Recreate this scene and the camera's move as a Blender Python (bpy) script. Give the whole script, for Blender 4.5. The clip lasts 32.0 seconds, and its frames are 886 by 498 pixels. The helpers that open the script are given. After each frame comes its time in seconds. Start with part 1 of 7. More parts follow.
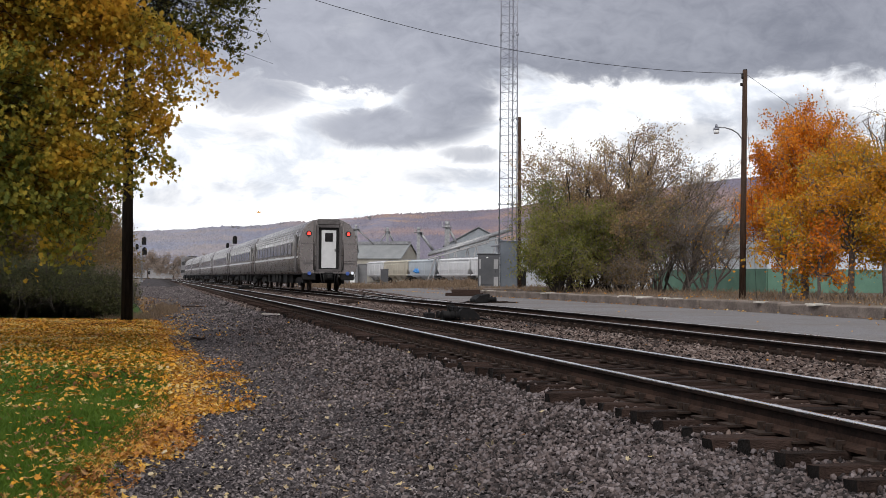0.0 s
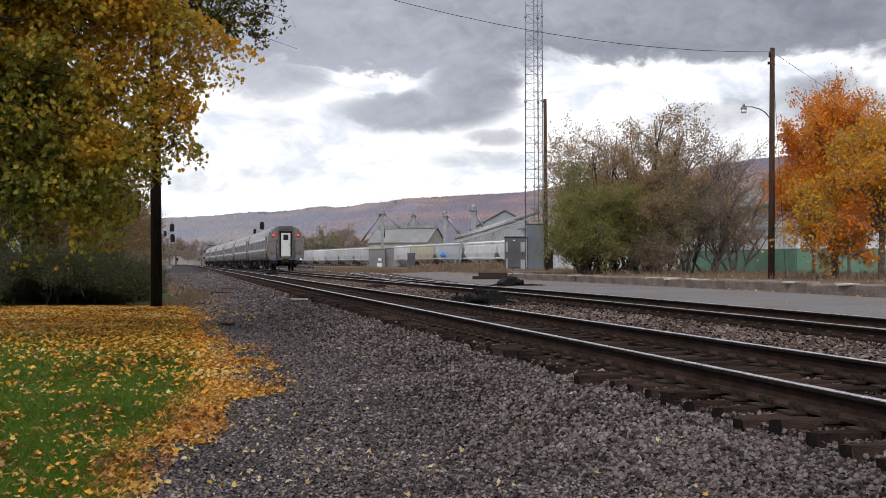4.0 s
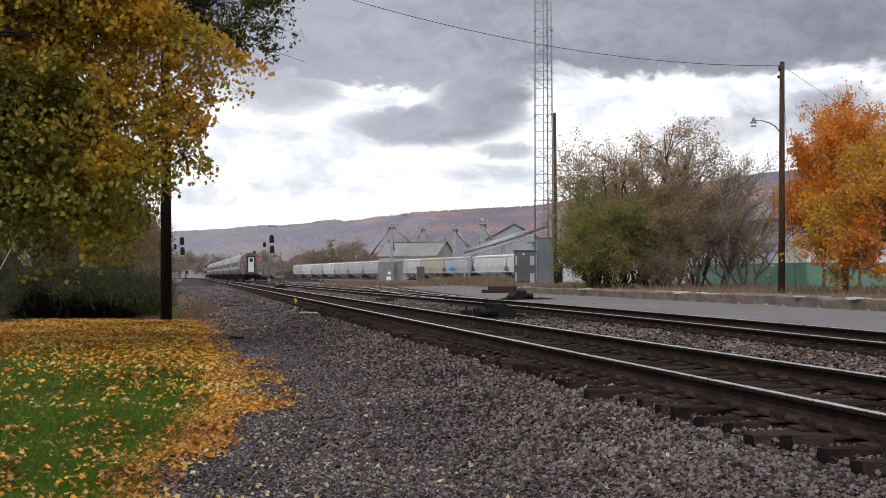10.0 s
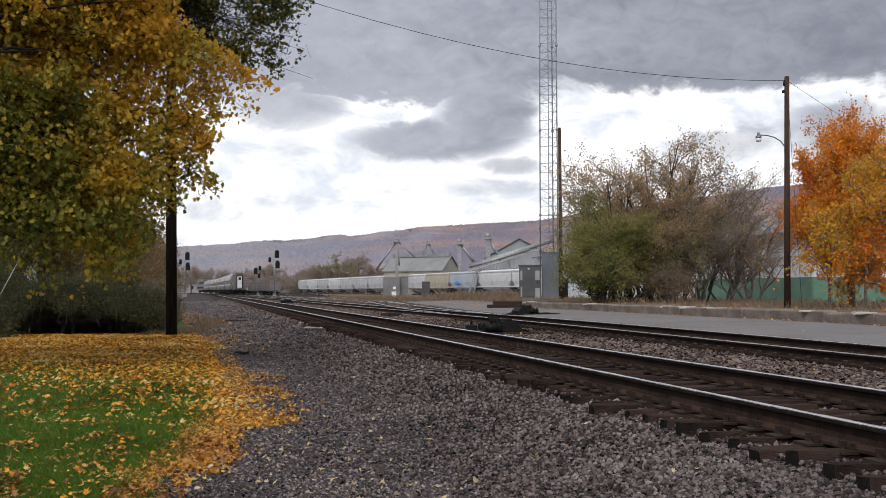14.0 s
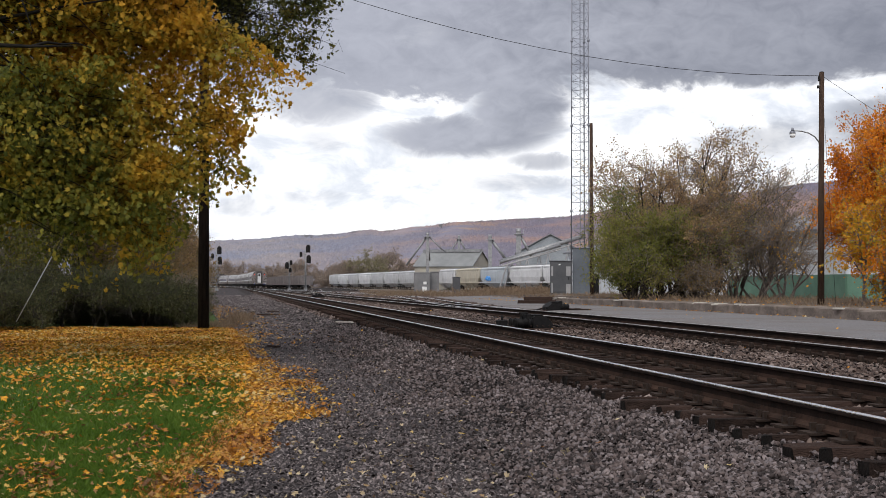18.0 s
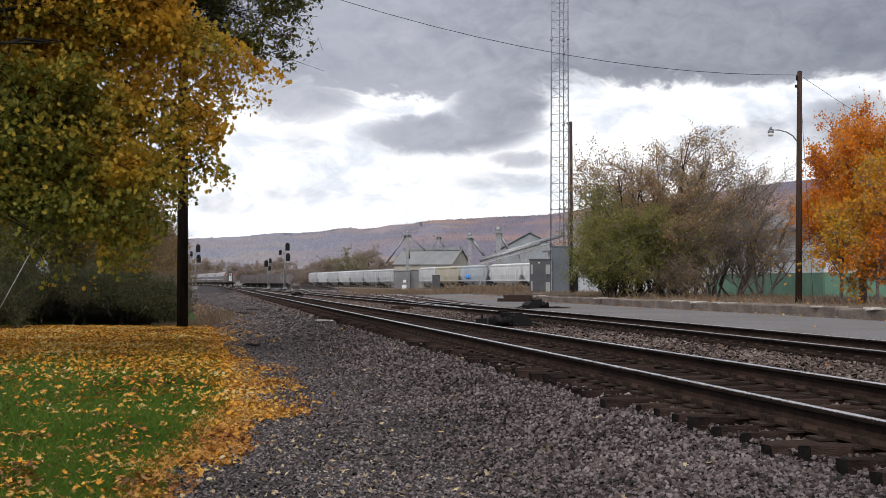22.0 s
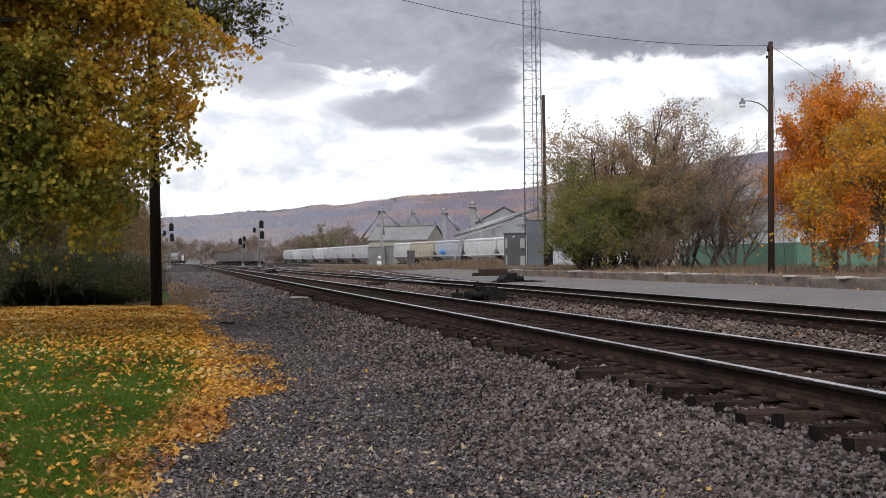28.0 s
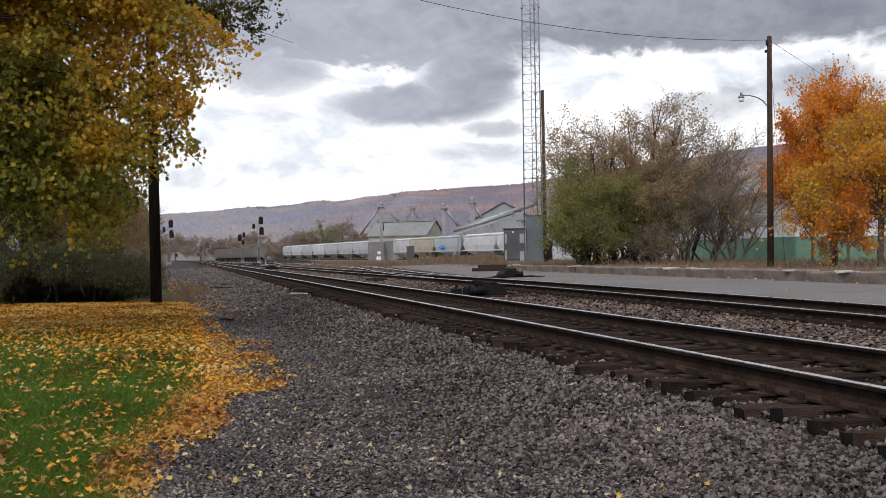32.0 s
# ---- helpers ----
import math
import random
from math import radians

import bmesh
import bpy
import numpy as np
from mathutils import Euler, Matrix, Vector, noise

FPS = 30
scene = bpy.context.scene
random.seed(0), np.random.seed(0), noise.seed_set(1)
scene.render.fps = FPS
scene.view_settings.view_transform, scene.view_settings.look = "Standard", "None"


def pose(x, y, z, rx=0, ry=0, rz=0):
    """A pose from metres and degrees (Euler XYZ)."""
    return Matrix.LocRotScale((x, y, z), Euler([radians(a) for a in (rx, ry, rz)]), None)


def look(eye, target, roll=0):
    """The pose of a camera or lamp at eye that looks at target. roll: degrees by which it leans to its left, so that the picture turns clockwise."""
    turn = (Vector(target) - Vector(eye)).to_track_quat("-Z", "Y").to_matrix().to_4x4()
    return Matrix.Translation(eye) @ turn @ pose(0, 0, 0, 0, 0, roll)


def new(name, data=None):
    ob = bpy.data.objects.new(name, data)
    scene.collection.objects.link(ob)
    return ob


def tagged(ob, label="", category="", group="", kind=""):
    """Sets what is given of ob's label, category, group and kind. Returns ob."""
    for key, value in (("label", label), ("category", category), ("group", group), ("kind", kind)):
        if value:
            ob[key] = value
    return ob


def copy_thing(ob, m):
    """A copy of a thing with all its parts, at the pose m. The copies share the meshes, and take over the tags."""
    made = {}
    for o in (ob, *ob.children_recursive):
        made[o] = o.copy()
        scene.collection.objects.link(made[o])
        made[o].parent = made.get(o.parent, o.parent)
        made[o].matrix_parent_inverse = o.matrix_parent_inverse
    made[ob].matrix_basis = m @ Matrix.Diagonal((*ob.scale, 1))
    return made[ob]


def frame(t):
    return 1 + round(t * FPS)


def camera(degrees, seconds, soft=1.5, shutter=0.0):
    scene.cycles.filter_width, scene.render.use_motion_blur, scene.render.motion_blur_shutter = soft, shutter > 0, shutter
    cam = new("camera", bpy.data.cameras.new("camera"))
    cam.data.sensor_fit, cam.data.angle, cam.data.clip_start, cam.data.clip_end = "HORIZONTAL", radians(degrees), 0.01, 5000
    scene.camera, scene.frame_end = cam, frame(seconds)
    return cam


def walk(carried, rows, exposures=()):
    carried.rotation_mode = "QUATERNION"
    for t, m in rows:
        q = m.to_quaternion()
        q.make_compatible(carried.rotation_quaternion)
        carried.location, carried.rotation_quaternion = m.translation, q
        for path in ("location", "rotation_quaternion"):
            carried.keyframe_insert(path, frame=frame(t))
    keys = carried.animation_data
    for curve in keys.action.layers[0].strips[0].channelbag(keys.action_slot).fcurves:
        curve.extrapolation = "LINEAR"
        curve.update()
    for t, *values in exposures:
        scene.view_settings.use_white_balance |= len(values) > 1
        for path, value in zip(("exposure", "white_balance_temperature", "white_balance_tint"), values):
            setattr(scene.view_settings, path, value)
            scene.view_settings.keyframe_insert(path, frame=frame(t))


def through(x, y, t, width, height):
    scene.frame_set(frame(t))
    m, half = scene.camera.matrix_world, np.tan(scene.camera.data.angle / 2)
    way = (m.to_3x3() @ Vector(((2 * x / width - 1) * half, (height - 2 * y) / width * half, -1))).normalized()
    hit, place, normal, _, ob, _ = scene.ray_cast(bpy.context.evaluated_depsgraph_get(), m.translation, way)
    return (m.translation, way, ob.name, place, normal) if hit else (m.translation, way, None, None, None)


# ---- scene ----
# World: y along the main track, x to its far side, z up; z = 0 is the gravel path.
PATH = [
    (0.0, 0.014, -0.001, 1.390, 91.45, -0.45, -14.15),
    (0.5, 0.017, 0.000, 1.389, 93.56, 1.04, -14.53),
    (1.0, 0.014, 0.002, 1.388, 93.15, 0.83, -14.09),
    (1.5, 0.006, 0.006, 1.392, 91.32, 0.59, -14.04),
    (2.0, 0.006, 0.005, 1.389, 91.11, 1.16, -14.11),
    (2.5, 0.010, -0.003, 1.389, 90.72, 0.88, -13.82),
    (3.0, 0.006, -0.008, 1.387, 90.65, 0.50, -13.17),
    (3.5, -0.001, -0.010, 1.387, 90.60, 0.27, -12.93),
    (5.5, -0.001, -0.007, 1.391, 90.80, 0.04, -12.74),
    (6.0, -0.000, -0.007, 1.394, 90.84, 0.10, -12.74),
    (6.5, -0.005, -0.005, 1.391, 90.88, 0.15, -12.73),
    (7.0, -0.004, -0.006, 1.392, 90.96, -0.01, -12.66),
    (7.5, -0.006, -0.004, 1.390, 91.02, 0.06, -12.56),
    (8.0, -0.005, -0.001, 1.392, 91.13, 0.05, -12.53),
    (8.5, -0.004, -0.001, 1.390, 91.14, 0.11, -12.51),
    (9.0, -0.000, -0.000, 1.390, 91.22, -0.00, -12.53),
    (9.5, 0.002, -0.000, 1.393, 91.29, 0.03, -12.43),
    (10.0, 0.001, -0.004, 1.393, 91.30, 0.09, -12.36),
    (10.5, -0.002, -0.005, 1.395, 91.34, -0.11, -12.18),
    (11.0, -0.000, -0.006, 1.395, 91.43, 0.21, -11.98),
    (11.5, 0.003, -0.004, 1.397, 91.61, 0.35, -12.75),
    (12.0, -0.001, -0.001, 1.394, 91.76, -0.13, -12.22),
    (12.5, 0.001, -0.002, 1.396, 91.95, 0.02, -12.06),
    (13.0, 0.003, -0.002, 1.394, 92.01, 0.38, -12.28),
    (13.5, 0.003, -0.003, 1.393, 91.97, 0.03, -12.18),
    (14.0, 0.006, -0.003, 1.394, 92.04, 0.14, -12.10),
    (14.5, 0.009, -0.003, 1.392, 91.78, 0.12, -12.35),
    (16.5, -0.009, 0.008, 1.389, 91.50, -0.42, -12.06),
    (17.0, -0.007, 0.004, 1.384, 91.56, -0.61, -11.65),
    (17.5, -0.008, 0.002, 1.387, 91.58, -0.69, -11.03),
    (18.0, -0.004, -0.003, 1.386, 91.81, -0.17, -10.59),
    (18.5, -0.000, -0.004, 1.384, 91.50, 0.73, -10.83),
    (19.0, -0.004, 0.000, 1.389, 91.18, 0.24, -10.97),
    (19.5, -0.003, -0.001, 1.393, 91.47, 0.31, -10.71),
    (20.0, -0.006, -0.004, 1.391, 91.62, 0.51, -10.52),
    (20.5, -0.010, -0.007, 1.396, 91.75, 0.29, -10.51),
    (21.0, -0.013, -0.007, 1.389, 91.79, 0.14, -10.55),
    (21.5, -0.012, -0.003, 1.389, 91.77, -0.08, -10.99),
    (22.0, -0.009, 0.001, 1.388, 91.72, -0.17, -11.60),
    (22.5, -0.006, 0.003, 1.385, 91.61, -0.42, -11.70),
    (23.0, -0.004, 0.002, 1.384, 91.38, 0.11, -11.47),
    (23.5, -0.001, 0.001, 1.383, 91.29, 0.37, -11.79),
    (24.0, -0.003, 0.005, 1.386, 91.26, 0.52, -11.77),
    (24.5, -0.003, 0.005, 1.386, 91.15, 0.11, -11.52),
    (25.0, -0.003, 0.004, 1.384, 91.08, 0.36, -11.66),
    (25.5, 0.001, 0.002, 1.387, 91.08, 0.58, -11.69),
    (26.0, 0.003, 0.001, 1.385, 91.05, 0.82, -11.80),
    (26.5, 0.006, 0.002, 1.384, 90.87, 1.05, -12.61),
    (28.5, -0.000, 0.016, 1.383, 90.43, 0.53, -12.96),
    (29.0, 0.005, 0.013, 1.383, 90.35, 0.61, -13.41),
    (29.5, 0.006, 0.014, 1.383, 90.20, 0.78, -13.50),
    (30.0, 0.009, 0.010, 1.385, 90.20, 1.02, -13.40),
    (30.5, 0.011, 0.008, 1.385, 90.19, 1.14, -13.23),
    (31.0, 0.009, 0.008, 1.386, 90.17, 0.98, -13.14),
    (31.5, 0.010, 0.008, 1.387, 90.19, 1.06, -13.05),
    (32.0, 0.007, 0.005, 1.387, 90.26, 0.88, -12.86),
]
cam = camera(42.0, 32.0, soft=0.6)
walk(cam, [(t, pose(x, y, z, rx, ry, rz)) for t, x, y, z, rx, ry, rz in PATH], exposures=[(0.0, 0.0), (32.0, 0.0)])

RAIL_TOP = 0.555
EYE = 1.39


# ---- world and sun ----
class Nodes:
    """Short-hand for a node tree."""

    def __init__(self, tree):
        self.tree = tree
        tree.nodes.clear()

    def add(self, kind, **values):
        n = self.tree.nodes.new(kind)
        for key, v in values.items():
            n.inputs[key.replace("_", " ")].default_value = v
        return n

    def put(self, target, v):
        if isinstance(v, (int, float, tuple)):
            target.default_value = v
        else:
            self.tree.links.new(v, target)

    def m(self, op, a, b=0.0, c=0.0):
        n = self.tree.nodes.new("ShaderNodeMath")
        n.operation = op
        for k, v in enumerate((a, b, c)):
            self.put(n.inputs[k], v)
        return n.outputs[0]

    def ramp(self, v, lo, hi, a=0.0, b=1.0):
        n = self.tree.nodes.new("ShaderNodeMapRange")
        n.interpolation_type = "SMOOTHSTEP"
        for k, w in enumerate((v, lo, hi, a, b)):
            self.put(n.inputs[k], w)
        return n.outputs[0]

    def mix(self, f, a, b, mode="MIX"):
        n = self.tree.nodes.new("ShaderNodeMix")
        n.data_type, n.blend_type = "RGBA", mode
        self.put(n.inputs[0], f)
        self.put(n.inputs[6], a if not isinstance(a, tuple) else (*a, 1)[:4])
        self.put(n.inputs[7], b if not isinstance(b, tuple) else (*b, 1)[:4])
        return n.outputs[2]

    def noise(self, vec, scale, detail=4.0, rough=0.55, distort=0.0):
        n = self.add("ShaderNodeTexNoise", Scale=scale, Detail=detail, Roughness=rough, Distortion=distort)
        if vec is not None:
            self.tree.links.new(vec, n.inputs["Vector"])
        return n.outputs[0]

    def vec(self, x, y, z=0.0):
        n = self.tree.nodes.new("ShaderNodeCombineXYZ")
        for k, v in enumerate((x, y, z)):
            self.put(n.inputs[k], v)
        return n.outputs[0]


SUN_AZ, SUN_EL = 205.0, 42.0      # degrees to the right of y; above the horizon


def make_world():
    world = bpy.data.worlds.new("sky")
    world.use_nodes = True
    scene.world = world
    n = Nodes(world.node_tree)
    co = n.add("ShaderNodeTexCoord").outputs["Generated"]
    sep = n.add("ShaderNodeSeparateXYZ")
    n.put(sep.inputs[0], co)
    x, y, z = sep.outputs
    az = n.m("MULTIPLY", n.m("ARCTAN2", x, y), 57.2958)
    el = n.m("MULTIPLY", n.m("ARCSINE", n.m("MINIMUM", n.m("MAXIMUM", z, -1.0), 1.0)), 57.2958)
    sky = n.add("ShaderNodeTexSky")
    sky.sky_type, sky.sun_disc = "NISHITA", False
    sky.sun_elevation, sky.sun_rotation = radians(SUN_EL), radians(SUN_AZ)
    blue = n.mix(1.0, sky.outputs[0], (0.1, 0.1, 0.1), "MULTIPLY")
    # cloud layers seen edge on: wide and flat near the horizon
    flat = n.vec(n.m("MULTIPLY", az, 0.055), n.m("MULTIPLY", el, 0.12), 2.3)
    big = n.noise(flat, 1.6, 5.0, 0.55, 0.3)
    fine = n.noise(n.vec(n.m("MULTIPLY", az, 0.16), n.m("MULTIPLY", el, 0.3), 7.7), 1.8, 6.0, 0.6, 0.4)
    curl = n.noise(n.vec(n.m("MULTIPLY", az, 0.5), n.m("MULTIPLY", el, 0.75), 4.4), 1.5, 7.0, 0.6, 0.8)
    wav = n.m("ADD", n.m("ADD", n.m("MULTIPLY", n.m("SUBTRACT", big, 0.5), 4.0), n.m("MULTIPLY", n.m("SUBTRACT", fine, 0.5), 3.5)), n.m("MULTIPLY", n.m("SUBTRACT", curl, 0.5), 1.8))

    def blob(a0, e0, ra, re, up=1.0):
        da = n.m("DIVIDE", n.m("SUBTRACT", n.m("ADD", az, n.m("MULTIPLY", wav, 0.6)), a0), ra)
        de = n.m("DIVIDE", n.m("SUBTRACT", n.m("ADD", el, n.m("MULTIPLY", wav, 0.35)), e0), re)
        d = n.m("ADD", n.m("MULTIPLY", da, da), n.m("MULTIPLY", de, de))
        return n.m("MULTIPLY", n.m("POWER", 2.718, n.m("MULTIPLY", n.m("MULTIPLY", d, d), -0.8)), up)

    # the heavy deck overhead begins some ten degrees up
    deck = n.ramp(n.m("ADD", el, n.m("MULTIPLY", wav, 0.9)), 8.4, 10.6)
    dark = deck
    for b in ((11.9, 7.5, 4.3, 1.15, 0.95), (14.6, 8.9, 2.6, 1.9, 0.95), (15.6, 6.2, 2.0, 0.5, 0.62), (14.2, 5.0, 3.6, 0.6, 0.4), (25.6, 7.0, 3.2, 0.9, 0.5), (22.0, 5.6, 3.2, 0.7, 0.3), (4.8, 7.3, 1.5, 0.95, 0.42),
              (4.6, 9.2, 3.4, 1.2, 0.7), (31.5, 7.4, 3.4, 1.6, 0.66), (3.2, 4.3, 2.8, 0.3, 0.34), (0.8, 3.8, 1.7, 0.55, 0.4), (-9.0, 8.0, 5.0, 1.5, 0.7)):
        dark = n.m("MAXIMUM", dark, blob(*b))
    # breaks of bright cloud in the deck's lower edge
    for b in ((9.5, 8.95, 1.7, 0.5, 0.75), (22.0, 8.5, 4.0, 0.95, 0.9), (29.0, 9.0, 2.4, 0.5, 0.5), (9.4, 12.4, 1.5, 0.8, 0.25)):
        dark = n.m("MAXIMUM", n.m("SUBTRACT", dark, blob(*b)), 0.0)
    dark = n.m("MULTIPLY", dark, n.m("ADD", 0.8, n.m("MULTIPLY", curl, 0.4)))
    lumps = n.m("ADD", n.m("MULTIPLY", big, 0.7), n.m("ADD", n.m("MULTIPLY", fine, 0.5), n.m("MULTIPLY", curl, 0.45)))
    body = n.mix(n.ramp(lumps, 0.58, 1.08), (0.235, 0.242, 0.295), (0.49, 0.5, 0.57))
    body = n.mix(n.ramp(az, 4.0, 24.0, 0.45, 0.0), body, (0.55, 0.565, 0.65))
    body = n.mix(n.ramp(az, 14.0, 26.0, 0.0, 0.35), body, (0.2, 0.205, 0.25))
    glow = n.mix(n.ramp(fine, 0.33, 0.6), (0.82, 0.86, 0.95), (1.3, 1.3, 1.32))
    # an overcast sky is brightest overhead
    body = n.mix(n.ramp(el, 16.0, 60.0), body, (0.95, 0.95, 0.97))
    cloud = n.mix(n.ramp(dark, 0.06, 0.9), glow, body)
    sheet = n.mix(0.93, blue, cloud)
    # haze near the horizon, and what lies under it
    low = n.mix(n.ramp(el, -0.5, 2.5), (0.95, 0.95, 0.98), sheet)
    under = n.mix(n.ramp(el, -3.0, -0.2), (0.10, 0.095, 0.09), low)
    bg = n.add("ShaderNodeBackground", Strength=1.0)
    n.put(bg.inputs[0], under)
    out = n.add("ShaderNodeOutputWorld")
    n.put(out.inputs[0], bg.outputs[0])


make_world()
sun = new("sun", bpy.data.lights.new("sun", "SUN"))
sun.data.energy, sun.data.angle, sun.data.color = 2.2, radians(45), (1.0, 0.95, 0.87)
sun.matrix_world = look((0, 0, 60), (-60 * math.sin(radians(SUN_AZ)), -60 * math.cos(radians(SUN_AZ)), 60 - 60 * math.tan(radians(SUN_EL))))


# ---- materials ----
def mat(name, dark, light, scale=3.0, rough=0.8, metal=0.0, bump=0.3, fine=40.0, spread=0.5, rand="", gloss=0.5, stretch=None):
    """Two colours mixed by broad stains and fine grain, with relief. rand: vary by 'object' or 'island'."""
    ma = bpy.data.materials.new(name)
    ma.use_nodes = True
    n = Nodes(ma.node_tree)
    co = n.add("ShaderNodeTexCoord").outputs["Object"]
    if stretch:
        mp = n.add("ShaderNodeMapping", Scale=stretch)
        n.put(mp.inputs[0], co)
        co = mp.outputs[0]
    a = n.noise(co, scale, 5.0, 0.6)
    b = n.noise(co, fine, 3.0, 0.6)
    f = n.m("ADD", n.m("MULTIPLY", a, 0.6), n.m("MULTIPLY", b, 0.4))
    f = n.ramp(f, 0.5 - spread * 0.35, 0.5 + spread * 0.35)
    if rand:
        r = n.add("ShaderNodeObjectInfo").outputs["Random"] if rand == "object" else n.add("ShaderNodeNewGeometry").outputs["Random Per Island"]
        f = n.m("ADD", n.m("MULTIPLY", f, 0.45), n.m("MULTIPLY", r, 0.55))
    c = n.mix(f, dark, light)
    p = n.add("ShaderNodeBsdfPrincipled", Roughness=rough, Metallic=metal)
    p.inputs["Specular IOR Level"].default_value = gloss
    n.put(p.inputs["Base Color"], c)
    n.put(p.inputs["Roughness"], n.ramp(b, 0.2, 0.8, max(rough - 0.1, 0.03), min(rough + 0.1, 1.0)))
    if bump:
        bp = n.add("ShaderNodeBump", Strength=bump, Distance=0.02)
        n.put(bp.inputs["Height"], b)
        n.put(p.inputs["Normal"], bp.outputs[0])
    o = n.add("ShaderNodeOutputMaterial")
    n.put(o.inputs[0], p.outputs[0])
    return ma


def leaf_mat(name, colours, through=0.35, lean=None, clump=0.45):
    """Leaf colours picked leaf by leaf, with light passing through the blade."""
    ma = bpy.data.materials.new(name)
    ma.use_nodes = True
    n = Nodes(ma.node_tree)
    r = n.add("ShaderNodeNewGeometry").outputs["Random Per Island"]
    co = n.add("ShaderNodeTexCoord").outputs["Object"]
    patch = n.noise(co, 0.55, 3.0, 0.6)
    f = n.m("ADD", n.m("MULTIPLY", r, 1.0 - clump), n.m("MULTIPLY", n.ramp(patch, 0.3, 0.7), clump))
    if lean:
        sx = n.add("ShaderNodeSeparateXYZ")
        n.put(sx.inputs[0], co)
        f = n.m("ADD", f, n.m("ADD", n.m("MULTIPLY", n.m("SUBTRACT", sx.outputs[0], lean[0]), lean[1]), n.m("MULTIPLY", n.m("SUBTRACT", sx.outputs[2], lean[2]), lean[3])))
    cr = n.add("ShaderNodeValToRGB")
    e = cr.color_ramp.elements
    while len(e) < len(colours):
        e.new(0.5)
    for k, c in enumerate(colours):
        e[k].position, e[k].color = 0.08 + 0.84 * k / (len(colours) - 1), (*c, 1)
    n.put(cr.inputs[0], f)
    col = n.mix(n.noise(co, 30.0, 2.0), cr.outputs[0], n.mix(1.0, cr.outputs[0], (0.55, 0.5, 0.45), "MULTIPLY"))
    p = n.add("ShaderNodeBsdfPrincipled", Roughness=0.6)
    p.inputs["Specular IOR Level"].default_value = 0.25
    n.put(p.inputs["Base Color"], col)
    t = n.add("ShaderNodeBsdfTranslucent")
    n.put(t.inputs[0], col)
    s = n.add("ShaderNodeMixShader", Fac=through)
    n.put(s.inputs[1], p.outputs[0])
    n.put(s.inputs[2], t.outputs[0])
    o = n.add("ShaderNodeOutputMaterial")
    n.put(o.inputs[0], s.outputs[0])
    return ma


def glow_mat(name, colour, power):
    ma = bpy.data.materials.new(name)
    ma.use_nodes = True
    n = Nodes(ma.node_tree)
    e = n.add("ShaderNodeEmission", Color=(*colour, 1), Strength=power)
    o = n.add("ShaderNodeOutputMaterial")
    n.put(o.inputs[0], e.outputs[0])
    return ma


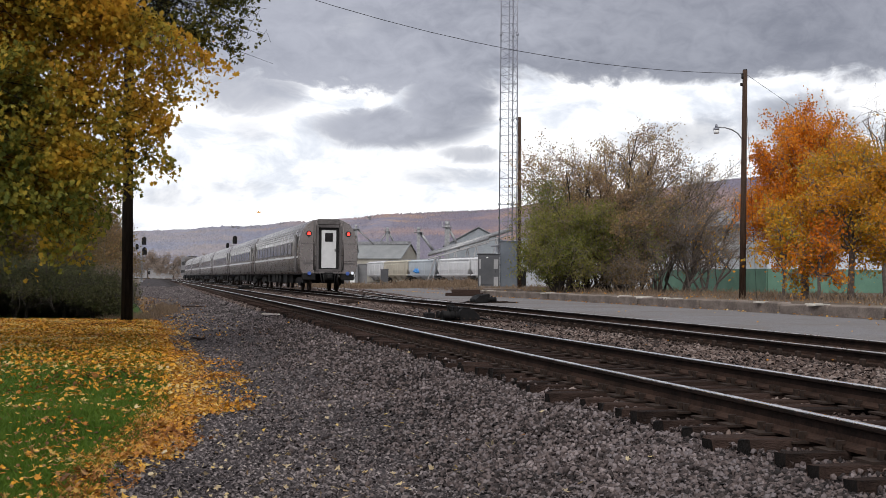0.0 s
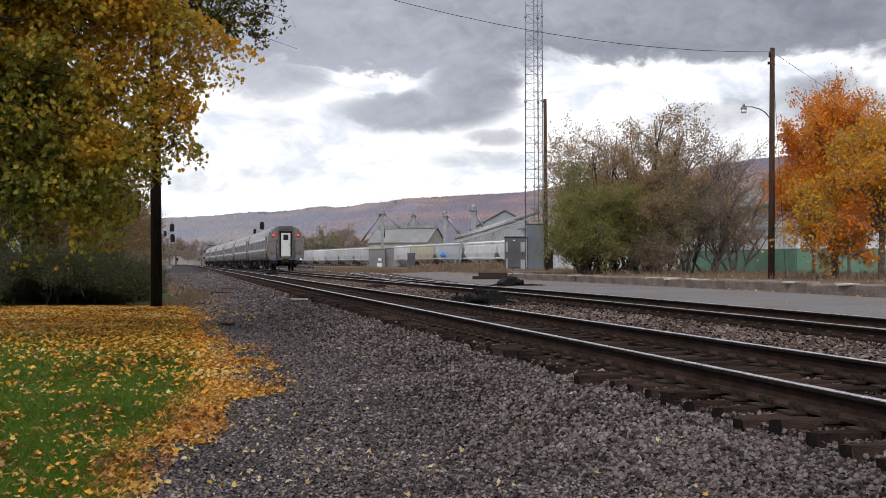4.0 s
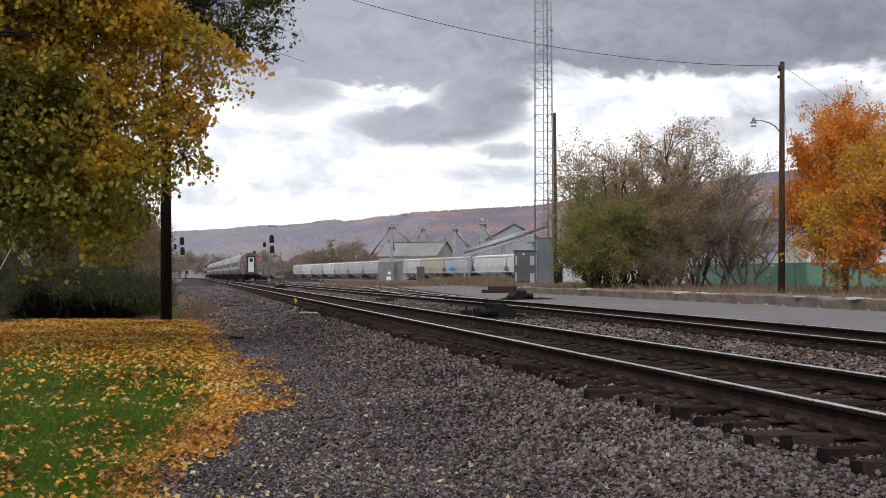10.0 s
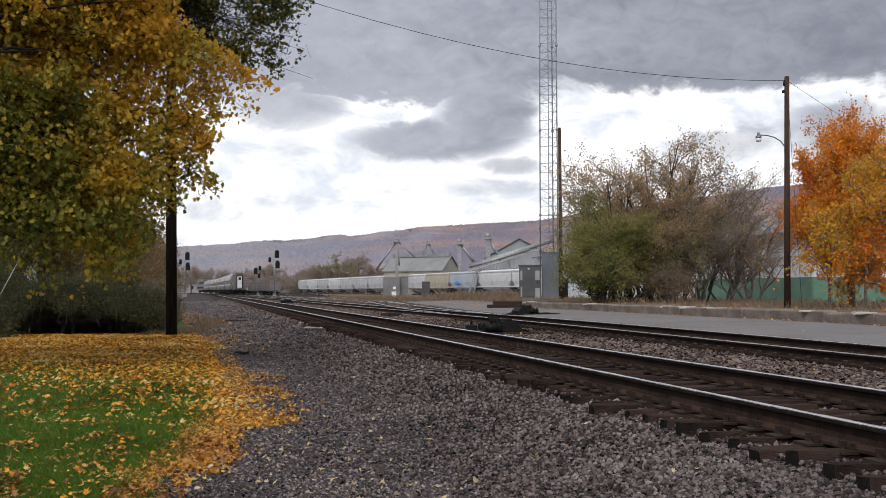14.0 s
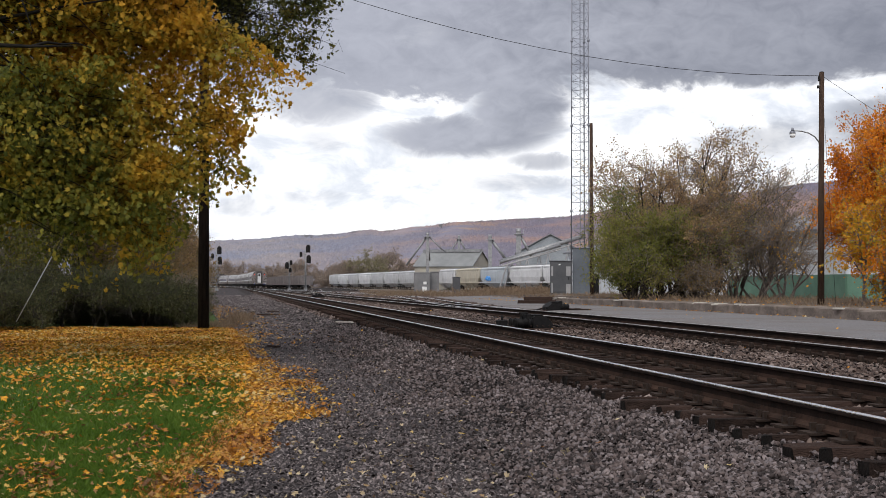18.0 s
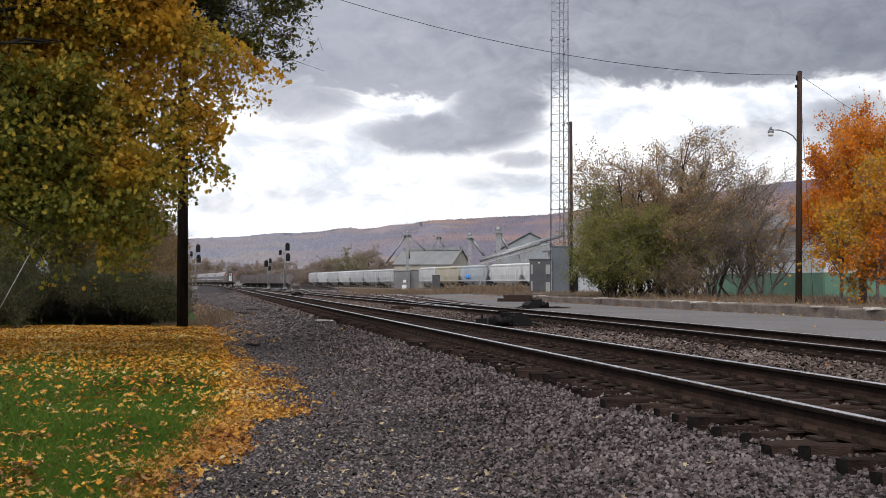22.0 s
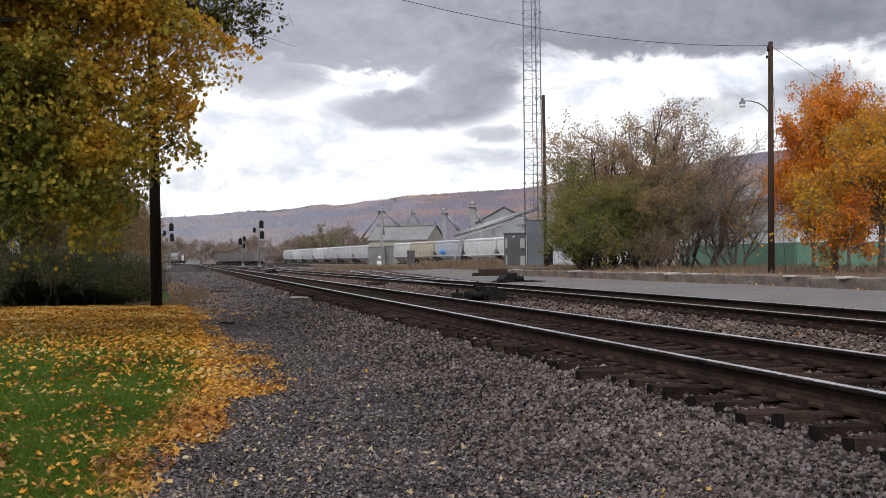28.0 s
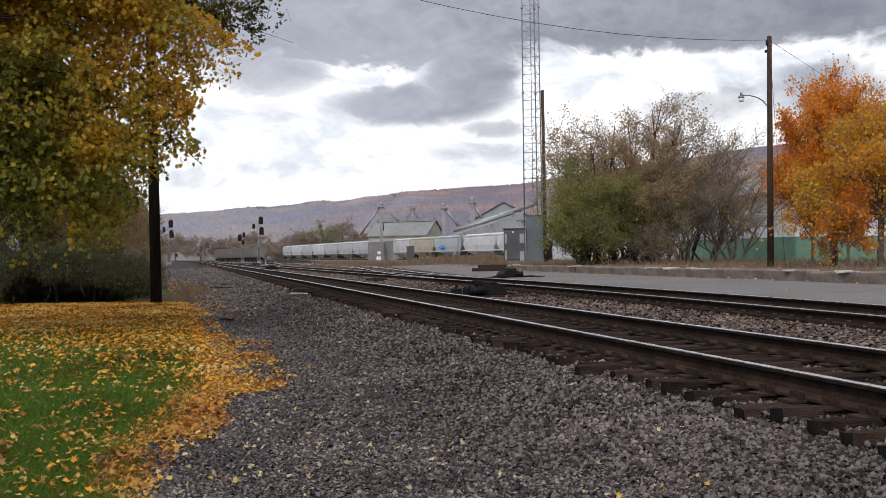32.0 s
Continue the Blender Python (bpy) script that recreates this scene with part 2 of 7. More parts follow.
def ground_mat():
    """Lawn, dirt path, ballast, paved strip and rough field, blended by the zones stored on the sheet."""
    ma = bpy.data.materials.new("ground")
    ma.use_nodes = True
    n = Nodes(ma.node_tree)
    co = n.add("ShaderNodeTexCoord").outputs["Object"]
    za = n.add("ShaderNodeAttribute")
    za.attribute_name = "zone"
    sp = n.add("ShaderNodeSeparateColor")
    n.put(sp.inputs[0], za.outputs["Color"])
    lawn, ballast, road = sp.outputs
    edge = n.m("MULTIPLY", n.m("SUBTRACT", n.noise(co, 2.2, 5.0, 0.65), 0.5), 0.9)
    big, mid, grit = n.noise(co, 0.35, 5.0, 0.6), n.noise(co, 6.0, 4.0, 0.6), n.noise(co, 55.0, 3.0, 0.7)
    vo = n.add("ShaderNodeTexVoronoi", Scale=26.0)
    n.put(vo.inputs["Vector"], co)
    chip = vo.outputs["Color"]
    chipv = n.add("ShaderNodeSeparateColor")
    n.put(chipv.inputs[0], chip)
    dirt = n.mix(n.ramp(n.m("ADD", n.m("MULTIPLY", mid, 0.5), n.m("MULTIPLY", grit, 0.5)), 0.35, 0.7), (0.015, 0.0127, 0.0142), (0.085, 0.072, 0.077))
    dirt = n.mix(n.ramp(big, 0.4, 0.65, 0.0, 0.5), dirt, (0.048, 0.041, 0.044))
    # Near-black bed: the shade between the loose stones is put into this colour.
    stone = n.mix(n.m("MULTIPLY", chipv.outputs[0], 0.9), (0.006, 0.005, 0.0055), (0.03, 0.0255, 0.027))
    stone = n.mix(n.ramp(mid, 0.4, 0.7, 0.0, 0.5), stone, (0.05, 0.034, 0.028))
    paved = n.mix(n.ramp(grit, 0.3, 0.7), (0.14, 0.137, 0.148), (0.235, 0.228, 0.238))
    paved = n.mix(n.ramp(big, 0.4, 0.65, 0.0, 0.6), paved, (0.15, 0.13, 0.12))
    paved = n.mix(n.ramp(mid, 0.5, 0.75, 0.0, 0.55), paved, (0.12, 0.108, 0.102))
    green = n.mix(n.ramp(mid, 0.35, 0.7), (0.04, 0.08, 0.015), (0.09, 0.15, 0.035))
    field = n.mix(n.ramp(n.m("ADD", n.m("MULTIPLY", mid, 0.4), n.m("MULTIPLY", big, 0.6)), 0.35, 0.65), (0.075, 0.06, 0.052), (0.19, 0.15, 0.115))
    c = n.mix(n.ramp(n.m("ADD", ballast, edge), 0.4, 0.6), dirt, stone)
    c = n.mix(n.ramp(n.m("ADD", road, edge), 0.4, 0.6), c, paved)
    c = n.mix(n.ramp(n.m("ADD", lawn, edge), 0.42, 0.58), c, green)
    c = n.mix(n.ramp(n.m("ADD", n.m("SUBTRACT", 1.0, za.outputs["Alpha"]), edge), 0.4, 0.6), c, field)
    p = n.add("ShaderNodeBsdfPrincipled", Roughness=0.92)
    p.inputs["Specular IOR Level"].default_value = 0.2
    n.put(p.inputs["Base Color"], c)
    bp = n.add("ShaderNodeBump", Strength=0.55, Distance=0.03)
    n.put(bp.inputs["Height"], n.m("ADD", n.m("MULTIPLY", grit, 0.6), n.m("MULTIPLY", vo.outputs["Distance"], 1.2)))
    n.put(p.inputs["Normal"], bp.outputs[0])
    o = n.add("ShaderNodeOutputMaterial")
    n.put(o.inputs[0], p.outputs[0])
    return ma


def stone_mat(name, colours):
    """Crushed stone: a colour for each stone, in drifts of lighter and dirtier ones, with a chipped face."""
    ma = bpy.data.materials.new(name)
    ma.use_nodes = True
    n = Nodes(ma.node_tree)
    co = n.add("ShaderNodeTexCoord").outputs["Object"]
    r = n.add("ShaderNodeNewGeometry").outputs["Random Per Island"]
    drift, grain = n.noise(co, 0.7, 4.0, 0.6), n.noise(co, 70.0, 3.0, 0.65)
    f = n.m("ADD", n.m("MULTIPLY", n.m("POWER", r, 1.35), 0.8), n.m("ADD", n.m("MULTIPLY", n.ramp(drift, 0.35, 0.65), 0.2), n.m("MULTIPLY", n.m("SUBTRACT", grain, 0.5), 0.25)))
    cr = n.add("ShaderNodeValToRGB")
    e = cr.color_ramp.elements
    while len(e) < len(colours):
        e.new(0.5)
    for k, c in enumerate(colours):
        e[k].position, e[k].color = 0.05 + 0.92 * k / (len(colours) - 1), (*c, 1)
    n.put(cr.inputs[0], f)
    p = n.add("ShaderNodeBsdfPrincipled", Roughness=0.8)
    p.inputs["Specular IOR Level"].default_value = 0.3
    n.put(p.inputs["Base Color"], cr.outputs[0])
    bp = n.add("ShaderNodeBump", Strength=0.35, Distance=0.01)
    n.put(bp.inputs["Height"], grain)
    n.put(p.inputs["Normal"], bp.outputs[0])
    o = n.add("ShaderNodeOutputMaterial")
    n.put(o.inputs[0], p.outputs[0])
    return ma


M_GROUND = ground_mat()
M_STONE = stone_mat("ballast_stone", ((0.009, 0.007, 0.0073), (0.038, 0.029, 0.029), (0.084, 0.064, 0.063), (0.136, 0.107, 0.105), (0.148, 0.128, 0.136), (0.26, 0.215, 0.214)))
M_STONE_RUST = stone_mat("rust_stained_stone", ((0.016, 0.011, 0.010), (0.06, 0.04, 0.034), (0.11, 0.076, 0.065), (0.16, 0.12, 0.106), (0.25, 0.205, 0.19)))
M_CHIP = stone_mat("path_chip", ((0.017, 0.014, 0.0148), (0.06, 0.05, 0.052), (0.11, 0.092, 0.095), (0.165, 0.14, 0.142), (0.31, 0.272, 0.268)))
M_TIE_END = mat("creosoted_end_grain", (0.002, 0.0018, 0.0018), (0.014, 0.0105, 0.0095), 9, 0.8, bump=0.6, fine=60, gloss=0.15)
M_TIE = mat("tie_wood", (0.004, 0.003, 0.0027), (0.07, 0.045, 0.038), 4, 0.85, rand="object", bump=0.8, fine=30, stretch=(1, 9, 4), gloss=0.1)
M_RAIL = mat("rail_steel", (0.005, 0.0036, 0.0032), (0.026, 0.0158, 0.013), 6, 0.85, 0.0, bump=0.2, gloss=0.12)
M_RAILTOP = mat("rail_worn", (0.86, 0.86, 0.88), (0.95, 0.95, 0.96), 1, 0.28, 1.0, bump=0.0, fine=4)
M_RAILDULL = mat("rail_dull", (0.55, 0.52, 0.5), (0.74, 0.7, 0.67), 1, 0.3, 0.95, bump=0.0, fine=4)
M_RAILFOOT = mat("dusty_rail_foot", (0.014, 0.009, 0.0073), (0.064, 0.038, 0.029), 3, 0.9, bump=0.2, gloss=0.12)
M_IRON = mat("iron_fitting", (0.014, 0.010, 0.009), (0.05, 0.033, 0.026), 12, 0.8, 0.0, bump=0.2, gloss=0.2)
M_BLACK = mat("black_metal", (0.006, 0.006, 0.0065), (0.022, 0.021, 0.022), 5, 0.7, 0.0, bump=0.1, gloss=0.2)
M_PITCH = mat("oily_black_iron", (0.0025, 0.0025, 0.003), (0.012, 0.011, 0.012), 7, 0.65, 0.0, bump=0.2, gloss=0.2)
M_CONC = mat("old_concrete", (0.09, 0.071, 0.062), (0.25, 0.205, 0.18), 1.6, 0.9, bump=0.6, fine=25)
M_CONC_PALE = mat("broken_concrete", (0.33, 0.31, 0.28), (0.52, 0.49, 0.45), 6, 0.9, bump=0.6)
M_POLE = mat("creosoted_pole", (0.007, 0.006, 0.005), (0.026, 0.019, 0.016), 3, 0.9, bump=0.7, fine=30, stretch=(4, 4, 0.5), gloss=0.1)
M_POLE_BROWN = mat("weathered_pole", (0.03, 0.02, 0.016), (0.085, 0.055, 0.042), 3, 0.9, bump=0.7, fine=30, stretch=(4, 4, 0.5), gloss=0.1)
M_GALV = mat("galvanised_steel", (0.21, 0.214, 0.228), (0.36, 0.366, 0.382), 2, 0.45, 0.6, bump=0.05)
M_TOWER = mat("tower_steel", (0.17, 0.18, 0.22), (0.30, 0.31, 0.36), 2, 0.5, 0.4, bump=0.05)
M_STAINLESS = mat("stainless_steel", (0.15, 0.132, 0.128), (0.31, 0.28, 0.272), 0.5, 0.3, 0.8, bump=0.0, fine=3, spread=0.9)
M_STAINDARK = mat("dull_stainless", (0.08, 0.073, 0.073), (0.16, 0.148, 0.147), 0.8, 0.4, 0.6, bump=0.0, fine=4)
M_DOORGREY = mat("car_door_paint", (0.50, 0.51, 0.53), (0.62, 0.63, 0.65), 2, 0.5, bump=0.03)
M_GLASS = mat("dark_window", (0.012, 0.013, 0.016), (0.03, 0.032, 0.037), 2, 0.1, bump=0.0, gloss=0.35)
M_STRIPE = mat("pale_stripe", (0.62, 0.63, 0.66), (0.78, 0.79, 0.8), 2, 0.5, bump=0.0)
M_WHITE = mat("white_paint", (0.62, 0.63, 0.64), (0.8, 0.81, 0.82), 0.8, 0.55, bump=0.05)
M_BLUE = mat("blue_paint", (0.03, 0.07, 0.30), (0.06, 0.13, 0.45), 2, 0.5, bump=0.0)
M_RED_LAMP = glow_mat("red_marker_lamp", (1.0, 0.045, 0.035), 3.2)
M_WHITE_LAMP = glow_mat("pale_lamp", (0.9, 0.93, 1.0), 0.9)
M_HOP_GREY = mat("hopper_grey", (0.38, 0.39, 0.415), (0.56, 0.57, 0.595), 0.5, 0.6, bump=0.05, fine=6)
M_HOP_WHITE = mat("hopper_pale", (0.5, 0.51, 0.54), (0.68, 0.69, 0.715), 0.5, 0.6, bump=0.05, fine=6)
M_HOP_TAN = mat("hopper_tan", (0.39, 0.36, 0.295), (0.52, 0.48, 0.4), 0.5, 0.65, bump=0.05, fine=6)
M_HOP_BLUE = mat("hopper_bluegrey", (0.36, 0.4, 0.45), (0.47, 0.515, 0.565), 0.5, 0.6, bump=0.05, fine=6)
M_SPRAY = mat("blue_spray_paint", (0.03, 0.18, 0.55), (0.08, 0.35, 0.8), 3, 0.6, bump=0.0)
# Dark car sides lifted towards grey: far-track haze is put into the colour.
M_HAZED_GONDOLA = mat("hazed_gondola", (0.085, 0.076, 0.082), (0.2, 0.175, 0.175), 0.8, 0.75, bump=0.1, fine=8)
M_SLATE = mat("slate_cabinet", (0.085, 0.10, 0.125), (0.125, 0.145, 0.175), 0.7, 0.55, bump=0.05, fine=9)
M_SLATE_DARK = mat("dark_cabinet", (0.05, 0.053, 0.062), (0.085, 0.088, 0.1), 1, 0.55, bump=0.05)
M_RELAY = mat("weathered_grey_cabinet", (0.13, 0.132, 0.143), (0.21, 0.212, 0.225), 1, 0.55, bump=0.05)
M_STORE = mat("bluegrey_cladding", (0.2, 0.225, 0.255), (0.3, 0.33, 0.365), 0.4, 0.55, 0.1, bump=0.1, fine=5)
M_MILLROOF = mat("pale_metal_roof", (0.17, 0.178, 0.188), (0.25, 0.262, 0.27), 0.4, 0.55, 0.1, bump=0.1, fine=5)
M_CABGREY = mat("grey_cabinet", (0.24, 0.24, 0.255), (0.34, 0.34, 0.355), 1, 0.55, bump=0.05)
M_SHED = mat("corrugated_shed", (0.52, 0.555, 0.61), (0.66, 0.69, 0.73), 0.5, 0.5, 0.1, bump=0.1, fine=5)
M_SHED_GREEN = mat("green_boarding", (0.08, 0.17, 0.125), (0.13, 0.25, 0.185), 1, 0.65, bump=0.1)
M_ROOF = mat("grey_roof", (0.13, 0.138, 0.158), (0.21, 0.22, 0.24), 0.4, 0.6, 0.1, bump=0.1, fine=5)
M_MILL = mat("mill_siding", (0.33, 0.31, 0.27), (0.44, 0.415, 0.36), 0.4, 0.6, 0.1, bump=0.1, fine=5)
# Near-black bark of the two maples, darker than the other barks.
M_LIMB = mat("near_black_bark", (0.004, 0.0035, 0.003), (0.016, 0.013, 0.011), 5, 0.85, bump=0.8, fine=25, gloss=0.15)
M_BARK = mat("dark_bark", (0.018, 0.014, 0.012), (0.06, 0.048, 0.04), 5, 0.9, bump=0.8, fine=25)
M_TWIG = mat("twig_bark", (0.13, 0.108, 0.095), (0.27, 0.225, 0.2), 5, 0.9, bump=0.3, fine=25)
M_BARK_GREY = mat("grey_bark", (0.07, 0.058, 0.052), (0.17, 0.14, 0.125), 5, 0.9, bump=0.8, fine=25)
M_MAPLE = leaf_mat("turning_maple_leaves", ((0.13, 0.155, 0.03), (0.3, 0.3, 0.052), (0.54, 0.4, 0.052), (0.7, 0.43, 0.045), (0.74, 0.4, 0.04)), 0.48, (4.4, 0.034, 5.0, 0.055), 0.62)
M_MAPLE_GREEN = leaf_mat("green_gold_leaves", ((0.07, 0.088, 0.022), (0.14, 0.15, 0.038), (0.24, 0.22, 0.05), (0.42, 0.33, 0.055)))
# Darkened green: the look of backlit leaves is put into the colour.
M_MAPLE_BACKLIT = leaf_mat("backlit_maple_leaves", ((0.05, 0.065, 0.018), (0.09, 0.105, 0.026), (0.15, 0.15, 0.035), (0.28, 0.22, 0.045)), 0.4)
M_ORANGE = leaf_mat("orange_leaves", ((0.7, 0.21, 0.02), (0.9, 0.3, 0.025), (0.95, 0.39, 0.034), (0.95, 0.52, 0.075)), 0.45)
M_GOLD = leaf_mat("gold_leaves", ((0.46, 0.4, 0.06), (0.82, 0.5, 0.05), (0.95, 0.43, 0.034), (0.95, 0.56, 0.08)), 0.45)
M_SCRUB = leaf_mat("scrub_leaves", ((0.14, 0.175, 0.04), (0.24, 0.27, 0.065), (0.36, 0.36, 0.1), (0.5, 0.43, 0.15)), 0.5)
M_OLIVE = leaf_mat("faded_olive_leaves", ((0.18, 0.16, 0.07), (0.28, 0.22, 0.1), (0.38, 0.265, 0.135), (0.46, 0.28, 0.14)), 0.5)
M_BROWNLEAF = leaf_mat("brown_leaves", ((0.31, 0.21, 0.145), (0.45, 0.305, 0.19), (0.57, 0.4, 0.21), (0.54, 0.44, 0.17)), 0.5)
# Distance haze is mixed into both: leaf colours lifted and greyed.
M_HAZED_LEAF = leaf_mat("hazed_leaves", ((0.3, 0.275, 0.25), (0.37, 0.32, 0.285), (0.44, 0.36, 0.31), (0.48, 0.37, 0.31)), 0.5)
M_HAZED_GREEN = leaf_mat("hazed_green_leaves", ((0.25, 0.255, 0.18), (0.32, 0.315, 0.2), (0.38, 0.345, 0.225), (0.42, 0.36, 0.25)), 0.5)
M_HEDGE = leaf_mat("hedge_needles", ((0.04, 0.05, 0.022), (0.08, 0.094, 0.042), (0.13, 0.138, 0.062), (0.18, 0.17, 0.085)), 0.35)
M_LITTER = leaf_mat("fallen_leaves", ((0.15, 0.065, 0.025), (0.42, 0.17, 0.03), (0.66, 0.29, 0.028), (0.8, 0.4, 0.035), (0.76, 0.52, 0.15), (0.66, 0.55, 0.33)), 0.15)
M_TANLEAF = leaf_mat("weathered_leaves", ((0.09, 0.045, 0.026), (0.22, 0.11, 0.05), (0.34, 0.18, 0.07), (0.42, 0.27, 0.12), (0.55, 0.34, 0.04), (0.5, 0.41, 0.2)), 0.15)
M_RUSTLEAF = leaf_mat("rusty_leaves", ((0.16, 0.065, 0.03), (0.34, 0.14, 0.045), (0.5, 0.22, 0.05), (0.56, 0.32, 0.1), (0.68, 0.37, 0.04), (0.6, 0.42, 0.2)), 0.15)
M_PALELEAF = leaf_mat("dried_leaves", ((0.3, 0.17, 0.08), (0.5, 0.4, 0.25), (0.62, 0.53, 0.36), (0.7, 0.46, 0.05)), 0.15)
M_GRASS = leaf_mat("grass_blades", ((0.06, 0.125, 0.012), (0.1, 0.19, 0.02), (0.155, 0.245, 0.035)), 0.35)
M_STRAW = leaf_mat("dry_grass", ((0.17, 0.122, 0.088), (0.28, 0.205, 0.145), (0.39, 0.3, 0.215)), 0.3)


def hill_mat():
    """Bare autumn woods from afar, haze put into the colours: broad drifts of colour over a fine mottle of crowns."""
    ma = bpy.data.materials.new("hazed_hill_woods")
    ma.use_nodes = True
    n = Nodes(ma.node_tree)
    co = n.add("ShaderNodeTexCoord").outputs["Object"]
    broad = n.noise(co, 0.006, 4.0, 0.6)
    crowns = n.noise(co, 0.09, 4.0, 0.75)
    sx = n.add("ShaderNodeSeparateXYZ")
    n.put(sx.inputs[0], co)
    # Distance haze is painted in: paler and bluer to the left.
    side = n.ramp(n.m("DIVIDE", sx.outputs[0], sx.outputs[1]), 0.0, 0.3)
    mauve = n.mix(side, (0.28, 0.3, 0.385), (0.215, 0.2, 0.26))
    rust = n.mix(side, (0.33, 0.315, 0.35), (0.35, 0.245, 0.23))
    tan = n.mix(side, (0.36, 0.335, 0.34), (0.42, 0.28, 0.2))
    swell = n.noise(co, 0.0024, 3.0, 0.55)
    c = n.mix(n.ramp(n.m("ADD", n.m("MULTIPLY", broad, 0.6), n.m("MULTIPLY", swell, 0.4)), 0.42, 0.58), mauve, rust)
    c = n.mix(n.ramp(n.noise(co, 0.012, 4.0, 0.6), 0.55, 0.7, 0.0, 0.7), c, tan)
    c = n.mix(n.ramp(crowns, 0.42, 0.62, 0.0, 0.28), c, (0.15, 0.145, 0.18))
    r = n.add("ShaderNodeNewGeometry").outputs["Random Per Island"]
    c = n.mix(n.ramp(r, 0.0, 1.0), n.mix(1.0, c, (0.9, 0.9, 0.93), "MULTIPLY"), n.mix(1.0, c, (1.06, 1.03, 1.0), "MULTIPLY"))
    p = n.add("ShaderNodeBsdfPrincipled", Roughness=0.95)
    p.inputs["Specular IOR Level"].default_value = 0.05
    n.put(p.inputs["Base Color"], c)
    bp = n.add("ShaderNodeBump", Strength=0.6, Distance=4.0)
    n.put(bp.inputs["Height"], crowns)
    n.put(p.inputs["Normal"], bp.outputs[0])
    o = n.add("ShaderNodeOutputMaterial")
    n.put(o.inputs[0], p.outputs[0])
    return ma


M_HAZED_HILL = hill_mat()
# Evergreens greyed and blued: the hill's haze is in the colour.
M_HAZED_CREST = leaf_mat("crest_evergreens", ((0.12, 0.13, 0.155), (0.15, 0.16, 0.18), (0.18, 0.18, 0.195)), 0.0)
TENT_V = np.array([(-0.55, -0.5, 0), (0.55, -0.5, 0), (0.5, 0.55, 0), (-0.5, 0.55, 0), (0, 0, 0.95)])
TENT_F = np.array([(0, 1, 4), (1, 2, 4), (2, 3, 4), (3, 0, 4)])


# ---- mesh helpers ----
def box(bm, c, s, rz=0.0, bevel=0.0, m=None):
    """A box of full size s about c, turned rz degrees; bevel chamfers its upright and top edges."""
    r = bmesh.ops.create_cube(bm, size=1.0)["verts"]
    t = Matrix.Translation(c) @ Matrix.Rotation(radians(rz), 4, "Z") @ Matrix.Diagonal((*s, 1))
    bmesh.ops.transform(bm, matrix=(m @ t) if m else t, verts=r)
    if bevel:
        es = list({e for v in r for e in v.link_edges})
        bmesh.ops.bevel(bm, geom=es, offset=bevel, segments=1, affect="EDGES")
    return r


def tube(bm, a, b, r0, r1=None, seg=8, caps=True):
    """A tapered round bar from a to b."""
    a, b = Vector(a), Vector(b)
    r1 = r0 if r1 is None else r1
    d = (b - a).normalized()
    u = d.orthogonal().normalized()
    w = d.cross(u)
    ra = [bm.verts.new(a + (u * math.cos(k) + w * math.sin(k)) * r0) for k in np.linspace(0, 2 * math.pi, seg, False)]
    rb = [bm.verts.new(b + (u * math.cos(k) + w * math.sin(k)) * r1) for k in np.linspace(0, 2 * math.pi, seg, False)]
    for k in range(seg):
        bm.faces.new((ra[k], ra[(k + 1) % seg], rb[(k + 1) % seg], rb[k])).smooth = seg > 5
    if caps:
        bm.faces.new(ra[::-1])
        bm.faces.new(rb)


def sweep(bm, section, spots, closed=False):
    """Sweeps a section (pairs: across, up) through spots (point, across vector)."""
    rings = []
    for p, ac in spots:
        rings.append([bm.verts.new(Vector(p) + Vector(ac) * u + Vector((0, 0, v))) for u, v in section])
    k = len(section)
    for a, b in zip(rings, rings[1:]):
        for i in range(k if not closed else k):
            j = (i + 1) % k
            bm.faces.new((a[i], a[j], b[j], b[i]))
    bm.faces.new(rings[0][::-1])
    bm.faces.new(rings[-1])


def tube_path(bm, pts, r, seg=5):
    """One bent round bar through the points."""
    pts = [Vector(p) for p in pts]
    rings = []
    for i, p in enumerate(pts):
        d = (pts[min(i + 1, len(pts) - 1)] - pts[max(i - 1, 0)]).normalized()
        u = d.cross(Vector((0, 0, 1))) if abs(d.z) < 0.95 else d.cross(Vector((1, 0, 0)))
        u.normalize()
        w = d.cross(u)
        rings.append([bm.verts.new(p + (u * math.cos(k) + w * math.sin(k)) * r) for k in np.linspace(0, 2 * math.pi, seg, False)])
    for a, b in zip(rings, rings[1:]):
        for k in range(seg):
            bm.faces.new((a[k], a[(k + 1) % seg], b[(k + 1) % seg], b[k])).smooth = True
    bm.faces.new(rings[0][::-1])
    bm.faces.new(rings[-1])


def prism(bm, outline, a, b, axis="y"):
    """Extrudes an outline of pairs between a and b along an axis."""
    def at(u, v, s):
        return {"y": (u, s, v), "x": (s, u, v), "z": (u, v, s)}[axis]
    va = [bm.verts.new(at(u, v, a)) for u, v in outline]
    vb = [bm.verts.new(at(u, v, b)) for u, v in outline]
    k = len(outline)
    for i in range(k):
        bm.faces.new((va[i], va[(i + 1) % k], vb[(i + 1) % k], vb[i]))
    bm.faces.new(va[::-1])
    bm.faces.new(vb)
    bmesh.ops.recalc_face_normals(bm, faces=bm.faces)


def part(name, bm, material, parent=None, label="", at=None, smooth=False):
    me = bpy.data.meshes.new(name)
    bm.to_mesh(me)
    bm.free()
    me.materials.append(material)
    if smooth:
        me.polygons.foreach_set("use_smooth", [True] * len(me.polygons))
    ob = new(name, me)
    ob.parent = parent
    if at is not None:
        ob.matrix_basis = at
    if label:
        ob["label"] = label
    return ob


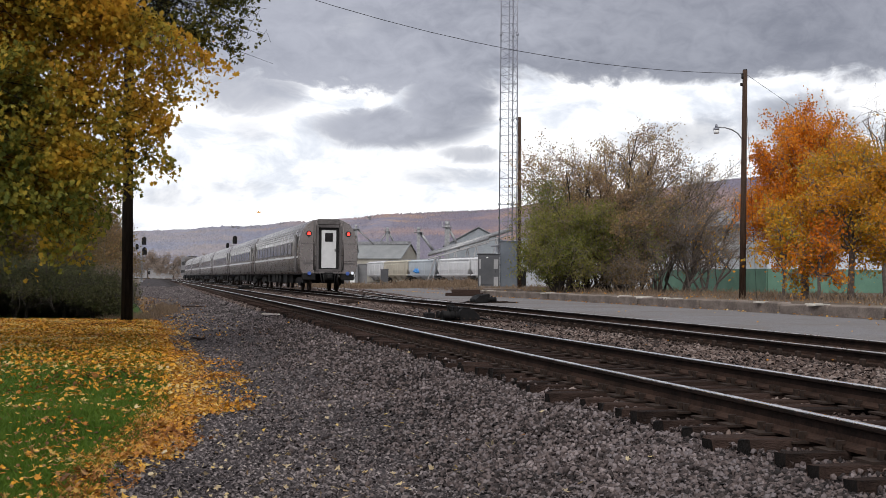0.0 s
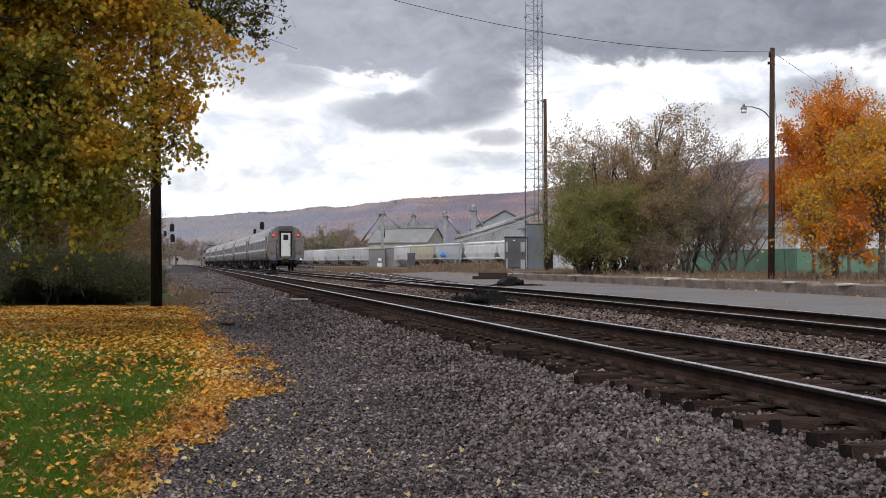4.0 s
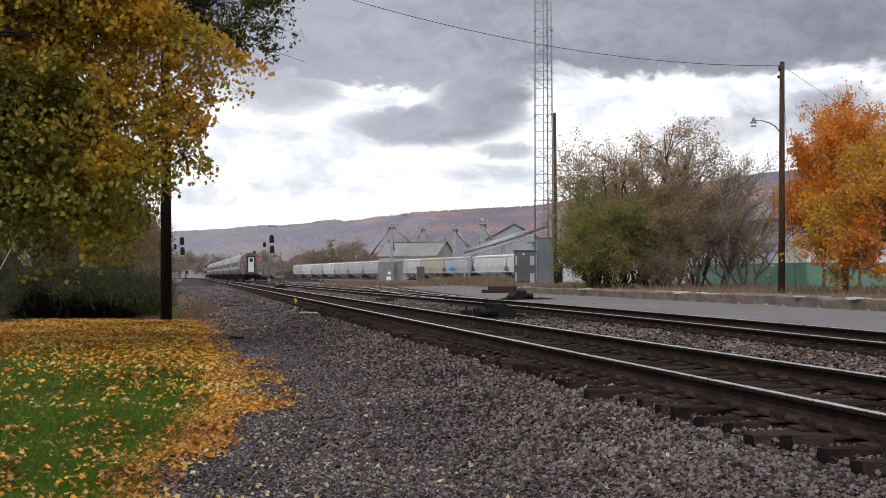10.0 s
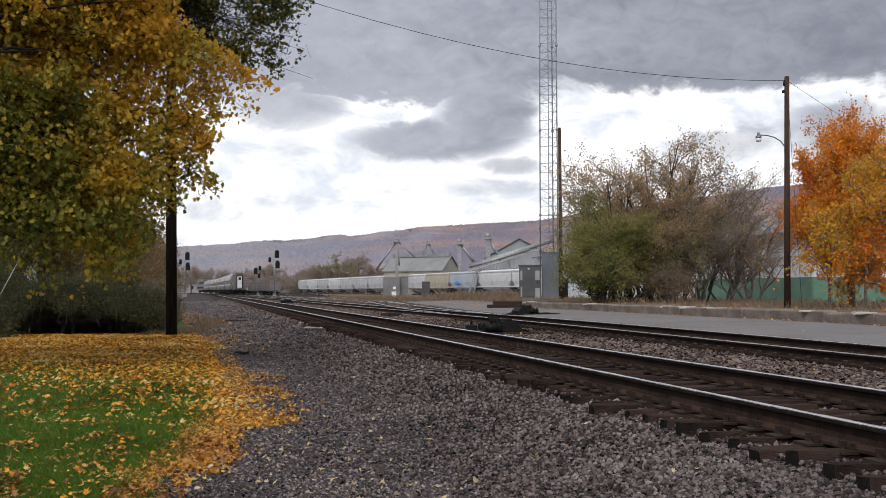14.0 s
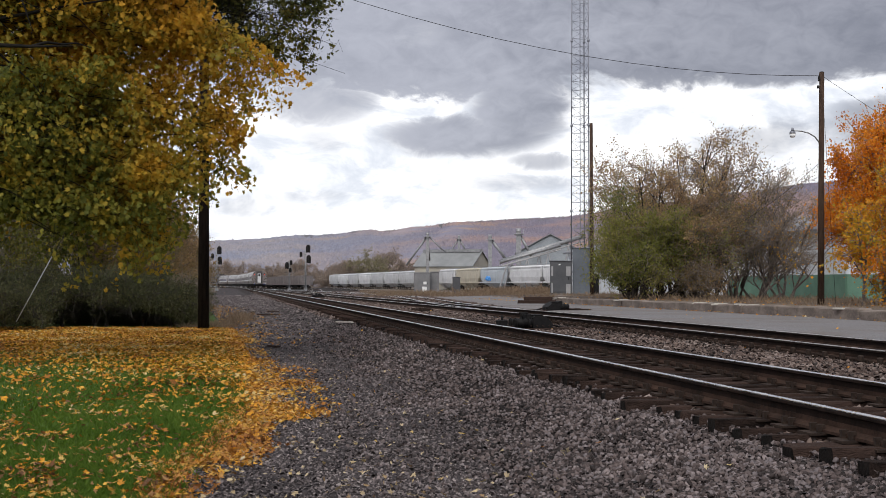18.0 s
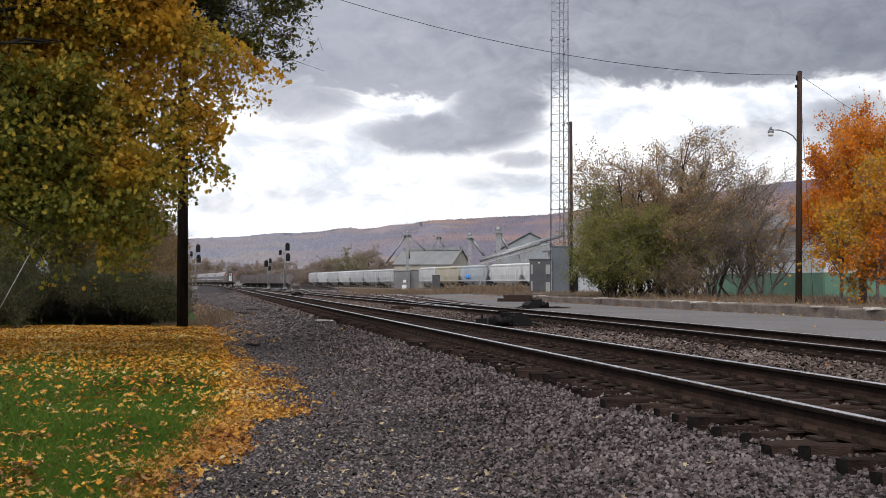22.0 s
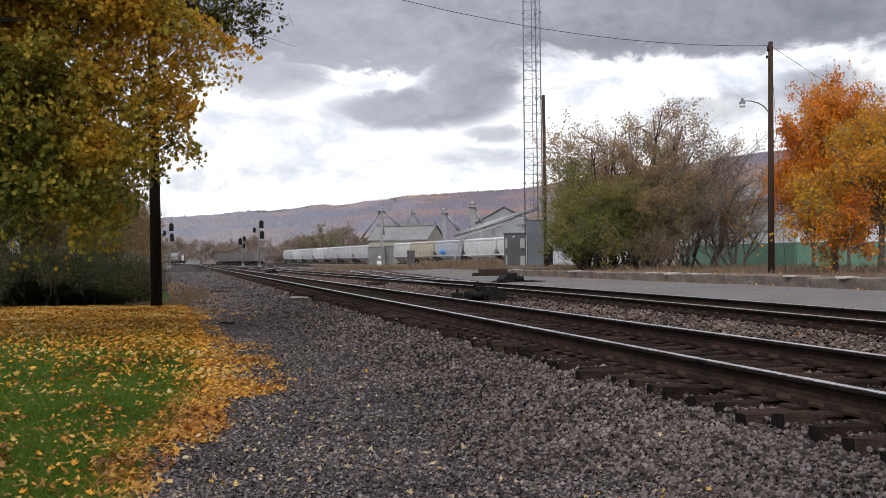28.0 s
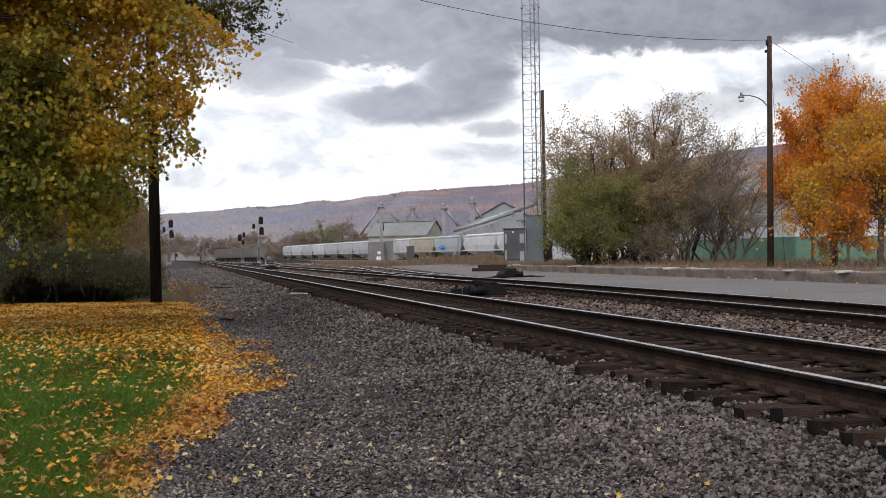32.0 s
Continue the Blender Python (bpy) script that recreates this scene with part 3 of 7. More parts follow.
def piece(name, me, parent, at):
    ob = new(name, me)
    ob.parent, ob.matrix_basis = parent, at
    return ob


def thing(name, at, label, category, group="", kind=""):
    ob = new(name)
    ob.matrix_basis = at
    return tagged(ob, label, category, group, kind)


def bearing(az, dist, z=0.0):
    """The place at that many degrees to the right of the track's line, seen from the standpoint."""
    return Vector((dist * math.sin(radians(az)), dist * math.cos(radians(az)), z))


def from_arrays(name, verts, faces, material, parent=None):
    """A mesh from numpy arrays: verts (n, 3), faces (m, 3 or 4)."""
    me = bpy.data.meshes.new(name)
    k = faces.shape[1]
    me.vertices.add(len(verts))
    me.vertices.foreach_set("co", verts.astype(np.float32).ravel())
    me.loops.add(faces.size)
    me.loops.foreach_set("vertex_index", faces.astype(np.int32).ravel())
    me.polygons.add(len(faces))
    me.polygons.foreach_set("loop_start", np.arange(0, faces.size, k, dtype=np.int32))
    me.update(calc_edges=True)
    me.materials.append(material)
    ob = new(name, me)
    ob.parent = parent
    return ob


rng = np.random.default_rng(7)


def turns(n, flat=1.0):
    """n rotation matrices; flat < 1 keeps the upward axis nearly upright."""
    a = rng.uniform(0, 2 * np.pi, n)
    b = rng.normal(0, 1, n) * flat
    c = rng.normal(0, 1, n) * flat
    ca, sa, cb, sb, cc, sc = np.cos(a), np.sin(a), np.cos(b), np.sin(b), np.cos(c), np.sin(c)
    o, z = np.ones(n), np.zeros(n)
    ra = np.stack([ca, -sa, z, sa, ca, z, z, z, o], 1).reshape(n, 3, 3)
    rb = np.stack([o, z, z, z, cb, -sb, z, sb, cb], 1).reshape(n, 3, 3)
    rc = np.stack([cc, z, sc, z, o, z, -sc, z, cc], 1).reshape(n, 3, 3)
    return ra @ rb @ rc


# a lobed leaf, slightly folded: a fan round its stalk
LEAF_V = np.array([(0, -0.5, 0), (-0.28, -0.32, 0.05), (-0.5, 0.02, 0.10), (-0.2, 0.12, 0.03), (0, 0.55, -0.02), (0.2, 0.12, 0.03), (0.5, 0.02, 0.10), (0.28, -0.32, 0.05)])
STAR_V = np.array([(0, -0.05, 0)] + [(r * math.cos(math.radians(a)), r * math.sin(math.radians(a)), 0.22 * r * r) for a, r in ((-90, 0.3), (-40, 0.24), (-15, 0.42), (12, 0.24), (38, 0.55), (64, 0.26), (90, 0.6), (116, 0.26), (142, 0.55), (168, 0.24), (195, 0.42), (220, 0.24))])
# a five-lobed blade for the great maple
PALM_V = np.array([(0, -0.08, 0)] + [(r * math.cos(math.radians(a)), r * math.sin(math.radians(a)), 0.3 * r * r) for a, r in ((-90, 0.34), (-25, 0.42), (8, 0.27), (34, 0.54), (64, 0.28), (90, 0.6), (116, 0.28), (146, 0.54), (172, 0.27), (205, 0.42))])
PALM_F = np.array([(0, k, k % 10 + 1) for k in range(1, 11)])
KITE_V = np.array([(0, -0.5, 0), (-0.4, 0.05, 0.12), (0.0, 0.55, -0.03), (0.4, 0.05, 0.12)])
NEEDLE_V = np.array([(0, -0.5, 0), (-0.14, 0.0, 0.03), (0.0, 0.6, -0.06), (0.14, 0.0, 0.03)])
NEEDLE_F = np.array([(0, 2, 1), (0, 3, 2)])
STAR_F = np.array([(0, k, k % 12 + 1) for k in range(1, 13)])
LEAF_F = np.array([(0, 3, 2), (0, 2, 1), (0, 4, 3), (0, 5, 4), (0, 6, 5), (0, 7, 6)])
CHIP_V = np.array([(-0.5, -0.4, -0.4), (0.45, -0.5, -0.35), (0.5, 0.4, -0.45), (-0.4, 0.5, -0.4), (-0.35, -0.4, 0.4), (0.4, -0.3, 0.45), (0.3, 0.45, 0.35), (-0.45, 0.3, 0.4)])
CHIP_F = np.array([(4, 5, 6, 7), (0, 1, 5, 4), (1, 2, 6, 5), (2, 3, 7, 6), (3, 0, 4, 7)])


def scatter(name, places, sizes, material, base=LEAF_V, faces=LEAF_F, flat=3.0, parent=None, jitter=0.0, squash=None):
    n = len(places)
    v = np.repeat(base[None], n, 0)
    if jitter:
        v = v + rng.normal(0, jitter, v.shape)
    if squash is not None:
        v = v * rng.uniform(squash, 1.0, (n, 1, 3))
    v = np.einsum("nij,nkj->nki", turns(n, flat), v * np.asarray(sizes).reshape(-1, 1, 1)) + places[:, None, :]
    f = faces[None] + (np.arange(n) * len(base))[:, None, None]
    return from_arrays(name, v.reshape(-1, 3), f.reshape(-1, faces.shape[1]), material, parent)


# ---- lines of the tracks ----
def line(knots):
    ys, xs = np.array(knots).T
    fine = np.linspace(ys[0], ys[-1], 800)
    x = np.interp(fine, ys, xs)
    w = 12
    pad = np.concatenate([np.full(w, x[0]) - np.arange(w, 0, -1) * (x[1] - x[0]), x, np.full(w, x[-1]) + np.arange(1, w + 1) * (x[-1] - x[-2])])
    x = np.convolve(pad, np.ones(2 * w + 1) / (2 * w + 1), "valid")
    return fine, x


FAR_BEND = ((361, 4.2), (405, -0.8), (450, -8.0), (500, -18.5), (560, -34), (640, -60), (720, -92))
TRACK_1 = line(((-30, 4.86), (0, 4.86), (150, 4.86), (300, 4.86), (330, 4.86)) + FAR_BEND)
TRACK_2 = line(((-30, 7.6), (0, 8.7), (14, 9.2), (30, 9.7), (63, 9.0), (90, 8.85), (118, 8.65), (150, 8.3), (193, 7.75), (241, 7.0), (292, 6.4), (320, 5.9)) + FAR_BEND)
TRACK_3 = line(((-30, 7.6), (0, 8.7), (14, 9.2), (30, 9.7), (38, 9.62), (50, 10.0), (59, 10.75), (73, 12.2), (84, 13.4), (125, 17.3), (217, 24.0), (320, 31.0), (430, 35)))
CROSSOVER = line(((72, 12.1), (90, 13.35), (105, 13.85), (122, 13.8), (145, 13.0), (169, 11.5), (200, 9.0), (232, 7.3)))
HOPPER_LINE = line(((165, 55.3), (187.5, 53.5), (393, 36.8), (430, 33.8)))


def on(track, y):
    return float(np.interp(y, *track))


def heading(track, y):
    return math.atan2(on(track, y + 1.0) - on(track, y - 1.0), 2.0)


# ---- ground ----
def lawn_edge(y):
    return np.interp(y, (0, 7, 8.0, 8.6, 9.1, 10.8, 12.8, 20, 28, 34, 60, 120), (-0.45, -0.4, -0.36, -0.37, -0.21, 0.0, 0.16, 0.2, 0.1, 0.0, -0.8, -2.5))


def drift_edge(y):
    """How far the fallen leaves reach out over the path."""
    return np.interp(y, (5, 7, 8.0, 8.9, 9.75, 11.6, 12.0, 13.3, 16.8, 18.9, 20.3, 21.2, 26, 34.4, 40), (-0.3, -0.2, -0.1, 0.15, 0.36, 0.46, 1.0, 1.22, 1.27, 1.4, 0.95, 0.79, 0.72, 0.66, 0.5))


def height(x, y):
    """The lie of the land; works on arrays."""
    near = np.clip((260 - y) / 160, 0, 1)
    z = np.interp(x, (-60, -12, -0.4, 0.2, 1.8, 2.5, 3.1, 3.5, 6.3, 7.0, 8.0, 11.2, 12.0, 17.0, 17.25, 60),
                  (0.35, 0.12, 0.05, 0.01, 0.0, 0.07, 0.195, 0.262, 0.255, 0.34, 0.35, 0.37, 0.46, 0.47, 0.735, 0.74))
    rough = np.interp(x, (-60, 17.0, 17.25, 60), (0.35, 0.46, 0.46, 0.4))
    ramp = np.interp(x, (-60, 17.0, 23.0, 60), (0.35, 0.46, 0.74, 0.74))
    z = np.where((x > 17.0) & (y > 61.5), ramp, z)
    z = np.where(x > 17.0, rough + (z - rough) * np.clip((100 - y) / 12, 0, 1), z)
    return z * near + 0.33 * (1 - near)


def make_ground():
    xs = np.concatenate([[-3000, -1200, -500, -250, -120], np.arange(-60, -12, 4.0), np.arange(-12, -1, 0.5), np.arange(-1, 7, 0.1), np.arange(7, 17, 0.4), [17.0, 17.25], np.arange(18, 60, 3.0), [70, 90, 120, 250, 500, 1200, 3000]])
    ys = np.concatenate([[-3000, -800, -200, -60, -20, -8, -2], np.arange(0, 26, 0.14), np.arange(26, 60, 0.6), np.arange(60, 140, 3.0), np.arange(140, 480, 20), [520, 700, 1000, 1600, 3000]])
    gx, gy = np.meshgrid(xs, ys)
    gz = height(gx, gy)
    wob = rng.normal(0, 0.008, gz.shape)
    gz = gz + np.where((gx > -12) & (gx < 11) & (gy > 0) & (gy < 60), wob, 0)
    nx, ny = len(xs), len(ys)
    idx = np.arange(nx * ny).reshape(ny, nx)
    f = np.stack([idx[:-1, :-1], idx[:-1, 1:], idx[1:, 1:], idx[1:, :-1]], -1).reshape(-1, 4)
    ob = from_arrays("ground", np.stack([gx, gy, gz], -1).reshape(-1, 3), f, M_GROUND)
    ob.data.polygons.foreach_set("use_smooth", [True] * len(f))
    lawn = np.clip(0.5 + (lawn_edge(gy) - gx) * 1.4, 0, 1)
    t1 = np.interp(gy, *TRACK_1)
    t2 = np.interp(gy, *TRACK_2)
    ball = np.clip(0.5 + (gx - t1 + 2.5) * 0.9, 0, 1) * np.clip(0.5 + (t2 + 2.1 - gx) * 1.2, 0, 1)
    t3 = np.interp(gy, *TRACK_3)
    lot = t3 + np.interp(gy, (40, 62, 85, 110), (7.6, 9.5, 7.5, 3.0))
    road = np.clip(0.5 + (gx - t3 - 1.7) * 1.2, 0, 1) * np.clip(0.5 + (np.where(gy < 61.5, 17.2, lot) - gx) * 1.0, 0, 1) * np.clip((120 - gy) / 20, 0, 1)
    ball = np.maximum(ball, np.clip(0.5 + (gx - t2) * 1.2, 0, 1) * np.clip(0.5 + (t3 + 1.7 - gx) * 1.2, 0, 1))
    wild = np.clip((gx - 17.2) * 0.8, 0, 1) * (gy < 61.5) + np.clip((gy - 61) / 10, 0, 1) * np.clip((gx - lot) * 0.4, 0, 1) + np.clip((gy - 105) / 20, 0, 1) * np.clip((gx - t3 - 2) * 0.4, 0, 1) + np.clip((-14 - gx) / 10, 0, 1) + np.clip((gy - 45) / 20, 0, 1) * np.clip((-1.5 - gx), 0, 1) + np.clip((gy - 420) / 60, 0, 1)
    col = np.stack([lawn, ball, road, 1 - np.clip(wild, 0, 1)], -1).reshape(-1, 4)
    at = ob.data.color_attributes.new("zone", "FLOAT_COLOR", "POINT")
    at.data.foreach_set("color", col.astype(np.float32).ravel())
    tagged(ob, "ground with lawn, gravel path, ballast and paved strip", "ground", kind="structure")


make_ground()


# ---- hills ----
def make_hill():
    az = np.linspace(-40, 75, 231)
    ridge = np.interp(az, (-40, -9, -4, -1, 1.3, 2.6, 3.6, 4.4, 5.4, 6.3, 6.9, 7.5, 8.2, 9.6, 11, 13.8, 16.6, 22, 28.5, 34, 45, 75), (1.1, 1.85, 2.02, 2.1, 2.2, 2.36, 2.43, 2.42, 2.5, 2.66, 2.74, 2.66, 2.7, 2.89, 3.1, 3.25, 3.38, 4.1, 4.9, 5.1, 4.1, 2.0))
    k = 14
    pts, faces = [], []
    for i, a in enumerate(az):
        for j in range(k):
            u = j / (k - 1)
            d = 900 + 900 * u
            top = 1800 * math.tan(radians(ridge[i]))
            h = top * (u ** 1.25) + 7 * noise.noise(Vector((a * 0.5, u * 5, 0))) * u
            pts.append(bearing(a, d, h + 0.3 - 1.0 * (u == 0)))
    n = len(az)
    for i in range(n - 1):
        for j in range(k - 1):
            faces.append((i * k + j, (i + 1) * k + j, (i + 1) * k + j + 1, i * k + j + 1))
    hill = from_arrays("backdrop_hill", np.array([tuple(p) for p in pts]), np.array(faces), M_HAZED_HILL)
    hill.data.polygons.foreach_set("use_smooth", [True] * len(faces))
    tagged(hill, "long wooded hill in hazy autumn brown", "hill", kind="structure")
    # woods on the slope: many small crowns
    m = 95000
    a = rng.uniform(-12, 40, m)
    u = np.sqrt(rng.uniform(0.02, 1.0, m))
    u[:6000] = rng.uniform(0.985, 1.0, 6000)
    top = 1800 * np.tan(np.radians(np.interp(a, az, ridge)))
    d = 900 + 900 * u
    z = top * u ** 1.25 - 2.0 + rng.uniform(0, 1.0, m)
    pl = np.stack([d * np.sin(np.radians(a)), d * np.cos(np.radians(a)), z], 1)
    w = scatter("far_woods", pl, rng.uniform(2.6, 5.2, m), M_HAZED_HILL, TENT_V, TENT_F, 0.12, jitter=0.14)
    w.data.polygons.foreach_set("use_smooth", [True] * len(w.data.polygons))
    tagged(w, "distant autumn woods covering the hill", "woods", kind="stuff")
    # dark evergreens along the crest, haze painted in as blue-grey
    m = 1500
    a = 3.6 + 36 * rng.uniform(0, 1, m) ** 1.3
    keep = np.array([noise.noise(Vector((q * 1.6, 3.1, 0.4))) for q in a]) > -0.12
    a = a[keep]
    u = 1.0 - np.abs(rng.normal(0, 0.02, len(a)))
    d = 900 + 900 * u
    z = 1800 * np.tan(np.radians(np.interp(a, az, ridge))) * u ** 1.25 - 1.5
    pl = np.stack([d * np.sin(np.radians(a)), d * np.cos(np.radians(a)), z], 1)
    w = scatter("crest_evergreens", pl, rng.uniform(3.6, 5.8, len(a)), M_HAZED_CREST, TENT_V, TENT_F, 0.1, jitter=0.12)
    tagged(w, "dark evergreen trees along the hill's crest", "woods", kind="stuff")


make_hill()


# ---- tracks ----
RAIL_SEC = ((-0.07, -0.17), (0.07, -0.17), (0.07, -0.155), (0.012, -0.135), (0.012, -0.045), (0.037, -0.035), (0.037, -0.016), (-0.037, -0.016), (-0.037, -0.035), (-0.012, -0.045), (-0.012, -0.135), (-0.07, -0.155))
FOOT_SEC = ((-0.074, -0.172), (0.074, -0.172), (0.074, -0.153), (0.016, -0.128), (0.015, -0.092), (-0.015, -0.092), (-0.016, -0.128), (-0.074, -0.153))
HEAD_SEC = ((-0.027, -0.014), (0.027, -0.014), (0.024, -0.004), (0.012, 0.0), (-0.012, 0.0), (-0.024, -0.004))


def rail_run(name, track, off, y0, y1, parent, top, label="", drop=0.0):
    ys = np.unique(np.concatenate([np.arange(y0, min(y1, 60), 1.0), np.arange(max(60, y0), y1, 4.0), [y1]]))
    spots = []
    for y in ys:
        h = heading(track, y)
        ac = Vector((math.cos(h), -math.sin(h), 0))
        spots.append((Vector((on(track, y), y, RAIL_TOP - drop)) + ac * off, ac))
    bm = bmesh.new()
    sweep(bm, RAIL_SEC, spots)
    r = part(name, bm, M_RAIL, parent, label)
    bm = bmesh.new()
    sweep(bm, FOOT_SEC, spots)
    part("rail_foot", bm, M_RAILFOOT, r, "dusty brown rail foot")
    bm = bmesh.new()
    sweep(bm, HEAD_SEC, spots)
    part("rail_head", bm, top, r, "worn shiny running surface", smooth=True)
    return r


def tie_mesh(k, long=2.46):
    bm = bmesh.new()
    box(bm, (0, 0, -0.09), (long, 0.155, 0.18), bevel=0.012)
    for v in bm.verts:
        v.co += Vector((rng.normal(0, 0.012), rng.normal(0, 0.006), rng.normal(0, 0.006)))
    me = bpy.data.meshes.new("tie")
    bm.to_mesh(me)
    bm.free()
    me.materials.append(M_TIE)
    me.materials.append(M_TIE_END)
    for f in me.polygons:
        f.material_index = int(abs(f.normal.x) > 0.6)
    return me


def plate_mesh():
    bm = bmesh.new()
    box(bm, (0, 0, 0.008), (0.36, 0.19, 0.016))
    for sx in (-1, 1):
        for sy in (-0.05, 0.05):
            box(bm, (sx * 0.095, sy, 0.035), (0.028, 0.026, 0.05))
            box(bm, (sx * 0.085, sy, 0.062), (0.05, 0.032, 0.018))
    me = bpy.data.meshes.new("tie_plate")
    bm.to_mesh(me)
    bm.free()
    me.materials.append(M_IRON)
    return me


def anchor_mesh():
    bm = bmesh.new()
    box(bm, (0, 0, -0.01), (0.24, 0.03, 0.03))
    box(bm, (-0.13, 0, 0.02), (0.06, 0.075, 0.09), bevel=0.012)
    me = bpy.data.meshes.new("rail_anchor")
    bm.to_mesh(me)
    bm.free()
    me.materials.append(M_IRON)
    return me


def make_track(name, track, y_ties, step, sink, top, label, y1, clips=False):
    root = thing(name, pose(0, 0, 0), label, "railway track", kind="structure")
    for off in (-0.7525, 0.7525):
        rail_run("rail", track, off, -6, y1, root, top)
    ties = [tie_mesh(k) for k in range(6)]
    plate, anchor = plate_mesh(), anchor_mesh()
    y = 2.5
    z = RAIL_TOP - 0.19 - sink
    while y < y_ties:
        h = heading(track, y)
        m = pose(on(track, y) + rng.normal(0, 0.055), y + rng.normal(0, 0.025), z + rng.normal(0, 0.006), rng.normal(0, 1.2), rng.normal(0, 0.4), -math.degrees(h) + rng.normal(0, 1.3))
        piece("tie", ties[int(rng.integers(6))], root, m)
        if y < 34:
            for off in (-0.7525, 0.7525):
                piece("tie_plate", plate, root, pose(on(track, y) + off, y, z + 0.002, 0, 0, -math.degrees(h)))
            if clips:
                piece("rail_anchor", anchor, root, pose(on(track, y) - 0.7525, y + 0.13, z + 0.06, 0, 0, -math.degrees(h)))
        y += step
    n = int((260 - y) / step)
    yy = y + np.arange(n) * step
    pl = np.stack([np.interp(yy, *track), yy, np.full(n, z - 0.09)], 1)
    base = np.sign(CHIP_V) * 0.5
    v = base[None] * np.array((2.46, 0.155, 0.18)) + pl[:, None, :]
    f = CHIP_F[None] + (np.arange(n) * 8)[:, None, None]
    far = from_arrays("far_ties", v.reshape(-1, 3), f.reshape(-1, 4), M_TIE, root)
    tagged(far, kind="stuff")
    return root


track_a = make_track("track_main", TRACK_1, 52, 0.41, 0.0, M_RAILTOP, "railway track with polished rails on dark wooden ties", 640)
track_b = make_track("track_second", TRACK_2, 40, 0.5, 0.02, M_RAILDULL, "railway track with rusty-sided rails and half-buried ties", 640, True)
TRACK_4 = line(((96, 9.0), (120, 9.6), (160, 12.2), (200, 15.2), (240, 18.0), (285, 19.3), (360, 11.7), (400, 6.0)))
yard = thing("track_yard", pose(0, 0, 0), "yard track leading to the open hopper cars", "railway track", kind="structure")
for side in (-0.7525, 0.7525):
    rail_run("rail", TRACK_4, side, 98, 380, yard, M_RAILDULL)
siding = thing("track_siding", pose(0, 0, 0), "siding track branching off towards the freight cars", "railway track", kind="structure")
for side in (-0.7525, 0.7525):
    rail_run("rail", TRACK_3, side, 41, 425, siding, M_RAILTOP, drop=0.005)
cross = thing("track_crossover", pose(0, 0, 0), "crossover track linking the siding and the second track", "railway track", kind="structure")
for side in (-0.7525, 0.7525):
    rail_run("rail", CROSSOVER, side, 74, 228, cross, M_RAILTOP, drop=0.009)
hopper_track = thing("track_hoppers", pose(0, 0, 0), "siding track under the covered hopper cars", "railway track", kind="structure")
for side in (-0.7525, 0.7525):
    rail_run("rail", HOPPER_LINE, side, 168, 425, hopper_track, M_RAILDULL, drop=0.05)


# ---- passenger train ----
SHELL = ((-1.45, 0.95), (-1.54, 1.2), (-1.6, 1.7), (-1.6, 2.2), (-1.55, 2.7), (-1.43, 3.2), (-1.17, 3.58), (-0.8, 3.8), (-0.4, 3.86), (0.0, 3.88),
         (0.4, 3.86), (0.8, 3.8), (1.17, 3.58), (1.43, 3.2), (1.55, 2.7), (1.6, 2.2), (1.6, 1.7), (1.54, 1.2), (1.45, 0.95))


def side_x(z, out=0.0):
    zs = [q[1] for q in SHELL[9:]][::-1]
    return float(np.interp(z, zs, [q[0] for q in SHELL[9:]][::-1])) + out


def truck(parent, y, wheel_r=0.46, wide=1.05):
    bm = bmesh.new()
    for s in (-1, 1):
        prism(bm, ((y - 1.6, 0.42), (y - 1.6, 0.62), (y - 0.8, 0.78), (y + 0.8, 0.78), (y + 1.6, 0.62), (y + 1.6, 0.42), (y + 0.7, 0.5), (y + 0.4, 0.3), (y - 0.4, 0.3), (y - 0.7, 0.5)), s * wide - 0.07, s * wide + 0.07, "x")
    box(bm, (0, y, 0.6), (2 * wide, 0.5, 0.3))
    t = part("truck", bm, M_BLACK, parent, "dark cast-steel bogie frame")
    for dy in (-1.28, 1.28):
        for s in (-1, 1):
            bm = bmesh.new()
            tube(bm, (s * 0.68, y + dy, wheel_r), (s * 0.82, y + dy, wheel_r), wheel_r, seg=18)
            part("wheel", bm, M_IRON, t)
    return t


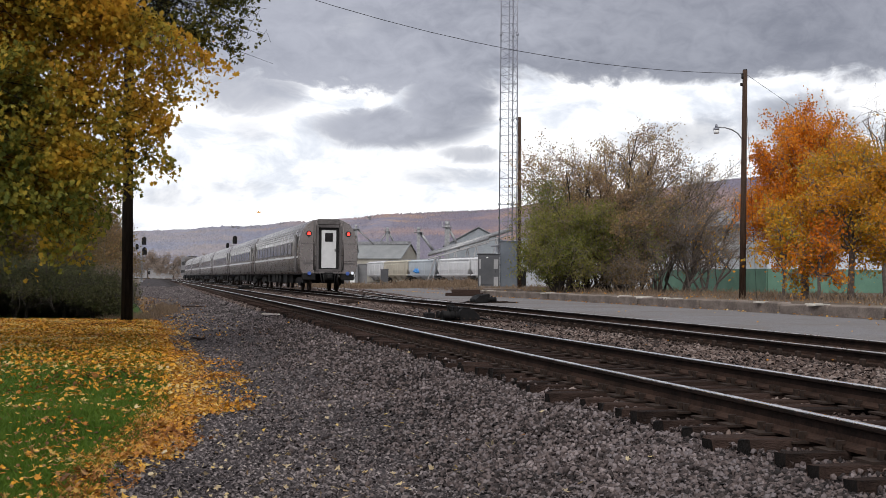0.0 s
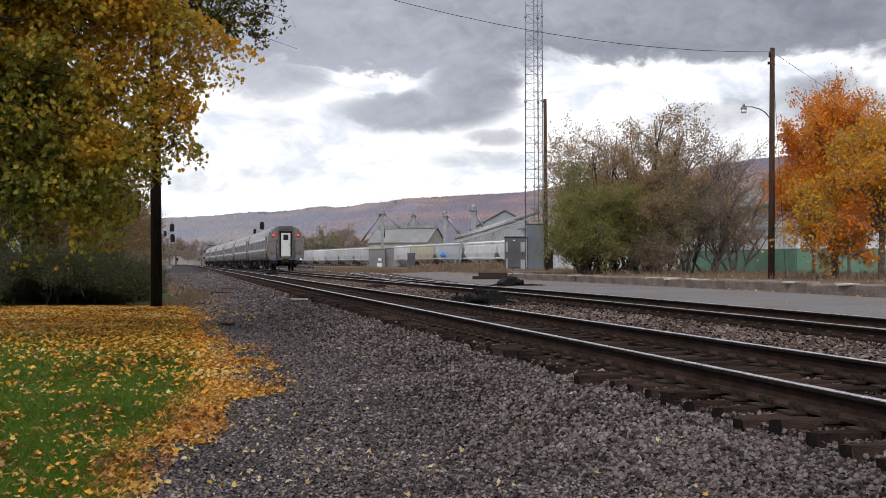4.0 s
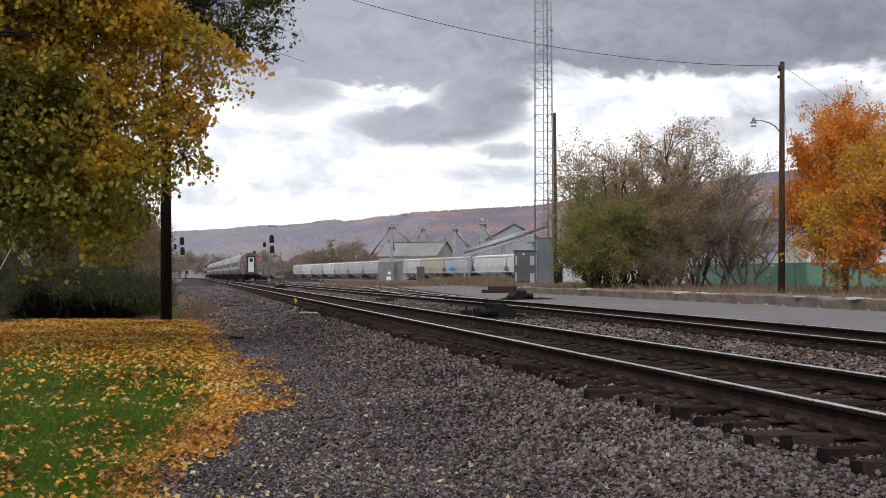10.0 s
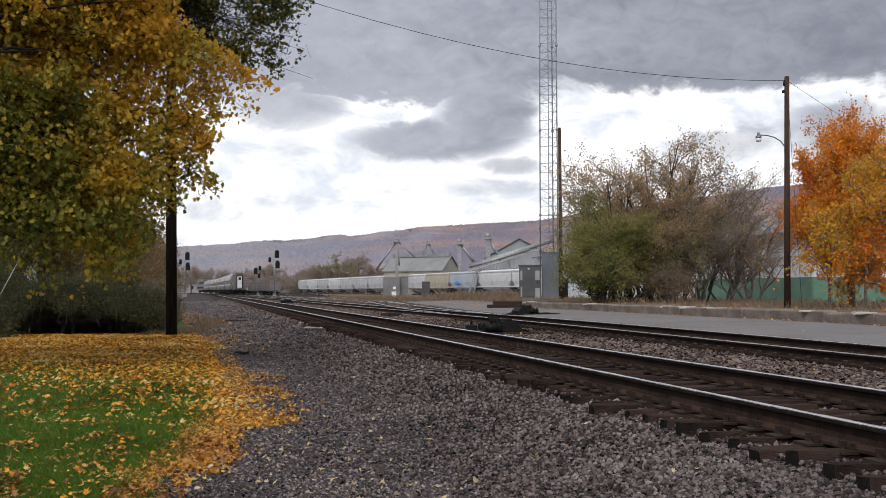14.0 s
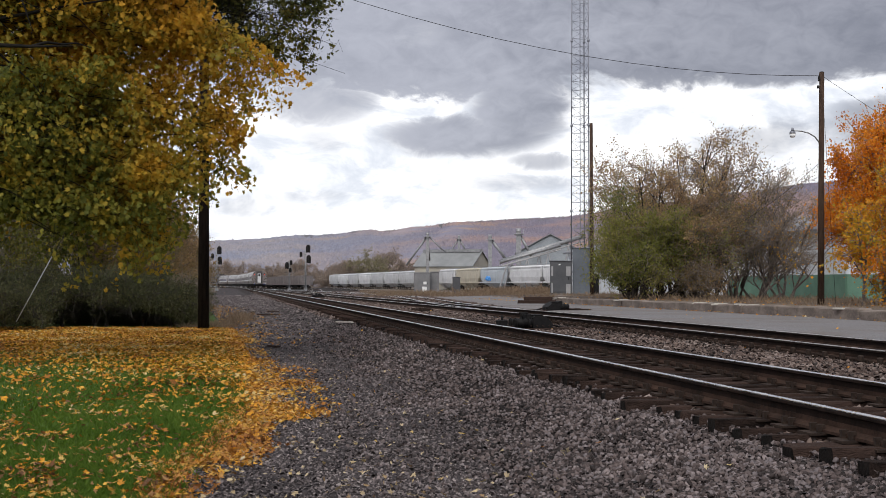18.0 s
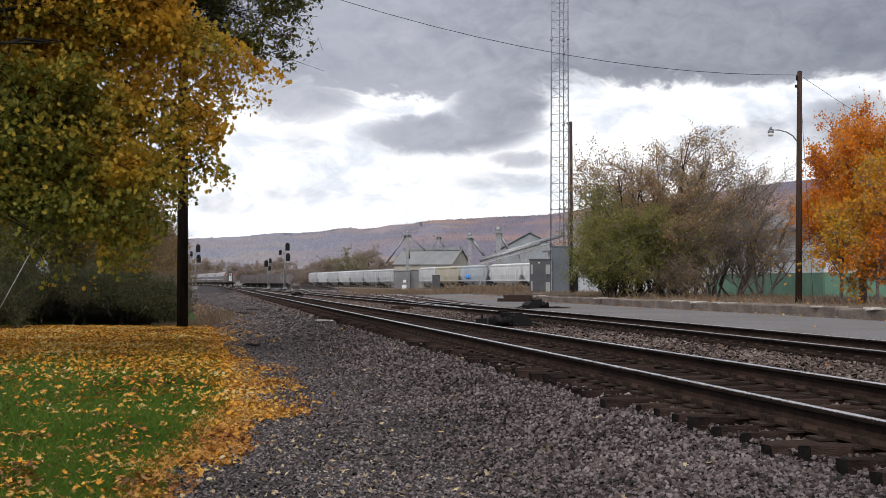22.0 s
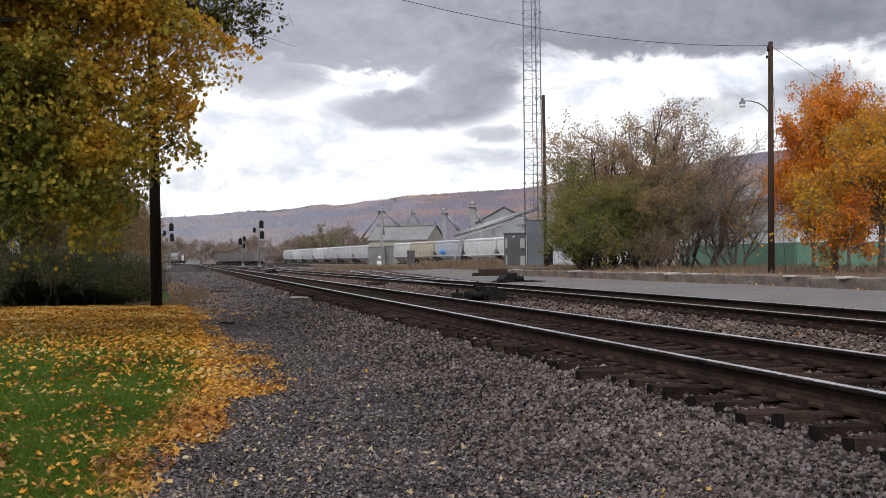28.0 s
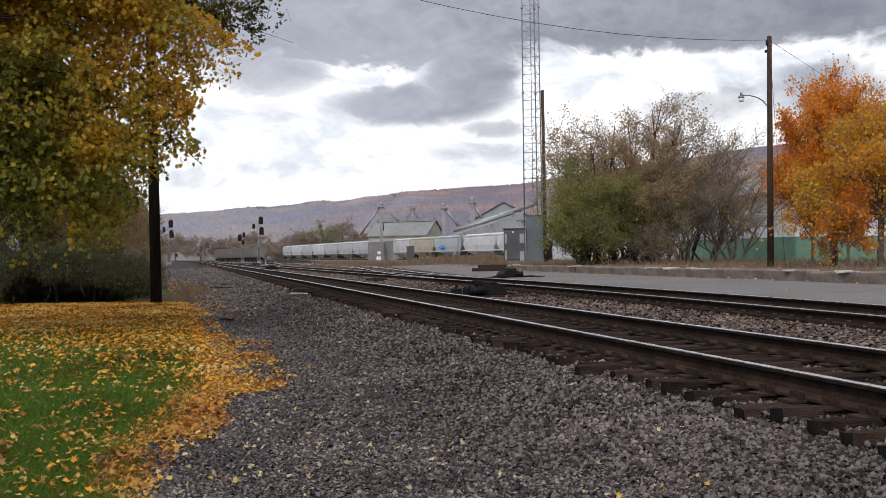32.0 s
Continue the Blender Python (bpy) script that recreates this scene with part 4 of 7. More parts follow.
def make_coach():
    r = thing("passenger_coach", pose(0, 0, 0), "silver stainless-steel passenger coach with dark windows and pale stripe", "train car", "coaches of the train")
    bm = bmesh.new()
    rings = []
    for y, k, low in ((0.0, 0.965, 0.0), (0.06, 0.985, 0.0), (0.2, 1.0, 0.0), (25.0, 1.0, 0.0), (25.2, 0.95, 0.0), (25.3, 0.9, 0.0)):
        rings.append([bm.verts.new((x * k, y, 2.2 + (z - 2.2) * (0.5 + 0.5 * k))) for x, z in SHELL])
    for a, b in zip(rings, rings[1:]):
        for i in range(len(a)):
            j = (i + 1) % len(a)
            bm.faces.new((a[i], b[i], b[j], a[j])).smooth = i < len(a) - 1
    bm.faces.new(rings[0])
    bm.faces.new(rings[-1][::-1])
    bmesh.ops.recalc_face_normals(bm, faces=bm.faces)
    part("body", bm, M_STAINLESS, r)
    # fluting low on the sides and along the roof's shoulders
    for s in (-1, 1):
        for z in (1.05, 1.16, 1.27, 1.38, 1.49, 1.60):
            bm = bmesh.new()
            box(bm, (s * side_x(z, 0.008), 12.6, z), (0.03, 24.3, 0.035))
            part("side_rib", bm, M_STAINDARK, r)
        for z in (2.92, 3.06, 3.2, 3.34):
            bm = bmesh.new()
            box(bm, (s * side_x(z, 0.006), 12.6, z), (0.028, 24.3, 0.03))
            part("roof_rib", bm, M_STAINLESS, r)
        bm = bmesh.new()
        box(bm, (s * side_x(1.84, 0.006), 12.65, 1.84), (0.02, 24.7, 0.11))
        part("stripe", bm, M_STRIPE, r, "pale stripe under the windows")
        bm = bmesh.new()
        box(bm, (s * side_x(2.32, 0.0), 12.65, 2.32), (0.03, 19.6, 0.72))
        part("window_band", bm, M_STAINDARK, r, "dull band round the windows")
        for k in range(11):
            bm = bmesh.new()
            box(bm, (s * side_x(2.34, 0.012), 3.6 + k * 1.78, 2.34), (0.03, 1.32, 0.6), bevel=0.012)
            part("window", bm, M_GLASS, r, "dark tinted window")
        for y in (1.1, 24.2):
            bm = bmesh.new()
            box(bm, (s * side_x(2.2, 0.0), y, 2.05), (0.05, 0.8, 1.9), bevel=0.015)
            part("side_door", bm, M_STAINDARK, r)
    # rear bulkhead with its door
    bm = bmesh.new()
    for x0, x1 in ((-0.68, -0.54), (0.54, 0.68)):
        box(bm, ((x0 + x1) / 2, -0.06, 2.3), (x1 - x0, 0.16, 2.45), bevel=0.02)
    box(bm, (0, -0.06, 3.47), (1.08, 0.16, 0.14))
    box(bm, (0, -0.06, 1.14), (1.08, 0.16, 0.12))
    part("door_surround", bm, M_STAINDARK, r)
    bm = bmesh.new()
    box(bm, (0, -0.015, 2.3), (1.08, 0.04, 2.2))
    part("vestibule_panel", bm, M_BLACK, r)
    bm = bmesh.new()
    box(bm, (0, -0.05, 2.25), (0.78, 0.05, 2.0), bevel=0.012)
    d = part("end_door", bm, M_DOORGREY, r, "pale grey end door")
    bm = bmesh.new()
    box(bm, (0, -0.085, 2.88), (0.42, 0.025, 0.46), bevel=0.006)
    part("door_window", bm, M_BLACK, d)
    bm = bmesh.new()
    box(bm, (0.33, -0.09, 2.2), (0.04, 0.05, 0.14))
    part("door_handle", bm, M_BLACK, d)
    bm = bmesh.new()
    box(bm, (0, 0.1, 3.69), (1.2, 0.4, 0.34), bevel=0.05)
    part("roof_box", bm, M_STAINDARK, r)
    for s in (-1, 1):
        bm = bmesh.new()
        tube(bm, (s * 1.05, 0.04, 3.07), (s * 1.05, -0.07, 3.07), 0.16, 0.14, seg=14)
        h = part("marker_housing", bm, M_BLACK, r)
        bm = bmesh.new()
        tube(bm, (s * 1.05, -0.05, 3.07), (s * 1.05, -0.085, 3.07), 0.10, 0.085, seg=14)
        part("marker_lamp", bm, M_RED_LAMP, h, "lit red marker lamp")
        for z in (1.62, 2.55):
            bm = bmesh.new()
            box(bm, (s * 1.08, -0.015, z), (0.75, 0.03, 0.03))
            part("grab_rail", bm, M_STAINDARK, r)
        bm = bmesh.new()
        box(bm, (s * 1.05, -0.02, 1.5), (0.66, 0.05, 0.08))
        tube(bm, (s * 0.72, -0.05, 1.05), (s * 0.72, -0.05, 1.55), 0.025, seg=6)
        part("corner_step", bm, M_STAINDARK, r)
        bm = bmesh.new()
        tube(bm, (s * 1.02, 0.0, 0.97), (s * 1.02, -0.08, 0.97), 0.1, seg=12)
        part("cable_socket", bm, M_BLUE, r, "blue cable socket")
        bm = bmesh.new()
        tube(bm, (s * 0.78, -0.03, 1.15), (s * 0.78, -0.03, 3.72), 0.035, seg=6)
        part("end_rib", bm, M_STAINDARK, r)
        bm = bmesh.new()
        box(bm, (s * 1.02, 0.12, 0.82), (0.72, 0.2, 0.42), bevel=0.04)
        part("end_sill", bm, M_BLACK, r, "black buffer sill below the rear end")
    bm = bmesh.new()
    tube(bm, (1.28, 0.0, 1.0), (1.28, -0.07, 1.0), 0.08, seg=10)
    part("step_lamp", bm, M_WHITE_LAMP, r, "small white lamp")
    bm = bmesh.new()
    box(bm, (0, 12.6, 0.98), (2.7, 24.6, 0.2))
    box(bm, (0, 12.6, 0.68), (2.3, 13.4, 0.5))
    for k in range(9):
        box(bm, (rng.choice((-0.7, 0.7)), 6.2 + k * 1.6, 0.68), (1.2, float(rng.uniform(0.8, 1.4)), float(rng.uniform(0.35, 0.55))), bevel=0.02)
    part("underframe", bm, M_BLACK, r, "dark underfloor boxes and tanks")
    bm = bmesh.new()
    box(bm, (0, -0.2, 0.82), (0.3, 0.5, 0.26), bevel=0.05)
    box(bm, (0, 0.1, 0.82), (0.5, 0.3, 0.4), bevel=0.04)
    for x in (-0.45, -0.3, 0.35, 0.5):
        tube(bm, (x, -0.1, 0.95), (x * 0.8, -0.18, 0.45), 0.03, seg=6)
    part("coupler", bm, M_BLACK, r)
    bm = bmesh.new()
    box(bm, (0, 25.6, 2.3), (1.1, 0.6, 2.3))
    part("gangway", bm, M_BLACK, r, "black gangway bellows")
    truck(r, 3.2)
    truck(r, 22.1)
    return r


def make_loco():
    r = thing("diesel_locomotive", pose(0, 0, 0), "dark silver diesel locomotive hauling the coaches", "locomotive")
    bm = bmesh.new()
    prism(bm, ((0.0, 1.0), (0.0, 4.0), (0.3, 4.3), (17.2, 4.3), (19.0, 3.9), (20.6, 2.2), (20.6, 1.0)), -1.5, 1.5, "x")
    part("body", bm, M_STAINDARK, r)
    bm = bmesh.new()
    for y in (3, 6, 9):
        box(bm, (0, y, 4.38), (1.6, 2.0, 0.16), bevel=0.03)
    part("roof_fan", bm, M_BLACK, r)
    for s in (-1, 1):
        bm = bmesh.new()
        box(bm, (s * 1.51, 9, 1.7), (0.03, 17.5, 0.5))
        part("side_band", bm, M_BLACK, r)
        bm = bmesh.new()
        for k in range(6):
            box(bm, (s * 1.51, 1.5 + k * 2.2, 3.2), (0.03, 1.5, 0.7))
        part("grille", bm, M_BLACK, r)
        bm = bmesh.new()
        box(bm, (s * 1.51, 17.3, 3.3), (0.03, 0.9, 0.7))
        part("cab_window", bm, M_GLASS, r)
    bm = bmesh.new()
    box(bm, (0, 10, 0.8), (2.4, 6, 0.8), bevel=0.1)
    part("fuel_tank", bm, M_BLACK, r)
    truck(r, 3.4)
    truck(r, 17.0)
    return r


coach = make_coach()
train_cars = [coach] + [copy_thing(coach, pose(0, 0, 0)) for _ in range(5)]
train_cars.append(make_loco())


# ---- standing freight cars ----
def make_hopper(paint, label):
    r = thing("hopper_car", pose(0, 0, 0), label, "freight car", "standing covered hopper cars")
    bm = bmesh.new()
    side = ((1.45, 8.3, 4.15), (1.6, 8.35, 3.6), (1.58, 8.2, 2.4), (1.42, 7.3, 1.5), (1.2, 6.7, 1.1))
    rings = []
    for x, y, z in side:
        rings.append([bm.verts.new(p) for p in ((-x, -y, z), (x, -y, z), (x, y, z), (-x, y, z))])
    for a, b in zip(rings, rings[1:]):
        for i in range(4):
            bm.faces.new((a[i], a[(i + 1) % 4], b[(i + 1) % 4], b[i]))
    bm.faces.new(rings[-1])
    top = [bm.verts.new(p) for p in ((-1.0, -8.2, 4.42), (1.0, -8.2, 4.42), (1.0, 8.2, 4.42), (-1.0, 8.2, 4.42))]
    for i in range(4):
        bm.faces.new((rings[0][i], top[i], top[(i + 1) % 4], rings[0][(i + 1) % 4]))
    bm.faces.new(top)
    bmesh.ops.recalc_face_normals(bm, faces=bm.faces)
    part("body", bm, paint, r)
    bm = bmesh.new()
    for s in (-1, 1):
        box(bm, (s * 1.58, 0, 4.1), (0.1, 16.9, 0.16))
        box(bm, (s * 1.46, 0, 1.5), (0.12, 17.3, 0.22))
    part("side_sill", bm, paint, r)
    for s in (-1, 1):
        for k in range(4):
            bm = bmesh.new()
            box(bm, (s * 1.61, -6.1 + k * 4.07, 2.8), (0.05, 0.07, 2.4))
            part("rib", bm, paint, r)
    bm = bmesh.new()
    box(bm, (0, 0, 4.52), (0.5, 15.5, 0.12), bevel=0.03)
    for k in range(8):
        box(bm, (0, -7 + k * 2, 4.6), (0.62, 0.3, 0.06))
    part("roof_hatch", bm, M_GALV, r)
    for k in (-4.3, 0.0, 4.3):
        bm = bmesh.new()
        prism(bm, ((-1.1, 1.2), (1.1, 1.2), (0.5, 0.45), (-0.5, 0.45)), k - 1.5, k + 1.5, "y")
        part("chute", bm, paint, r)
    for s in (-1, 1):
        for x in (-1.17, 1.17):
            bm = bmesh.new()
            for dx in (-0.17, 0.17):
                tube(bm, (x + dx, s * 8.5, 1.2), (x + dx, s * 8.45, 4.2), 0.03, seg=5)
            for k in range(8):
                box(bm, (x, s * 8.5, 1.4 + k * 0.36), (0.36, 0.03, 0.03))
            part("ladder", bm, M_GALV, r)
        bm = bmesh.new()
        box(bm, (0, s * 8.1, 1.15), (2.7, 1.4, 0.16))
        box(bm, (0, s * 8.75, 0.85), (0.3, 0.5, 0.3))
        part("end_platform", bm, M_BLACK, r)
        truck(r, s * 6.7, 0.45, 0.98)
    return r


def freight():
    a = Vector((53.5, 187.5))
    d = (Vector((36.8, 393.0)) - a).normalized()
    turn = -math.degrees(math.atan2(d.x, d.y))
    kinds = {"grey": make_hopper(M_HOP_GREY, "light grey covered hopper freight car standing on a siding"),
             "pale": make_hopper(M_HOP_WHITE, "dirty white covered hopper freight car standing on a siding"),
             "tan": make_hopper(M_HOP_TAN, "tan covered hopper freight car standing on a siding"),
             "blue": make_hopper(M_HOP_BLUE, "blue-grey covered hopper freight car with blue spray paint")}
    order = ("blue", "blue", "tan", "pale", "pale", "grey", "grey", "grey", "pale", "grey", "pale", "grey")
    used = set()
    for k in range(-1, 12):
        c = a + d * (9 + 17.8 * k)
        m = pose(c.x, c.y, 0.5, 0, 0, turn)
        kind = "pale" if k < 0 else order[k]
        if k == 0:
            kind = "pale"
        if kind in used:
            copy_thing(kinds[kind], m)
        else:
            kinds[kind].matrix_basis = m
            used.add(kind)
    car = kinds["blue"]
    bm = bmesh.new()
    for k in range(6):
        tube(bm, (-1.66, 1.6 + k * 0.5, 1.9 + 0.3 * (k % 2)), (-1.66, 2.3 + k * 0.45, 2.6 - 0.2 * (k % 3)), 0.14, 0.2, seg=6)
    part("graffiti", bm, M_SPRAY, car, "blue spray-painted scrawl")


freight()


def make_gondola():
    r = thing("open_hopper_car", pose(0, 0, 0), "dark rusty open hopper car standing on a far track", "freight car", "standing open hopper cars")
    bm = bmesh.new()
    prism(bm, ((-1.5, 1.0), (-1.5, 3.4), (-1.4, 3.4), (-1.4, 1.2), (1.4, 1.2), (1.4, 3.4), (1.5, 3.4), (1.5, 1.0)), -5.8, 5.8, "y")
    for s in (-1, 1):
        box(bm, (0, s * 5.75, 2.3), (2.8, 0.1, 2.2))
    part("body", bm, M_HAZED_GONDOLA, r)
    for s in (-1, 1):
        for k in range(8):
            bm = bmesh.new()
            box(bm, (s * 1.56, -5.4 + k * 1.54, 2.2), (0.12, 0.14, 2.3))
            part("rib", bm, M_HAZED_GONDOLA, r)
    bm = bmesh.new()
    box(bm, (0, 0, 0.95), (1.0, 12.3, 0.3))
    part("sill", bm, M_BLACK, r)
    truck(r, -4.2, 0.42, 0.98)
    truck(r, 4.2, 0.42, 0.98)
    return r


gondola = make_gondola()
for k in range(6):
    y = 291 + 12.5 * k
    m = pose(19.3 - 7.6 * (y - 285) / 75, y, 0.34, 0, 0, math.degrees(math.atan2(7.6, 75)))
    if k == 0:
        gondola.matrix_basis = m
    else:
        copy_thing(gondola, m)


# ---- signals ----
def make_signal(at, high, label, heads, arm=False):
    r = thing("signal_mast", pose(at.x, at.y, 0.3), label, "railway signal", "railway signals")
    bm = bmesh.new()
    tube(bm, (0, 0, 0), (0, 0, high), 0.11, 0.09, seg=8)
    box(bm, (0, 0, 0.2), (0.6, 0.6, 0.4), bevel=0.04)
    part("mast", bm, M_GALV, r)
    bm = bmesh.new()
    for s in (-0.22, 0.22):
        tube(bm, (s, 0.35, 0.2), (s, 0.35, high - 0.6), 0.035, seg=5)
    for k in range(int(high / 0.4)):
        tube(bm, (-0.22, 0.35, 0.5 + k * 0.4), (0.22, 0.35, 0.5 + k * 0.4), 0.025, seg=4)
    part("ladder", bm, M_GALV, r)
    bm = bmesh.new()
    box(bm, (0.1, 0.1, high - 3.1), (1.3, 0.9, 0.06))
    for x in (-0.5, 0.7):
        tube(bm, (x, 0.5, high - 3.1), (x, 0.5, high - 2.1), 0.03, seg=5)
    part("platform", bm, M_GALV, r)
    if arm:
        bm = bmesh.new()
        box(bm, (0.9, 0, high - 0.55), (2.2, 0.12, 0.12))
        part("arm", bm, M_GALV, r)
    for x, z, s in heads:
        bm = bmesh.new()
        prism(bm, ((x - 0.45 * s, z - 0.8 * s), (x + 0.45 * s, z - 0.8 * s), (x + 0.45 * s, z + 0.5 * s), (x + 0.28 * s, z + 0.75 * s), (x, z + 0.86 * s), (x - 0.28 * s, z + 0.75 * s), (x - 0.45 * s, z + 0.5 * s)), -0.28, -0.22, "y")
        h = part("signal_head", bm, M_BLACK, r, "black signal head with hooded lamps")
        for dz in (-0.42, 0.0, 0.42):
            bm = bmesh.new()
            tube(bm, (x, -0.25, z + dz * s), (x, -0.55, z + dz * s), 0.15 * s, 0.13 * s, seg=8)
            part("hood", bm, M_BLACK, h)
        bm = bmesh.new()
        box(bm, (x / 2, -0.12, z), (abs(x) + 0.1, 0.1, 0.08))
        part("bracket", bm, M_GALV, h)
    return r


make_signal(bearing(-0.5, 205), 7.4, "tall railway signal with two stacked black heads beside the trees", ((0.4, 7.1, 0.85), (0.5, 5.3, 0.85), (-0.75, 6.1, 0.55)))
make_signal(bearing(3.80, 205), 7.7, "tall railway signal with two stacked black heads between the tracks", ((0.4, 7.5, 0.85), (0.5, 5.65, 0.85), (-0.85, 6.5, 0.55)))
make_signal(bearing(3.0, 245), 6.1, "shorter railway signal with a small side arm", ((-0.5, 5.2, 0.85), (0.35, 5.8, 0.6), (0.2, 4.2, 0.6)), True)


# ---- poles, wires, mast ----
def wire(name, a, b, sag, r, parent=None, label=""):
    a, b = Vector(a), Vector(b)
    bm = bmesh.new()
    k = 14
    pts = [a.lerp(b, i / k) - Vector((0, 0, sag * 4 * (i / k) * (1 - i / k))) for i in range(k + 1)]
    tube_path(bm, pts, r, 5)
    ob = part(name, bm, M_BLACK, parent)
    if label:
        tagged(ob, label, "wire")
    return ob


POLE_L = Vector((-0.67, 34.6, 0.05))
POLE_R = bearing(28.7, 43.5, 0.74)
TOP_L, TOP_R = Vector((-0.75, 34.6, 11.35)), POLE_R + Vector((0.1, 0, 8.24))


def make_poles():
    r = thing("utility_pole", pose(*POLE_L), "tall black creosoted utility pole at the lawn's end", "utility pole")
    bm = bmesh.new()
    tube(bm, (0, 0, -0.3), (-0.08, 0, 12.3), 0.165, 0.125, seg=14)
    part("shaft", bm, M_POLE, r)
    r = thing("street_lamp_pole", pose(*POLE_R), "brown wooden utility pole with a curved lamp arm", "utility pole")
    bm = bmesh.new()
    tube(bm, (0, 0, -0.3), (0.1, 0, 8.36), 0.125, 0.088, seg=12)
    part("shaft", bm, M_POLE_BROWN, r)
    bm = bmesh.new()
    pts = [(0.0, 0, 5.8), (-0.2, -0.03, 6.02), (-0.45, -0.06, 6.14), (-0.75, -0.09, 6.2), (-1.08, -0.1, 6.21)]
    tube_path(bm, pts, 0.022, 6)
    part("lamp_arm", bm, M_GALV, r)
    bm = bmesh.new()
    tube(bm, (-1.1, -0.1, 6.31), (-1.1, -0.1, 6.18), 0.035, 0.055, seg=10)
    tube(bm, (-1.1, -0.1, 6.18), (-1.1, -0.1, 6.09), 0.1, 0.11, seg=10)
    h = part("lamp_head", bm, M_TOWER, r, "grey lamp head")
    bm = bmesh.new()
    tube(bm, (-1.1, -0.1, 6.09), (-1.1, -0.1, 5.97), 0.105, 0.085, seg=12)
    part("lamp_glass", bm, M_STRIPE, h, "pale unlit refractor glass")
    bm = bmesh.new()
    tube(bm, (-0.06, -0.1, 8.2), (-0.06, -0.1, 8.02), 0.04, seg=6)
    tube(bm, (-0.1, -0.1, 7.86), (-0.1, -0.1, 7.76), 0.045, seg=6)
    part("insulator", bm, M_BLACK, r)
    bm = bmesh.new()
    box(bm, (0.1, 0, 8.33), (0.13, 0.13, 0.12), bevel=0.02)
    part("pole_cap", bm, M_BLACK, r)
    wire("overhead_wire", TOP_L, TOP_R, 1.0, 0.0095, None, "long sagging black wire between two poles")
    wire("service_wire", TOP_R, bearing(36.0, 75, 7.6), 0.1, 0.008, None, "thin black service wire running to the trees")
    wire("guy_wire", TOP_R, POLE_R + Vector((0.75, 0.3, 0.0)), 0.0, 0.007, None, "thin steel guy wire beside the lamp pole")
    wire("side_wire", POLE_R + Vector((0, 0, 5.1)), bearing(24.0, 62, 4.2), 0.3, 0.01, None, "thin black wire running into the bushes")
    g = wire("guy_wire", TOP_L - Vector((0, 0, 0.9)), (-5.7, 32.6, 0.1), 0.0, 0.008, None, "steel guy wire with a pale guard beside the lawn")
    bm = bmesh.new()
    foot, up = Vector((-5.7, 32.6, 0.1)), (TOP_L - Vector((0, 0, 0.9)) - Vector((-5.7, 32.6, 0.1))).normalized()
    tube(bm, foot + up * 0.3, foot + up * 2.3, 0.013, seg=8)
    part("guard", bm, M_CABGREY, g, "pale plastic guard")
    p = bearing(17.95, 79.5, 0.74)
    r = thing("wooden_post", pose(*p), "tall weathered wooden pole beside the radio mast", "utility pole")
    bm = bmesh.new()
    tube(bm, (0, 0, -0.3), (-0.06, 0, 11.8), 0.14, 0.11, seg=10)
    part("shaft", bm, M_POLE_BROWN, r)


make_poles()


def make_mast():
    p = bearing(17.38, 83, 0.74)
    r = thing("radio_mast", pose(p.x, p.y, p.z, 0, 0, -17.4), "tall grey triangular steel lattice radio mast", "radio mast")
    high, step = 33.0, 0.62
    legs = (Vector((-0.66, -0.25, 0)), Vector((0.28, 0.3, 0)), Vector((0.62, -0.35, 0)))

    def leg(k, z):
        s = 1.0 - 0.004 * z
        return Vector((legs[k].x * s, legs[k].y * s, z))
    for k in range(3):
        bm = bmesh.new()
        tube(bm, leg(k, 0), leg(k, high), 0.045, seg=6)
        part("leg", bm, M_TOWER, r)
        for z in np.arange(6.0, high, 6.1):
            bm = bmesh.new()
            tube(bm, leg(k, z - 0.08), leg(k, z + 0.08), 0.095, seg=6)
            part("flange", bm, M_TOWER, r)
    for a, b in ((0, 1), (1, 2), (2, 0)):
        z, odd = 0.4, False
        while z + step < high:
            bm = bmesh.new()
            tube(bm, leg(a, z), leg(b, z), 0.015, seg=4, caps=False)
            part("strut", bm, M_TOWER, r)
            lo, hi = (a, b) if odd else (b, a)
            bm = bmesh.new()
            tube(bm, leg(lo, z), leg(hi, z + step), 0.015, seg=4, caps=False)
            part("brace", bm, M_TOWER, r)
            z, odd = z + step, not odd
    bm = bmesh.new()
    tube(bm, (-0.02, 0.05, 0.3), (-0.02, 0.05, high), 0.03, seg=5)
    for z in np.arange(0.5, high, 0.62):
        tube(bm, (-0.05, 0.05, z), (0.28, 0.05, z), 0.018, seg=4)
    part("climbing_ladder", bm, M_TOWER, r)


make_mast()


